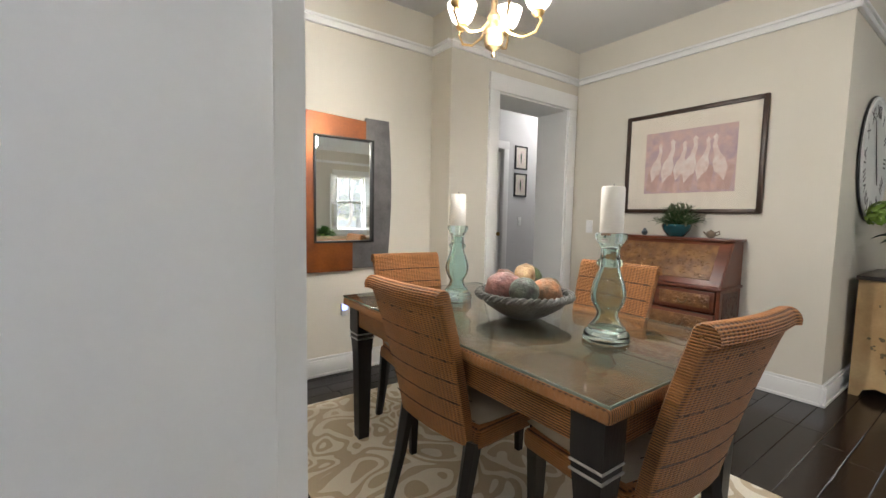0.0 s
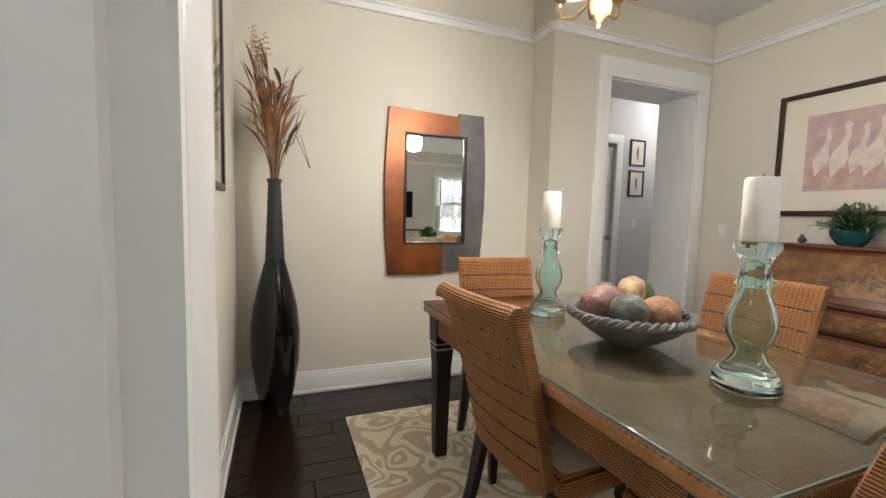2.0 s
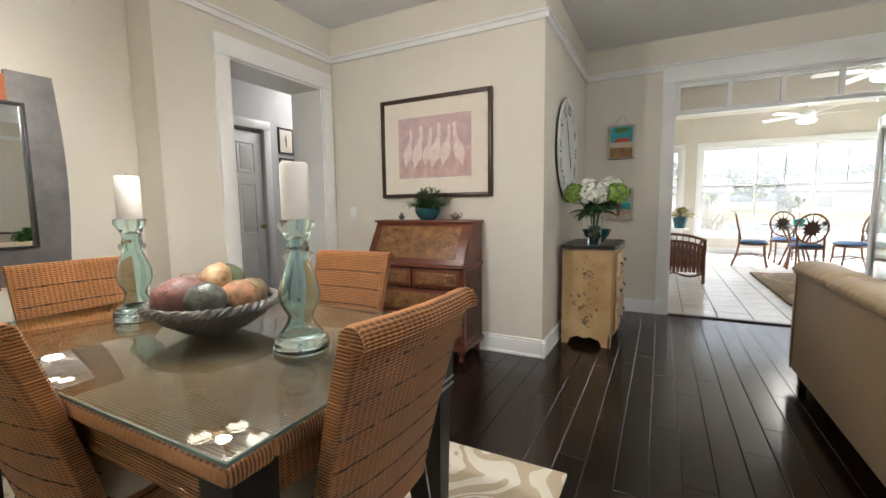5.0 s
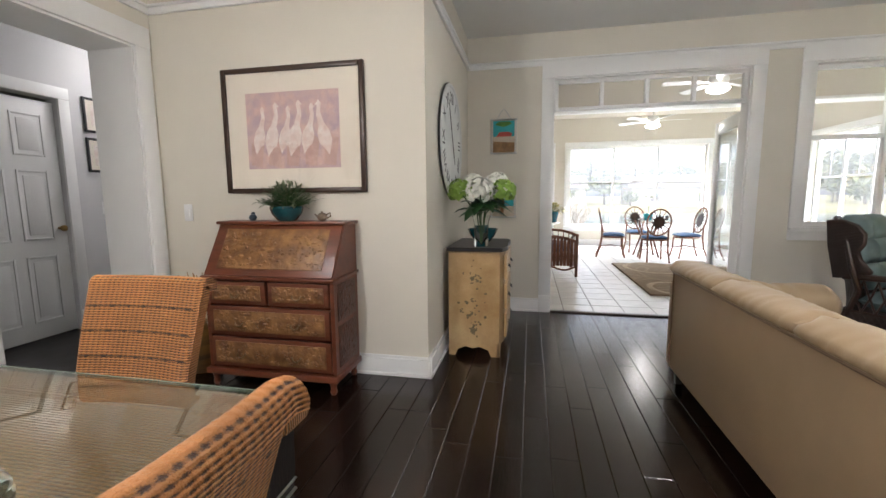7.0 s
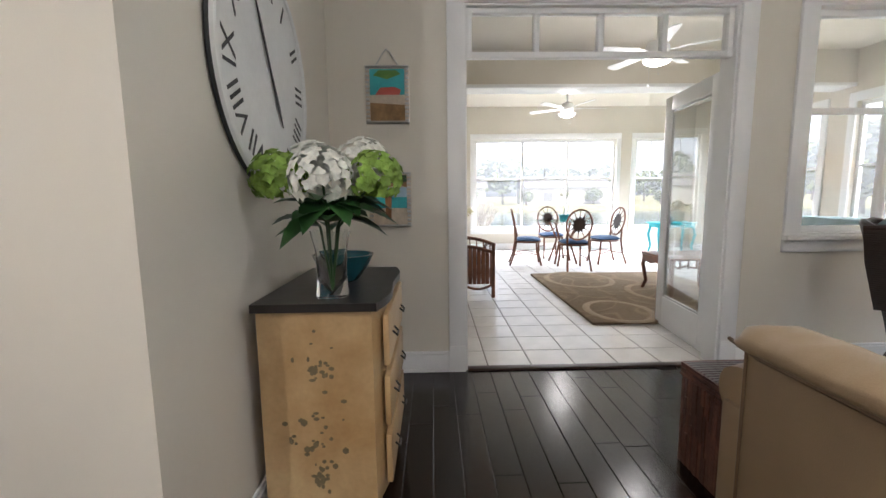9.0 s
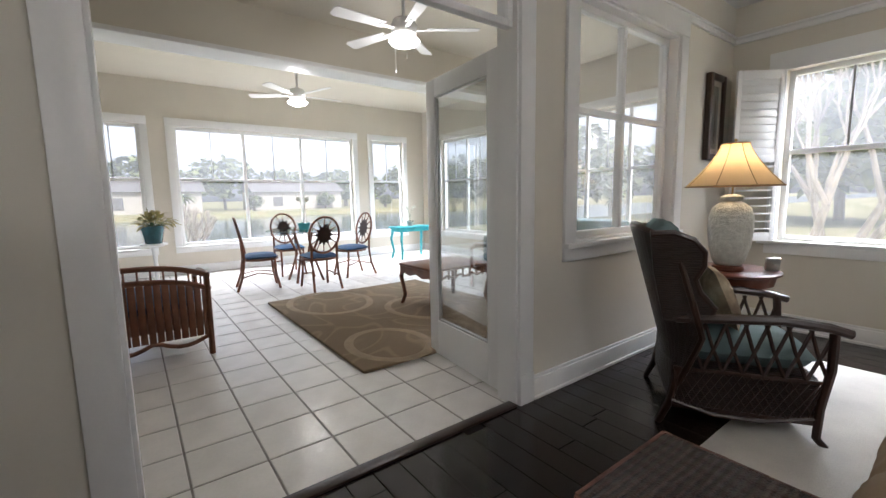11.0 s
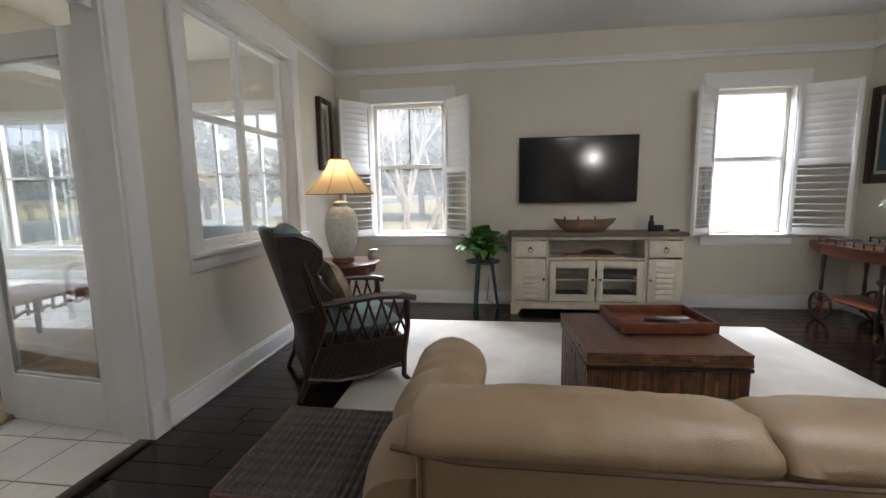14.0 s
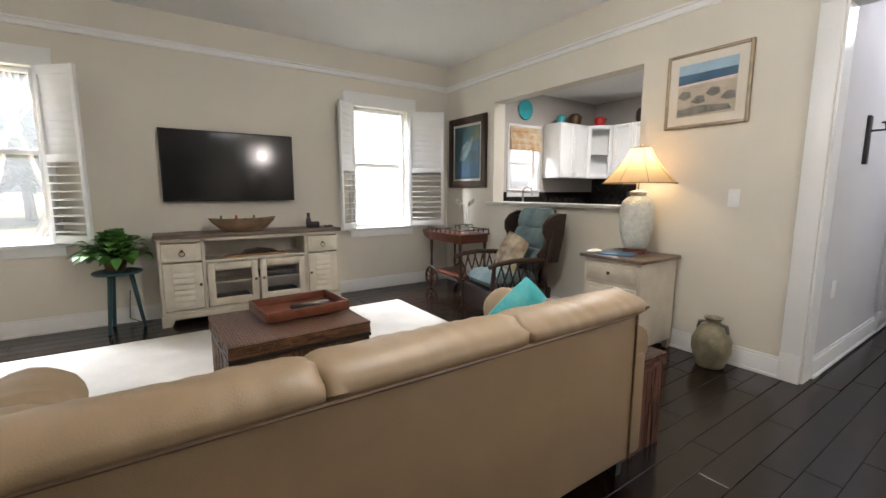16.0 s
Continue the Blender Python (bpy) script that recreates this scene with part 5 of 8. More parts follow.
solo("ceiling_corridor", bm, M_CEIL, "flat white corridor ceiling", "ceiling", kind="structure", smooth=0)
casing("casing_corridor_door", "y", 4.35, -1, 3.35, 4.13, 0, 2.08, 0.09, 0.1)
skirting("baseboard_corridor", "y", 4.35, -1, 4.22, 6.1)


def panel_door(m, w=0.76, h=2.04):
    root = thing("panel_door", m, "pale lilac white panelled door standing ajar", "door")
    bm = B()
    box(bm, 0, w, -0.018, 0.018, 0.01, h, 0.002)
    part("door_leaf", bm, M_TRIM, root)
    for a, b in ((0.1, w / 2 - 0.04), (w / 2 + 0.04, w - 0.1)):
        for c, d in ((0.15, 0.72), (0.86, 1.45), (1.57, 1.92)):
            bm = B()
            for e, f, g, i in ((a, a + 0.018, c, d), (b - 0.018, b, c, d), (a + 0.018, b - 0.018, c, c + 0.018), (a + 0.018, b - 0.018, d - 0.018, d)):
                box(bm, e, f, -0.026, -0.017, g, i, 0.003)
            box(bm, a + 0.045, b - 0.045, -0.024, -0.017, c + 0.045, d - 0.045, 0.004)
            part("panel", bm, M_TRIM, root)
    bm = B()
    lathe(bm, [(0.012, 0), (0.012, 0.03), (0.027, 0.045), (0.027, 0.06), (0.0, 0.068)], 16, m=pose(w - 0.06, -0.018, 0.95, 90, 0, 0))
    part("knob", bm, M_BRASS, root)
    return root


panel_door(pose(3.36, 4.39, 0, 0, 0, 1))
bot = [(M_HERON, SQ), (M_LEAFD, [(-0.12, -0.8), (0.1, -0.8), (0.25, 0.1), (0.1, 0.7), (-0.2, 0.6), (-0.3, 0.1)])]
for z in (1.99, 1.62):
    picture("small_picture", pose(4.46, 4.35, z), 0.24, 0.32, 0.022, 0.045, M_BLACKF, bot, "small botanical print in black frame", 0.022, "botanical prints in the corridor")
switch(pose(4.47, 4.35, 1.12))
# lamp with an invented ceiling fixture, unseen, that lights up the corridor
lamp("corridor_fill_light", "POINT", (4.9, 3.85, 2.5), 4.5, (1.0, 0.95, 0.9), 0.12)
bm = B()
lathe(bm, [(0.14, 0), (0.13, -0.05), (0.0, -0.08)], 24)
solo("added_ceiling_light", bm, M_BULBW, "added round frosted flush ceiling light, lit and out of view", "ceiling light", pose(4.9, 3.85, CEIL))


# ---- living room ----
lamp("fan_light", "POINT", (2.5, -1.0, 2.36), 20, (1.0, 0.96, 0.9), 0.13)


def ceiling_fan(m, drop, label, turn=0):
    """m: the middle of the light bowl's rim; drop: from there to the ceiling."""
    root = thing("ceiling_fan", m, label, "ceiling fan", "white ceiling fans")
    bm = B()
    lathe(bm, [(0.0, -0.055), (0.06, -0.048), (0.115, -0.026), (0.135, 0.0), (0.13, 0.005), (0.0, 0.004)], 28)
    part("light_bowl", bm, M_BULBW, root, "glowing frosted bowl", 60)
    bm = B()
    lathe(bm, [(0.06, 0.005), (0.07, 0.03), (0.105, 0.05), (0.115, 0.12), (0.09, 0.17), (0.03, 0.19)], 24)
    part("motor", bm, M_TRIM, root)
    bm = B()
    tube(bm, [(0, 0, 0.18), (0, 0, drop - 0.04)], 0.014)
    lathe(bm, [(0.02, drop - 0.08), (0.07, drop - 0.02), (0.075, drop)], 20)
    part("rod", bm, M_TRIM, root)
    for k in range(5):
        a = turn + 72 * k
        q = pose(0, 0, 0.085, 0, 0, a) @ pose(0, 0, 0, 11, 0, 0)
        bm = B()
        box(bm, 0.10, 0.24, -0.018, 0.018, -0.004, 0.004, 0.002, q)
        blade = part("blade_arm", bm, M_TRIM, root)
        bm = B()
        prism(bm, [(0.2, -0.045), (0.62, -0.065), (0.655, -0.04), (0.655, 0.04), (0.62, 0.065), (0.2, 0.045)], 0.007, q @ pose(0, 0, 0.004, 90, 0, 0))
        part("blade", bm, M_TRIM, root, "white painted blade", 20)
    for x, h in ((0.1, 0.22), (-0.09, 0.15)):
        bm = B()
        tube(bm, [(x, 0.03, 0.02), (x, 0.03, -h)], 0.0018, 4)
        tube(bm, [(x, 0.03, -h), (x, 0.03, -h - 0.02)], 0.005, 6)
        part("pull_chain", bm, M_STEEL, root)
    return root


fan = ceiling_fan(pose(2.5, -1.0, 2.46), CEIL - 2.46, "white five-blade ceiling fan with lit bowl over the sofa")

bm = B()
box(bm, -1.61, 1.61, -1.2, 1.2, 0, 0.014, 0.005)
solo("area_rug", bm, M_RUGL, "pale ivory grey wool rug under the trunk", "rug", pose(3.07, -2.52, 0.001))

# sofa: back towards +y; local origin at the middle of its back
sofa = thing("sofa", pose(2.975, -0.62, 0), "cream beige leather three-seat sofa with rolled arms", "sofa")
SL = 0.955
bm = B()
box(bm, -SL + 0.01, SL - 0.01, -0.12, 0.0, 0.10, 0.735, 0.02)
part("back_panel", bm, M_LEATH, sofa, "smooth leather back panel")
bm = B()
box(bm, -SL + 0.03, SL - 0.03, -0.86, -0.05, 0.10, 0.30, 0.02)
part("base", bm, M_LEATH, sofa)
for i in range(3):
    x = -0.636 + 0.636 * i
    bm = B()
    section = [(0.012, 0.728), (0.030, 0.734), (0.037, 0.750), (0.026, 0.772), (-0.005, 0.791), (-0.05, 0.802), (-0.10, 0.802), (-0.15, 0.790), (-0.195, 0.762), (-0.225, 0.72), (-0.235, 0.67), (-0.20, 0.64), (-0.12, 0.66), (-0.03, 0.70)]
    rows = []
    for a in range(37):
        u = 2 * a / 36 - 1
        edge = max(0.0, (abs(u) - 0.72) / 0.28)
        k = 1 - 0.13 * edge ** 4
        row = []
        for b, (py, pz) in enumerate(section):
            fold = 0.008 * edge * math.sin(b * 2.4 + i + (2 if u > 0 else 0))
            wr = 0.007 * noise.noise(Vector((u * 2.2 + i * 7, py * 9, pz * 9))) + 0.005 * noise.noise(Vector((u * 9 + i * 3, py * 30, pz * 12))) + fold
            d = Vector((0, py + 0.095, pz - 0.72))
            d = d * k + d.normalized() * (wr if 1 < b < 10 else 0)
            row.append(bm.verts.new((x + u * 0.318, -0.095 + d.y, 0.72 + d.z)))
        rows.append(row)
    n2 = len(section)
    for A, C in zip(rows, rows[1:]):
        for b in range(n2):
            bm.faces.new((A[b], A[(b + 1) % n2], C[(b + 1) % n2], C[b]))
    bm.faces.new(rows[0][::-1])
    bm.faces.new(rows[-1])
    bmesh.ops.recalc_face_normals(bm, faces=bm.faces)
    part("back_cushion", bm, M_LEATH, sofa, "plump rolled back cushion", 70)
    bm = B()
    pillow(bm, 0.58, 0.40, 0.22, pose(x, -0.27, 0.55, 72, 0, 0), 12, 4, 0.012)
    part("lumbar_cushion", bm, M_LEATH, sofa, "", 70)
    bm = B()
    pillow(bm, 0.58, 0.60, 0.20, pose(x, -0.56, 0.38), 12, 5, 0.012)
    part("seat_cushion", bm, M_LEATH, sofa, "", 70)
for s in (-1, 1):
    bm = B()
    rows = []
    for a in range(41):
        t = a / 40
        y = -0.02 - 0.86 * t
        k = 1 - 0.5 * max(0, (t - 0.9) / 0.1) ** 2 if t > 0.9 else (0.8 + 0.2 * min(1, t / 0.12))
        row = []
        for b in range(20):
            c = 2 * math.pi * b / 20
            wr = 0.008 * noise.noise(Vector((t * 5, math.cos(c) * 1.5, math.sin(c) * 1.5 + s * 5))) - 0.004 * (1 - abs(math.sin(t * 22.0 + math.cos(c)))) ** 2 - 0.030 * math.exp(-((t - 0.30 - 0.03 * math.cos(c)) / 0.03) ** 2) - 0.018 * math.exp(-((t - 0.62 + 0.03 * math.cos(c)) / 0.025) ** 2)
            row.append(bm.verts.new((s * (SL + 0.0) + (0.13 * k + wr) * math.cos(c), y, 0.57 - 0.02 * t + (0.115 * k + wr) * math.sin(c))))
        rows.append(row)
    for A, C in zip(rows, rows[1:]):
        for b in range(20):
            bm.faces.new((A[b], A[(b + 1) % 20], C[(b + 1) % 20], C[b]))
    bm.faces.new(rows[0][::-1])
    bm.faces.new(rows[-1])
    bmesh.ops.recalc_face_normals(bm, faces=bm.faces)
    part("arm_roll", bm, M_LEATH, sofa, "pleated rolled arm", 70)
    bm = B()
    box(bm, s * SL - 0.075, s * SL + 0.075, -0.86, -0.005, 0.10, 0.54, 0.02)
    part("arm", bm, M_LEATH, sofa)
    for y in (-0.8, -0.06):
        bm = B()
        lathe(bm, [(0.024, 0), (0.032, 0.10)], 4, m=pose(s * (SL - 0.02), y, 0.0, 0, 0, 45))
        part("foot", bm, M_BLACKW, sofa, smooth=20)
bm = B()
tube(bm, [(-SL - 0.03, 0.012, 0.742), (-SL + 0.1, 0.028, 0.731), (0, 0.028, 0.729), (SL - 0.1, 0.028, 0.731), (SL + 0.03, 0.012, 0.742)], 0.006, 6)
for x in (-SL + 0.03, SL - 0.03):
    tube(bm, [(x, 0.004, 0.725), (x, 0.004, 0.11)], 0.005, 6)
part("piping", bm, M_SEAM, sofa, "tan piping along the seams")

bm = B()
pillow(bm, 0.36, 0.36, 0.13, None, 12, 2.6, 0.01)
solo("throw_pillow", bm, M_PILLOWT, "turquoise satin throw pillow standing on a corner", "pillow", pose(2.15, -1.16, 0.565, 72, 45, -20), smooth=70, group="turquoise pillows on the sofa")
bm = B()
pillow(bm, 0.44, 0.40, 0.13, None, 12, 2.6, 0.01)
solo("throw_pillow", bm, M_PILLOWT, "turquoise throw pillow leaning against the sofa back", "pillow", pose(3.40, -1.02, 0.53, 60, 0, 8), smooth=70, group="turquoise pillows on the sofa")


def braided(name, m, w, d, h, label, category, material, strand, group=""):
    """A woven hamper: upright strands round its sides, chunky braided loops over its lid."""
    root = thing(name, m, label, category, group)
    rnd = random.Random(int(w * 1000))
    bm = B()
    box(bm, -w / 2, w / 2, -d / 2, d / 2, 0.0, h - 0.07, 0.012)
    basket = part("basket", bm, material, root)
    bm = B()
    box(bm, -w / 2 - 0.008, w / 2 + 0.008, -d / 2 - 0.008, d / 2 + 0.008, h - 0.07, h - 0.01, 0.012)
    lid = part("lid", bm, material, root)
    side, rim = B(), B()
    for sx, length, off in ((0, w, d), (90, d, w), (180, w, d), (270, d, w)):
        q = pose(0, 0, 0, 0, 0, sx)
        x = -length / 2
        while x < length / 2 - 0.006:
            wide = rnd.uniform(0.011, 0.021)
            z = 0.0
            while z < h - 0.075:
                up = min(h - 0.072, z + rnd.uniform(0.10, 0.28))
                box(side, x, min(x + wide - 0.0015, length / 2), -off / 2 - rnd.uniform(0.003, 0.009), -off / 2 + 0.002, z, up - 0.002, 0.0, q)
                z = up
            x += wide
        for k in range(5):
            x = -length / 2 - 0.008
            while x < length / 2:
                run = rnd.uniform(0.03, 0.09)
                box(rim, x, min(x + run - 0.002, length / 2 + 0.008), -off / 2 - 0.008 - rnd.uniform(0.002, 0.007), -off / 2 - 0.004, h - 0.068 + k * 0.0115, h - 0.058 + k * 0.0115, 0.0, q)
                x += run
    tagged(part("side_weave", side, strand, basket, "rough upright woven strands", 0), kind="stuff")
    tagged(part("rim_weave", rim, strand, lid, "woven strands round the lid", 0), kind="stuff")
    bm = B()
    n, mth = int(d / 0.024), int(w / 0.036)
    for i in range(n):
        y = -d / 2 + (i + 0.5) * d / n
        for j in range(mth):
            x = -w / 2 + (j + 0.5 + 0.5 * (i % 2)) * w / (mth + 0.5)
            q = pose(x, y, h - 0.010 + rnd.uniform(-0.002, 0.002), rnd.uniform(-8, 8), rnd.uniform(-8, 8), (24 if i % 2 else -24) + rnd.uniform(-9, 9))
            ico(bm, (0, 0, 0.002), 0.0125, 1, (1.5, 0.78, 1.0), 0.0, q)
    tagged(part("braid", bm, strand, lid, "chunky woven strands", 60), kind="stuff")
    return root


braided("woven_ottoman", pose(4.29, -1.03, 0), 0.40, 0.43, 0.46, "chocolate brown braided cube table beside the sofa", "ottoman", M_OTTO, M_STRANDD, "braided cubes")
braided("woven_ottoman", pose(1.83, -0.93, 0), 0.36, 0.44, 0.46, "chocolate brown braided cube table beside the sofa", "ottoman", M_OTTO, M_STRANDD, "braided cubes")

trunk = braided("wicker_trunk", pose(3.02, -2.08, 0.014, 0, 0, 2), 0.68, 0.60, 0.49, "brown woven wicker trunk used as coffee table", "trunk", M_TRUNK, M_STRAND)
bm = B()
box(bm, -0.354, 0.354, -0.314, 0.314, 0.398, 0.416, 0.003)
part("lid_band", bm, M_BLACKW, trunk, "dark band under the lid")
tray = thing("tray", pose(2.93, -2.18, 0.506, 0, 0, 4), "brown leather tray on the trunk", "tray")
bm = B()
box(bm, -0.23, 0.23, -0.17, 0.17, 0, 0.01, 0.003)
part("tray_floor", bm, M_MAHOG, tray)
for a, b, c, d in ((-0.235, -0.222, -0.175, 0.175), (0.222, 0.235, -0.175, 0.175), (-0.222, 0.222, -0.175, -0.162), (-0.222, 0.222, 0.162, 0.175)):
    bm = B()
    box(bm, a, b, c, d, 0, 0.055, 0.004)
    part("rim", bm, M_MAHOG, tray)
bm = B()
box(bm, -0.02, 0.02, -0.085, 0.085, 0, 0.018, 0.006)
solo("remote_control", bm, M_BLACKP, "slim black remote control lying in the tray", "remote", pose(2.90, -2.16, 0.518, 0, 0, 75))
bm = B()
box(bm, -0.022, 0.022, -0.08, 0.08, 0, 0.016, 0.006)
solo("remote_control", bm, M_STEEL, "silver remote control lying in the tray", "remote", pose(2.83, -2.2, 0.518, 0, 0, 95))


def wing_chair(m, pillow_back=True):
    """Faces -y; local origin under the middle of the seat."""
    root = thing("rattan_armchair", m, "dark rattan wing armchair with teal cushions", "armchair", "rattan wing armchairs")
    bm = B()
    # curved, raked back with wings
    rows = []
    for i in range(15):
        t = i / 14
        z = 0.24 + 0.80 * t
        y = 0.26 + 0.22 * t
        wid = 0.30 + 0.04 * math.sin(t * 3.0)
        row = []
        for j in range(13):
            u = 2 * j / 12 - 1
            zz = z - (0.05 * u * u * t) + 0.03 * t * math.sin(abs(u) * 3.1)
            yy = y - (0.17 if t > 0.35 else 0.17 * t / 0.35) * abs(u) ** 3.2
            row.append(Vector((u * wid, yy, zz)))
        rows.append(row)
    a = [[bm.verts.new(p) for p in row] for row in rows]
    b = [[bm.verts.new(p + Vector((0.0, 0.03, 0.0)) + Vector((0.025 * p.x / 0.3, 0, 0))) for p in row] for row in rows]
    for i in range(14):
        for j in range(12):
            bm.faces.new((a[i][j], a[i][j + 1], a[i + 1][j + 1], a[i + 1][j]))
            bm.faces.new((b[i][j + 1], b[i][j], b[i + 1][j], b[i + 1][j + 1]))
    for i in range(14):
        for j in (0, 12):
            bm.faces.new((a[i][j], a[i + 1][j], b[i + 1][j], b[i][j]) if j == 0 else (a[i + 1][j], a[i][j], b[i][j], b[i + 1][j]))
    for j in range(12):
        bm.faces.new((a[14][j], a[14][j + 1], b[14][j + 1], b[14][j]))
        bm.faces.new((a[0][j + 1], a[0][j], b[0][j], b[0][j + 1]))
    part("backrest", bm, M_DKRAT, root, "woven rattan wing back", 60)
    bm = B()
    edge = [rows[i][0] + Vector((-0.012, 0.012, 0)) for i in range(15)] + [rows[14][j] + Vector((0, 0.014, 0.006)) for j in range(1, 12)] + [rows[i][12] + Vector((0.012, 0.012, 0)) for i in range(14, -1, -1)]
    tube(bm, [tuple(p) for p in edge], 0.02, 8)
    part("dark_edge", bm, M_DKPOLE, root, "braided dark rim")
    bm = B()
    box(bm, -0.31, 0.31, -0.34, 0.31, 0.10, 0.34, 0.02)
    part("seat_frame", bm, M_DKRAT, root, "woven seat box")
    bm = B()
    for k in range(10):
        box(bm, -0.29, 0.29, -0.349, -0.341, 0.12 + k * 0.02, 0.13 + k * 0.02, 0.0)
    part("front_slats", bm, M_DKPOLE, root, "", 0)
    bm = B()
    pillow(bm, 0.56, 0.60, 0.16, pose(0, -0.06, 0.41), 12, 5, 0.01)
    part("seat_cushion", bm, M_TEALF, root, "sage teal seat cushion", 70)
    for x in (-0.12, 0.12):
        for z in (0.58, 0.78, 0.97):
            bm = B()
            pillow(bm, 0.26, 0.23, 0.15, pose(x, 0.21 + (z - 0.55) * 0.30, z + 0.02, 72, 0, 0), 10, 3, 0.014)
            part("back_cushion", bm, M_TEALF, root, "tufted teal back cushion", 70)
    for s in (-1, 1):
        x = s * 0.325
        outline = [(0.36, 0.58), (0.16, 0.60), (0.13, 0.66), (0.20, 0.74), (0.225, 0.81), (0.19, 0.88), (0.19, 0.95), (0.24, 1.01), (0.33, 1.045), (0.44, 1.04), (0.42, 0.85)]
        bm = B()
        prism(bm, outline, 0.03, pose(s * 0.335 + 0.015, 0, 0, 0, 0, 90))
        wing = part("wing", bm, M_DKRAT, root, "curved woven wing", 30)
        bm = B()
        tube(bm, [(s * 0.335, py, pz) for py, pz in outline[1:10]], 0.019, 8)
        part("wing_rim", bm, M_DKPOLE, wing, "rounded dark rim")
        bm = B()
        box(bm, x - 0.006, x + 0.006, -0.34, 0.30, 0.315, 0.335, 0.003)
        box(bm, x - 0.006, x + 0.006, -0.34, 0.30, 0.105, 0.125, 0.003)
        for k in range(16):
            for e in (-1, 1):
                yy = -0.33 + k * 0.04
                tube(bm, [(x + s * 0.004, yy, 0.12), (x + s * 0.004, min(0.3, max(-0.34, yy + e * 0.12)), 0.32)], 0.004, 4)
        part("side_lattice", bm, M_DKPOLE, root, "fine woven rattan side")
        bm = B()
        tube(bm, [(x, 0.30, 0.60), (x + s * 0.02, 0.10, 0.615), (x + s * 0.03, -0.15, 0.63), (x + s * 0.03, -0.33, 0.61), (x + s * 0.03, -0.42, 0.585)], 0.028, 8, 0.022)
        arm = part("armrest", bm, M_DKPOLE, root, "curved dark wooden armrest")
        bm = B()
        tube(bm, [(x + s * 0.02, -0.36, 0.60), (x, -0.37, 0.40), (x, -0.34, 0.2), (x + s * 0.01, -0.33, 0.05), (x + s * 0.02, -0.37, 0.0)], 0.022, 8, 0.018)
        part("front_leg", bm, M_DKPOLE, root)
        bm = B()
        tube(bm, [(x * 0.95, 0.27, 0.32), (x * 0.95, 0.31, 0.12), (x * 0.95, 0.36, 0.0)], 0.024, 8, 0.018)
        part("back_leg", bm, M_DKPOLE, root)
        bm = B()
        for k in range(7):
            y = -0.32 + k * 0.088
            for e in (-1, 1):
                tube(bm, [(x, y - e * 0.044, 0.33), (x, y + e * 0.01, 0.47), (x + s * 0.01, y + e * 0.05, 0.60)], 0.009, 5)
        part("arm_lattice", bm, M_DKPOLE, root, "diamond rattan lattice under the arm")
        bm = B()
        tube(bm, [(x, -0.32, 0.14), (x, -0.1, 0.09), (x, 0.1, 0.09), (x, 0.3, 0.14)], 0.012, 6)
        part("stretcher", bm, M_DKPOLE, root)
    return root


w1 = wing_chair(pose(4.79, -2.53, 0.0, 0, 0, -57) @ Matrix.Scale(0.94, 4))
w2 = copy_thing(w1, pose(0.84, -2.66, 0.0, 0, 0, 80))


def cushion(m, material, label):
    bm = B()
    pillow(bm, 0.36, 0.34, 0.13, None, 10, 2.6, 0.01)
    return solo("throw_pillow", bm, material, label, "pillow", m, smooth=70, group="pillows on the armchairs")


cushion(pose(4.79, -2.53, 0, 0, 0, -57) @ pose(0.02, 0.03, 0.62, 68, 0, 0), M_PILLOWP, "tan leaf print pillow on the rattan armchair")
cushion(pose(0.84, -2.66, 0, 0, 0, 80) @ pose(0.02, 0.03, 0.62, 68, 15, 0), M_PILLOWP, "tan leaf print pillow on the rattan armchair")

# round side table, lamp, pewter box
side = thing("side_table", pose(4.98, -3.12, 0), "round reddish wood side table with scalloped apron", "table")
bm = B()
lathe(bm, [(0.0, 0.655), (0.27, 0.655), (0.28, 0.66), (0.28, 0.672), (0.27, 0.678), (0.0, 0.678)], 40)
part("tabletop", bm, M_MAHOG, side)
bm = B()
lathe(bm, [(0.235, 0.59), (0.25, 0.655)], 60, wave=lambda a, z: 1 + 0.02 * math.sin(a * 12))
part("apron", bm, M_MAHOG, side)
bm = B()
lathe(bm, [(0.05, 0.12), (0.06, 0.18), (0.03, 0.24), (0.04, 0.35), (0.028, 0.45), (0.06, 0.60)], 20)
part("pedestal", bm, M_MAHOG, side)
for k in range(3):
    a = k * 2.094 + 0.4
    bm = B()
    tube(bm, [(0.04 * math.cos(a), 0.04 * math.sin(a), 0.18), (0.14 * math.cos(a), 0.14 * math.sin(a), 0.14), (0.24 * math.cos(a), 0.24 * math.sin(a), 0.015)], 0.024, 8, 0.016)
    part("leg", bm, M_MAHOG, side)


def shade_material():
    m = bpy.data.materials.new("lit parchment shade")
    m.use_nodes = True
    n, l = m.node_tree.nodes, m.node_tree.links
    n.remove(n["Principled BSDF"])
    d, t, mx = n.new("ShaderNodeBsdfDiffuse"), n.new("ShaderNodeBsdfTranslucent"), n.new("ShaderNodeMixShader")
    d.inputs[0].default_value, t.inputs[0].default_value = (0.64, 0.51, 0.33, 1), (0.80, 0.60, 0.34, 1)
    mx.inputs[0].default_value = 0.55
    l.new(d.outputs[0], mx.inputs[1])
    l.new(t.outputs[0], mx.inputs[2])
    l.new(mx.outputs[0], n["Material Output"].inputs[0])
    return m


M_SHADE = shade_material()


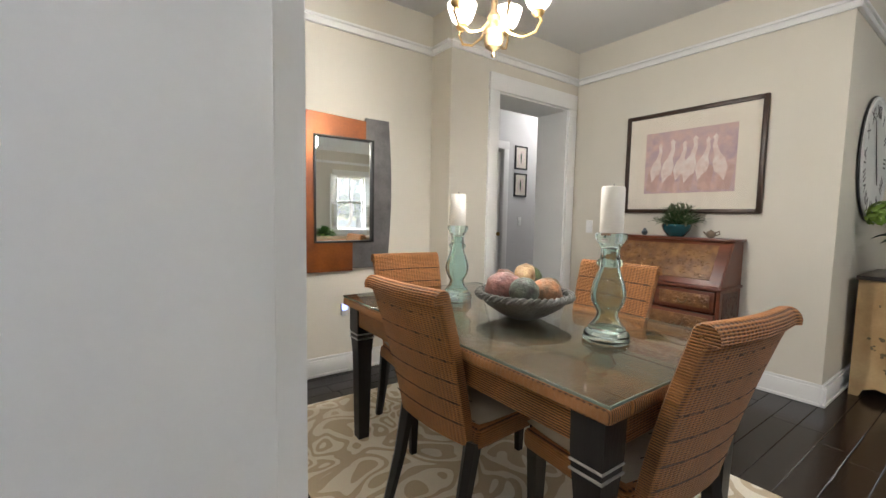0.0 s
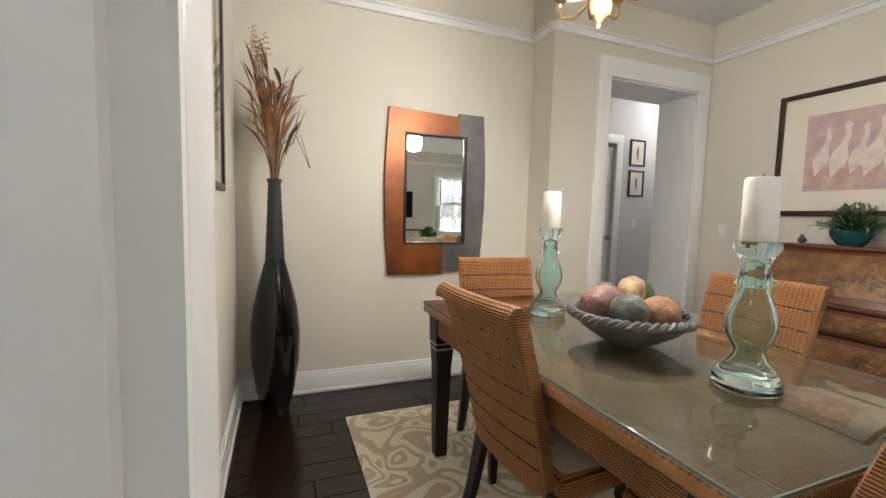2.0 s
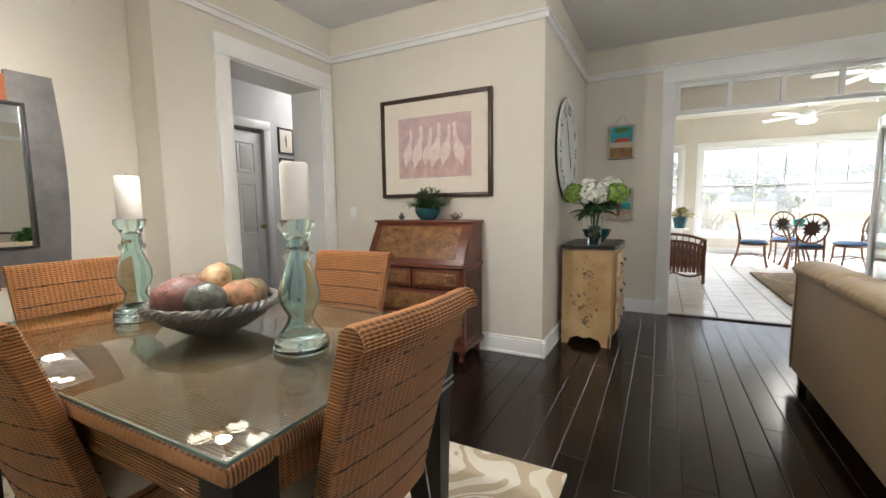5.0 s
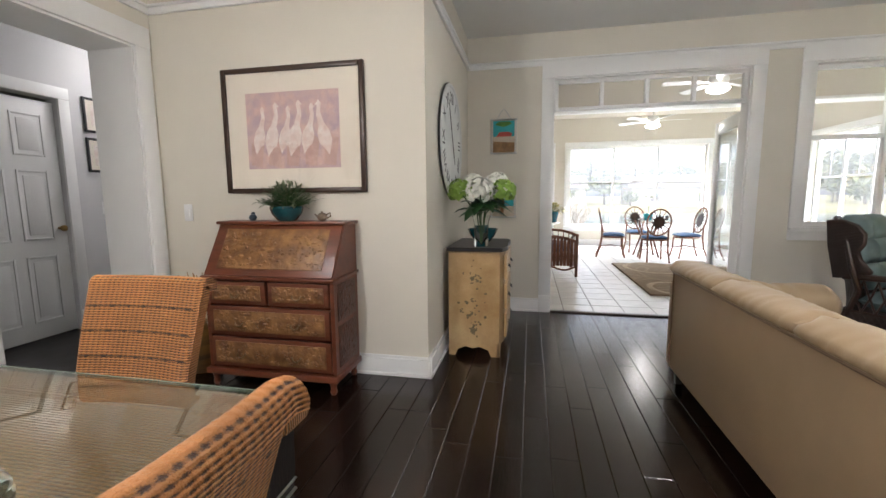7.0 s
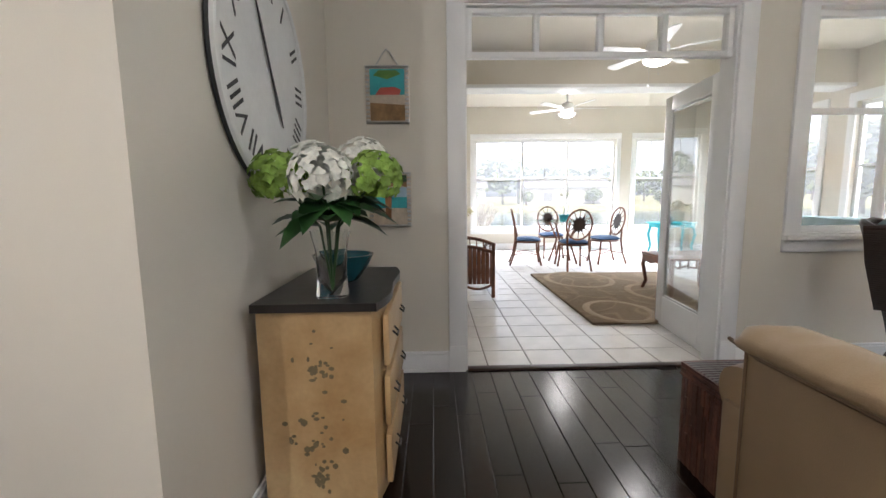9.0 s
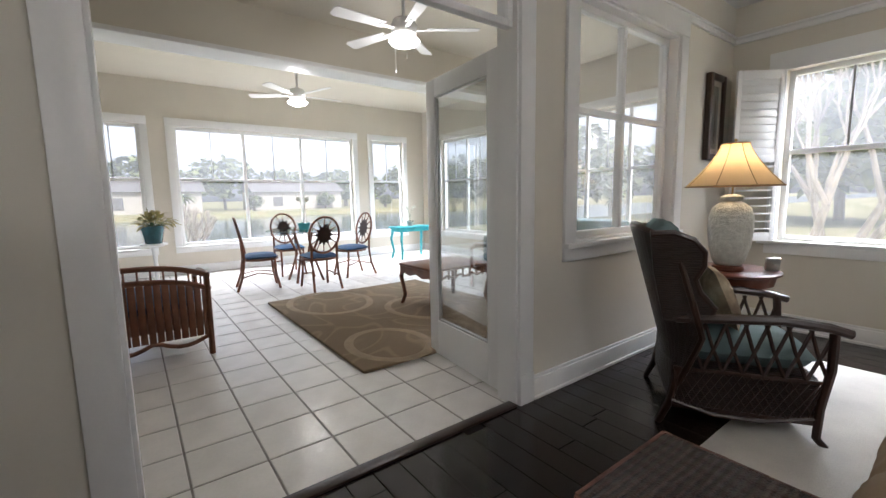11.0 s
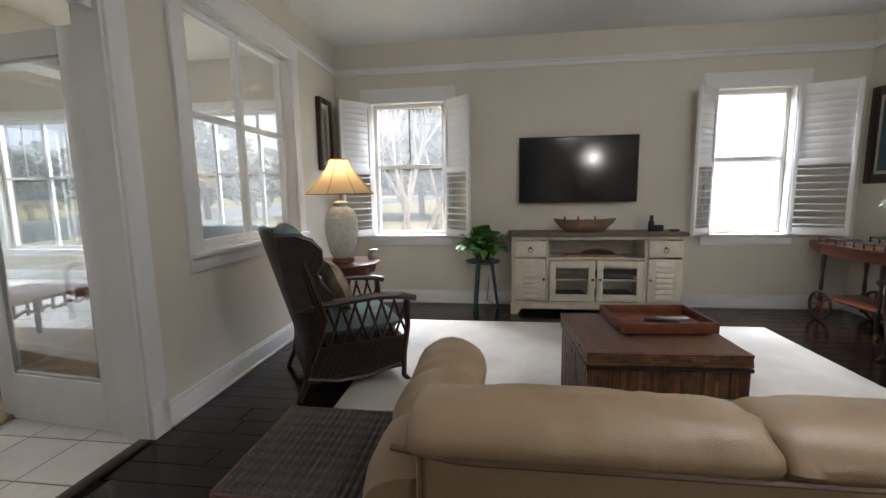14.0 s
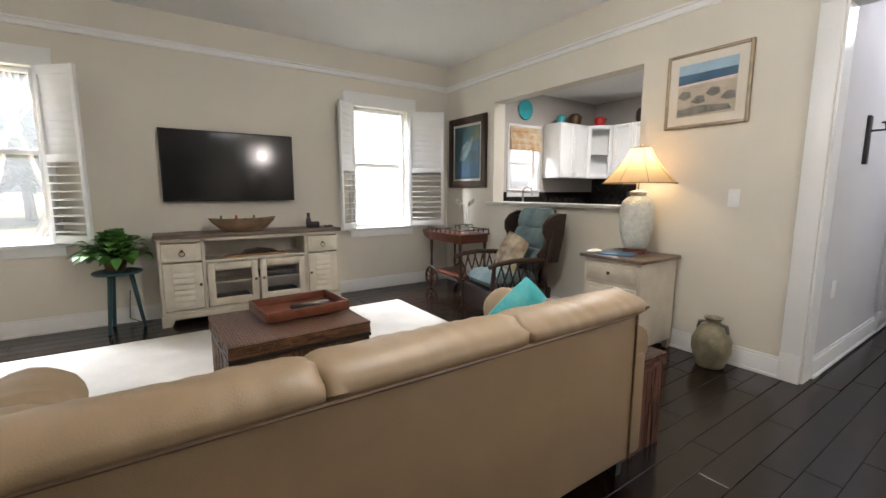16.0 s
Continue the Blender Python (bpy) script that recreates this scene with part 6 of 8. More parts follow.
def table_lamp(m):
    root = thing("table_lamp", m, "pale celadon jar lamp with flared parchment shade, lit", "lamp", "table lamps")
    bm = B()
    lathe(bm, [(0.085, 0), (0.09, 0.008), (0.088, 0.03), (0.075, 0.036)], 28)
    part("lamp_base", bm, M_MAHOG, root, "dark turned wooden base")
    bm = B()
    lathe(bm, [(0.07, 0.034), (0.092, 0.07), (0.115, 0.16), (0.124, 0.26), (0.122, 0.34), (0.105, 0.40), (0.07, 0.43), (0.05, 0.44), (0.06, 0.455), (0.062, 0.47), (0.04, 0.48), (0.012, 0.485)], 40)
    part("jar", bm, M_CELAD, root, "textured pale ceramic jar", 60)
    bm = B()
    tube(bm, [(0, 0, 0.48), (0, 0, 0.81)], 0.006)
    ico(bm, (0, 0, 0.82), 0.010, 1)
    part("stem", bm, M_BRASS, root)
    bm = B()
    pr = [(0.262 - 0.187 * (1 - (1 - i / 12) ** 1.35), 0.535 + 0.262 * i / 12) for i in range(13)]
    lathe(bm, pr, 32)
    bm.faces.ensure_lookup_table()
    for f in [f for f in bm.faces if len(f.verts) > 4]:
        bm.faces.remove(f)
    shade = part("shade", bm, M_SHADE, root, "lit parchment shade", 60)
    bm = B()
    for k in range(8):
        a = k * math.pi / 4
        tube(bm, [(r * 1.004 * math.cos(a), r * 1.004 * math.sin(a), z) for r, z in pr], 0.0022, 4)
    for r, z in (pr[0], pr[-1]):
        tube(bm, [(r * math.cos(k * math.pi / 16), r * math.sin(k * math.pi / 16), z) for k in range(32)], 0.004, 5, closed=True)
    part("shade_ribs", bm, M_DRY, shade, "tan seams and rims")
    return root


l1 = table_lamp(pose(4.97, -3.06, 0.679))
copy_thing(l1, pose(0.53, -1.56, 0.722))
for i, (x, y, z) in enumerate(((4.97, -3.06, 1.36), (0.53, -1.56, 1.40))):
    lamp("lamp_bulb_" + str(i + 1), "POINT", (x, y, z), 1.9, (1.0, 0.76, 0.48), 0.04)
bm = B()
box(bm, -0.04, 0.04, -0.012, 0.012, 0, 0.085, 0.006)
ico(bm, (0.0, 0, 0.045), 0.02, 1, (1, 1, 1))
solo("pewter_frame", bm, M_STEEL, "small pewter ornament on the side table", "ornament", pose(4.78, -3.22, 0.679, -8, 0, 40))


# shutters
def shutter(m, w, flip=1):
    """Hinged at x = 0, runs to x = w: closed louvres above, open ones below."""
    root = thing("window_shutter", m, "white louvred plantation shutter folded open", "shutter", "plantation shutters")
    h = 1.40
    bm = B()
    for a, b, c, d in ((0, 0.035, 0, h), (w - 0.035, w, 0, h), (0.035, w - 0.035, 0, 0.07), (0.035, w - 0.035, h - 0.07, h), (0.035, w - 0.035, 0.66, 0.72)):
        box(bm, a, b, -0.014, 0.014, c, d, 0.002)
    part("shutter_frame", bm, M_TRIM, root)
    for k in range(9):
        z = 0.10 + k * 0.0655
        bm = B()
        box(bm, 0.036, w - 0.036, -0.03, 0.03, -0.004, 0.004, 0.002, pose(0, 0, z, 8, 0, 0))
        part("slat", bm, M_TRIM, root)
    for k in range(10):
        z = 0.745 + k * 0.062
        bm = B()
        box(bm, 0.036, w - 0.036, -0.004, 0.004, -0.036, 0.036, 0.002, pose(0, 0.003, z + 0.01, 10, 0, 0))
        part("slat", bm, M_TRIM, root)
    return root


shutter(pose(5.10, YS + 0.04, 0.76, 0, 0, 50), 0.37)
shutter(pose(4.30, YS + 0.04, 0.76, 0, 0, 137), 0.37)
shutter(pose(1.66, YS + 0.04, 0.76, 0, 0, 38), 0.30)
shutter(pose(0.94, YS + 0.04, 0.76, 0, 0, 152), 0.44)

# television
tv = thing("television", pose(2.945, YS, 1.425), "large black flat television mounted on the wall", "television")
bm = B()
box(bm, -0.585, 0.585, 0.025, 0.07, -0.332, 0.332, 0.006)
part("housing", bm, M_BLACKP, tv)
bm = B()
box(bm, -0.572, 0.572, 0.0705, 0.0725, -0.315, 0.32)
part("screen", bm, M_TV, tv, "glossy dark screen", 0)
bm = B()
box(bm, -0.2, 0.2, 0.0, 0.027, -0.15, 0.15, 0.003)
part("bracket", bm, M_BLACKP, tv)

# media console: local x along the wall, y = 0 its front, back towards -y
con = thing("media_console", pose(2.81, -4.03, 0), "distressed cream media console with grey plank top", "cabinet")
CW, CDp = 0.80, 0.34
bm = B()
box(bm, -CW - 0.025, CW + 0.025, -CDp - 0.01, 0.025, 0.775, 0.81, 0.005)
part("top", bm, M_DRIFT, con, "grey brown plank top")
bm = B()
for x0, x1 in ((-CW, -CW + 0.025), (-0.47, -0.445), (0.445, 0.47), (CW - 0.025, CW)):
    box(bm, x0, x1, -CDp, 0.0, 0.10, 0.775)
box(bm, -CW + 0.025, CW - 0.025, -CDp, 0, 0.10, 0.13)
box(bm, -0.445, 0.445, -CDp, 0, 0.55, 0.57)
box(bm, -CW + 0.025, CW - 0.025, -CDp, -CDp + 0.012, 0.13, 0.775)
box(bm, -CW + 0.025, CW - 0.025, -0.02, 0.0, 0.745, 0.775)
part("carcass", bm, M_DISTR, con, "", 0)
bm = B()
prism(bm, [(-CW - 0.01, 0), (-CW + 0.06, 0), (-CW + 0.09, 0.06), (CW - 0.09, 0.06), (CW - 0.06, 0), (CW + 0.01, 0), (CW + 0.01, 0.105), (-CW - 0.01, 0.105)], 0.025, pose(0, -0.012, 0))
for x in (-CW, CW - 0.05):
    box(bm, x, x + 0.05, -CDp, -CDp + 0.05, 0, 0.10)
part("plinth", bm, M_DISTR, con, "", 20)


def knob(x, z, parent, y=0.02):
    bm = B()
    lathe(bm, [(0.006, 0), (0.006, 0.012), (0.014, 0.018), (0.014, 0.024), (0.0, 0.028)], 12, m=pose(x, y, z, -90, 0, 0))
    part("knob", bm, M_BRONZE, parent, "dark bronze knob")


for s in (-1, 1):
    a, b = sorted((s * 0.475, s * 0.772))
    bm = B()
    box(bm, a, b, 0.0, 0.018, 0.575, 0.735, 0.004)
    box(bm, a + 0.03, b - 0.03, 0.018, 0.023, 0.60, 0.71, 0.003)
    d = part("drawer", bm, M_DISTR, con)
    bm = B()
    tube(bm, [((a + b) / 2 + 0.022 * math.cos(k * 0.3927), 0.032, 0.645 + 0.022 * math.sin(k * 0.3927)) for k in range(16)], 0.0035, 5, closed=True)
    lathe(bm, [(0.013, 0), (0.008, 0.012)], 10, m=pose((a + b) / 2, 0.022, 0.667, -90, 0, 0))
    part("ring_pull", bm, M_BRONZE, d, "bronze ring pull")
    bm = B()
    box(bm, a, b, 0.0, 0.018, 0.14, 0.56, 0.004)
    d = part("door", bm, M_DISTR, con)
    for k in range(7):
        bm = B()
        box(bm, a + 0.07, b - 0.07, -0.003, 0.004, -0.022, 0.022, 0.0015, pose(0, 0.022, 0.19 + k * 0.053, 14, 0, 0))
        part("slat", bm, M_DISTR, d)
    knob((a if s > 0 else b) + s * 0.02, 0.36, d)
    a, b = sorted((s * 0.008, s * 0.438))
    bm = B()
    for c, e, f, g in ((a, a + 0.06, 0.14, 0.54), (b - 0.06, b, 0.14, 0.54), (a + 0.06, b - 0.06, 0.14, 0.21), (a + 0.06, b - 0.06, 0.47, 0.54)):
        box(bm, c, e, 0.0, 0.018, f, g, 0.003)
    d = part("glass_door", bm, M_DISTR, con)
    bm = B()
    box(bm, a + 0.06, b - 0.06, 0.006, 0.010, 0.21, 0.47)
    part("pane", bm, M_PANE, d, smooth=0).visible_shadow = False
    knob(s * 0.035, 0.36, d)
bm = B()
box(bm, -0.43, 0.43, -CDp + 0.02, -0.03, 0.335, 0.35)
part("shelf", bm, M_DISTR, con)
for x, w, h, z in ((-0.2, 0.34, 0.05, 0.35), (0.22, 0.30, 0.06, 0.131), (-0.22, 0.32, 0.07, 0.131)):
    bm = B()
    box(bm, x - w / 2, x + w / 2, -0.28, -0.06, z, z + h, 0.005)
    solo("media_player", bm, M_BLACKP, "black media player box inside the console", "electronics", pose(2.81, -4.03, 0))
bm = B()
prism(bm, [(-0.27, 0), (0.25, 0), (0.28, 0.014), (0.24, 0.02), (-0.26, 0.018)], 0.1)
solo("wooden_board", bm, mat("honey driftwood", (0.36, 0.20, 0.08), 0.5, vary=0.2, scale=6, bump=0.2), "flat honey coloured wooden board in the open shelf", "decor", pose(2.81, -4.16, 0.571))
bm = B()
prism(bm, [(-0.16, 0), (0.18, 0), (0.15, 0.03), (0.02, 0.05), (-0.1, 0.035)], 0.08)
solo("driftwood", bm, M_DKPOLE, "dark carved piece of driftwood in the open shelf", "decor", pose(2.76, -4.15, 0.593))
# dough bowl on the console
db = thing("dough_bowl", pose(2.90, -4.17, 0.811), "long carved wooden dough bowl with ornaments", "bowl")
bm = B()
pr = [(0.55, 0), (0.62, 0.004), (0.92, 0.07), (1.0, 0.11), (0.94, 0.112), (0.85, 0.075), (0.5, 0.02), (0.0, 0.018)]
rings = []
for r, z in pr:
    rings.append([bm.verts.new((0.30 * r * math.cos(k * math.pi / 18), 0.11 * r * math.sin(k * math.pi / 18), z + 0.02 * (abs(math.cos(k * math.pi / 18)) ** 3) * (z > 0.05))) for k in range(36)])
for A, C in zip(rings, rings[1:]):
    for k in range(36):
        bm.faces.new((A[k], A[(k + 1) % 36], C[(k + 1) % 36], C[k]))
bm.faces.new(rings[0][::-1])
part("bowl_body", bm, mat("pale worn wood", (0.27, 0.18, 0.10), 0.6, vary=0.25, scale=7, bump=0.3), db, "", 60)
for k, (x, c) in enumerate(((-0.18, M_LEAFG), (-0.10, M_DRY), (-0.02, M_BRONZE), (0.06, M_CORAL), (0.12, M_DRY), (0.19, M_LEAFG))):
    bm = B()
    lathe(bm, [(0.014, 0), (0.026, 0.03), (0.02, 0.06), (0.008, 0.075), (0.012, 0.09), (0.0, 0.10)], 14)
    solo("carved_bird", bm, c, "small carved ornament standing in the dough bowl", "ornament", pose(2.90 + x, -4.17, 0.835 + 0.03 * (k % 2)), group="ornaments in the dough bowl")
bm = B()
box(bm, -0.022, 0.022, -0.02, 0.02, 0, 0.10, 0.006)
box(bm, -0.015, 0.015, -0.012, 0.012, 0.10, 0.155, 0.005)
solo("cordless_phone", bm, M_BLACKP, "black cordless phone on its stand", "phone", pose(2.27, -4.18, 0.811, 0, 0, 10))
bm = B()
box(bm, -0.045, 0.045, -0.03, 0.03, 0, 0.06, 0.008)
solo("speaker", bm, M_BLACKP, "small black speaker box on the console", "speaker", pose(2.20, -4.2, 0.811))
bm = B()
box(bm, -0.04, 0.04, -0.025, 0.025, 0, 0.022, 0.006)
solo("router_box", bm, M_BLACKP, "flat black electronics box on the console", "electronics", pose(2.07, -4.14, 0.811, 0, 0, 15))

# plant stand and plant
st = thing("plant_stand", pose(3.90, -4.19, 0), "small dark teal round stand with splayed legs", "stand")
bm = B()
lathe(bm, [(0.0, 0.495), (0.17, 0.495), (0.178, 0.502), (0.178, 0.512), (0.17, 0.518), (0.0, 0.518)], 32)
part("tabletop", bm, M_GREENT, st)
for k in range(3):
    a = k * 2.094 + 1.0
    bm = B()
    tube(bm, [(0.09 * math.cos(a), 0.09 * math.sin(a), 0.495), (0.155 * math.cos(a), 0.155 * math.sin(a), 0)], 0.019, 8, 0.014)
    part("leg", bm, M_GREENT, st)
POTP = [(0.06, 0), (0.065, 0.004), (0.088, 0.09), (0.092, 0.10), (0.084, 0.10), (0.06, 0.07), (0, 0.07)]
leafy("pothos", pose(3.91, -4.18, 0.519), "bushy bright green pothos in dark pot", "plant", (POTP, M_BRONZE, 0.08), M_LEAF, 320, 0.25, 0.10, 31, 1.0, "dark bronze pot", 0.5, 0.75)
bm = B()
tube(bm, [(3.84, -4.38, 0.30), (3.86, -4.36, 0.05), (3.78, -4.33, 0.008), (3.7, -4.34, 0.008)], 0.004, 5)
solo("power_cord", bm, M_BLACKP, "black power cord hanging from the wall outlet", "cord")

# tea cart along the west wall; local x is its length along the wall
cart = thing("tea_cart", pose(0.60, -3.83, 0, 0, 0, -90), "dark wooden tea cart with spoked wheels and gallery rail", "cart")
bm = B()
box(bm, -0.36, 0.30, -0.20, 0.20, 0.60, 0.69, 0.006)
part("tray_body", bm, M_MAHOG, cart)
bm = B()
box(bm, -0.38, 0.32, -0.22, 0.22, 0.69, 0.705, 0.004)
part("top", bm, M_MAHOG, cart)
bm = B()
prism(bm, [(0.30, 0.60), (0.42, 0.64), (0.45, 0.70), (0.42, 0.72), (0.30, 0.70)], 0.40, pose(0, -0.2, 0))
part("drop_leaf", bm, M_FRAMEW, cart, "", 20)
bm = B()
for y in (-0.21, 0.21):
    tube(bm, [(-0.37, y, 0.752), (0.31, y, 0.752)], 0.006, 6)
    for k in range(8):
        lathe(bm, [(0.005, 0.705), (0.009, 0.72), (0.005, 0.735), (0.007, 0.75)], 8, at=(-0.36 + k * 0.095, y, 0))
tube(bm, [(-0.37, -0.21, 0.752), (-0.37, 0.21, 0.752)], 0.006, 6)
part("gallery_rail", bm, M_FRAMEW, cart, "turned gallery rail")
bm = B()
box(bm, -0.34, 0.28, -0.18, 0.18, 0.20, 0.22, 0.004)
part("lower_shelf", bm, M_MAHOG, cart)
for x in (-0.33, 0.27):
    for y in (-0.18, 0.18):
        bm = B()
        lathe(bm, [(0.012, 0.06), (0.016, 0.15), (0.02, 0.2), (0.012, 0.24), (0.018, 0.3), (0.012, 0.4), (0.018, 0.5), (0.02, 0.60)], 12, at=(x, y, 0))
        part("leg", bm, M_FRAMEW, cart)
for y in (-0.225, 0.225):
    bm = B()
    tube(bm, [(0.20 + 0.125 * math.cos(k * math.pi / 14), y, 0.14 + 0.125 * math.sin(k * math.pi / 14)) for k in range(28)], 0.013, 8, closed=True)
    wh = part("wheel", bm, M_FRAMEW, cart, "wooden spoked wheel")
    bm = B()
    for k in range(8):
        a = k * math.pi / 4
        tube(bm, [(0.20, y, 0.14), (0.20 + 0.12 * math.cos(a), y, 0.14 + 0.12 * math.sin(a))], 0.007, 6)
    lathe(bm, [(0.02, -0.02), (0.025, 0), (0.02, 0.02)], 12, m=pose(0.20, y, 0.14, 90, 0, 0))
    part("spokes", bm, M_MAHOG, wh)
for y in (-0.17, 0.17):
    bm = B()
    lathe(bm, [(0.02, -0.01), (0.02, 0.01)], 12, m=pose(-0.33, y, 0.02, 90, 0, 0))
    tube(bm, [(-0.33, y, 0.02), (-0.33, y, 0.06)], 0.006, 6)
    part("caster", bm, M_BRASS, cart)


def orchid(m, label, potmat, h=0.34, seed=1, potr=0.05):
    rn = random.Random(seed)
    root = thing("orchid", m, label, "plant", "white orchids")
    bm = B()
    lathe(bm, [(potr * 0.75, 0), (potr, 0.09), (potr * 0.9, 0.095), (0, 0.08)], 20)
    part("pot", bm, potmat, root)
    st, fl, lf = B(), B(), B()
    for s in (-1, 1):
        pts = [(0, 0, 0.08), (0.02 * s, 0.0, h * 0.6), (0.06 * s, 0.02 * s, h), (0.14 * s, 0.03 * s, h + 0.03)]
        tube(st, pts, 0.0028, 5)
        for k in range(4):
            c = Vector(pts[2]).lerp(Vector(pts[3]), k / 3)
            for q in range(5):
                a = q * 1.2566 + k
                leaf(fl, c, (math.cos(a), 0.4 * rn.uniform(-1, 1), math.sin(a)), 0.04, 0.03, 0.1)
    for k in range(6):
        a = k * 1.05
        leaf(lf, (0, 0, 0.085), (math.cos(a), math.sin(a), 0.5), 0.14, 0.05, 0.5)
    part("stems", st, M_LEAFD, root)
    part("flowers", fl, M_PETAL, root, "white orchid blooms")
    part("leaves", lf, M_LEAFD, root)
    return root


orchid(pose(0.62, -3.62, 0.706), "white orchid in a white pot on the tea cart", M_TRIM, 0.34, 3)
bm = B()
box(bm, -0.10, 0.10, -0.07, 0.07, 0, 0.015, 0.004)
solo("serving_tray", bm, M_STEEL, "small silver tray on the tea cart", "tray", pose(0.60, -3.95, 0.706))

# framed paintings of the living room
h2 = [(M_DEEPB, SQ), (M_SEA, [(-0.9, -0.9), (0.9, -0.95), (0.95, -0.4), (0.2, -0.3), (-0.3, -0.5), (-0.9, -0.35)]), (M_SEA, [(-0.2, 0.1), (0.9, 0.0), (0.95, 0.3), (0.3, 0.35)]),
      (M_GREYB, [(-0.65, -0.25), (-0.35, 0.25), (0.0, 0.42), (0.25, 0.4), (0.42, 0.62), (0.5, 0.5), (0.4, 0.25), (0.15, 0.05), (0.0, -0.2), (-0.3, -0.35)]),
      (M_LEAFG, [(0.5, 0.4), (0.95, 0.5), (0.9, 0.9), (0.6, 0.8)])]
picture("framed_picture", pose(XW, -3.95, 1.665, 0, 0, 90), 0.74, 0.86, 0.085, 0.03, M_FRAMEW, h2, "dark painting of a white heron in wide brown frame", 0.04)
beach = [(M_SAND, SQ), (M_SKYP, [(-1, 0.62), (1, 0.62), (1, 1), (-1, 1)]), (M_SEA, [(-1, 0.25), (1, 0.32), (1, 0.62), (-1, 0.62)]), (M_HERON, [(-1, 0.18), (1, 0.2), (1, 0.32), (-1, 0.25)])]
beach += [(M_GRASSP, [(-1 + 0.5 * k, -0.2 - 0.25 * (k % 2)), (-0.75 + 0.5 * k, -0.35 - 0.2 * (k % 2)), (-0.5 + 0.5 * k, -0.25 - 0.25 * (k % 2)), (-0.55 + 0.5 * k, -0.05 - 0.2 * (k % 2)), (-0.8 + 0.5 * k, 0.02 - 0.25 * (k % 2))]) for k in range(4)]
beach += [(M_GRASSP, [(-1, -0.95), (0.9, -0.9), (0.8, -0.7), (-0.2, -0.6), (-0.95, -0.7)])]
picture("framed_picture", pose(XW, -1.22, 1.91, 0, 0, 90), 0.55, 0.52, 0.022, 0.062, M_GILT, beach, "beach dunes watercolour in pale gilt frame", 0.03)
picture("framed_picture", pose(XE, -4.02, 1.80, 0, 0, -90), 0.30, 0.70, 0.05, 0.05, M_FRAMEW, [(M_GRASSP, SQ), (M_DRYD, [(-0.3, -0.8), (0.3, -0.8), (0.2, 0.5), (-0.2, 0.7)])], "narrow print in deep brown frame", 0.05)

# nightstand
ns = thing("nightstand", pose(0.60, -1.55, 0), "distressed cream nightstand with brown plank top", "nightstand")
bm = B()
box(bm, -0.25, 0.27, -0.26, 0.26, 0.695, 0.721, 0.005)
part("top", bm, M_DRIFT, ns, "brown plank top")
bm = B()
box(bm, -0.235, 0.235, -0.235, 0.235, 0.07, 0.695, 0.006)
part("body", bm, M_DISTR, ns)
for x in (-0.21, 0.21):
    for y in (-0.21, 0.21):
        bm = B()
        lathe(bm, [(0.025, 0), (0.035, 0.07)], 4, m=pose(x, y, 0, 0, 0, 45))
        part("foot", bm, M_DISTR, ns, smooth=20)
for z0, z1 in ((0.53, 0.67), (0.13, 0.50)):
    bm = B()
    box(bm, 0.234, 0.252, -0.205, 0.205, z0, z1, 0.004)
    box(bm, 0.252, 0.257, -0.175, 0.175, z0 + 0.03, z1 - 0.03, 0.003)
    d = part("drawer", bm, M_DISTR, ns)
    bm = B()
    lathe(bm, [(0.006, 0), (0.006, 0.012), (0.014, 0.018), (0.0, 0.028)], 12, m=pose(0.256, 0, (z0 + z1) / 2, 0, 90, 0))
    part("knob", bm, M_BRONZE, d)
bm = B()
box(bm, -0.09, 0.09, -0.12, 0.12, 0, 0.012, 0.002)
solo("blue_book", bm, M_SEA, "thin blue magazine lying on the nightstand", "book", pose(0.72, -1.58, 0.722, 0, 0, 20))
bm = B()
pillow(bm, 0.12, 0.07, 0.03, pose(0, 0, 0.014), 8, 2.2)
solo("shell_dish", bm, M_PETAL, "small white shell on the nightstand", "ornament", pose(0.78, -1.74, 0.722))
switch(pose(XW, -0.99, 1.15, 0, 0, 90))
bm = B()
lathe(bm, [(0.075, 0), (0.085, 0.01), (0.12, 0.12), (0.12, 0.19), (0.085, 0.27), (0.045, 0.30), (0.045, 0.325), (0.06, 0.345), (0.05, 0.345), (0.03, 0.30), (0, 0.28)], 32)
fv = solo("pottery_vase", bm, mat("mottled olive pottery", (0.30, 0.27, 0.17), 0.5, other=(0.12, 0.10, 0.06), vary=0.2, scale=9, bump=0.4), "squat mottled olive pottery vase on the floor", "vase", pose(0.49, -0.98, 0), smooth=60)
for s in (-1, 1):
    bm = B()
    tube(bm, [(0, s * 0.04, 0.31), (0, s * 0.085, 0.30), (0, s * 0.095, 0.25)], 0.011, 6)
    part("handle", bm, M_STONE, fv)

# ---- clock wall ----
cab = thing("painted_cabinet", pose(4.13, 0.475, 0), "mustard cream hand-painted chest with dark top", "cabinet")
# local: x from 0 to 0.68, front at y = 0, back at y = 0.40
bm = B()
n = 12
front = [(0.68 * i / n, -0.035 * math.sin(math.pi * i / n) - 0.012 * math.sin(3 * math.pi * i / n)) for i in range(n + 1)]
outline = front + [(0.68, 0.38), (0, 0.38)]
prism(bm, outline, 0.70, Matrix(((1, 0, 0, 0), (0, 0, 1, 0), (0, 1, 0, 0.10), (0, 0, 0, 1))))
bmesh.ops.recalc_face_normals(bm, faces=bm.faces)
part("body", bm, M_PALEY, cab, "painted bow front body", 30)
bm = B()
prism(bm, [(x * 1.06 - 0.02, y - 0.02 if y < 0.2 else y + 0.01) for x, y in outline], 0.028, Matrix(((1, 0, 0, 0), (0, 0, 1, 0), (0, 1, 0, 0.80), (0, 0, 0, 1))))
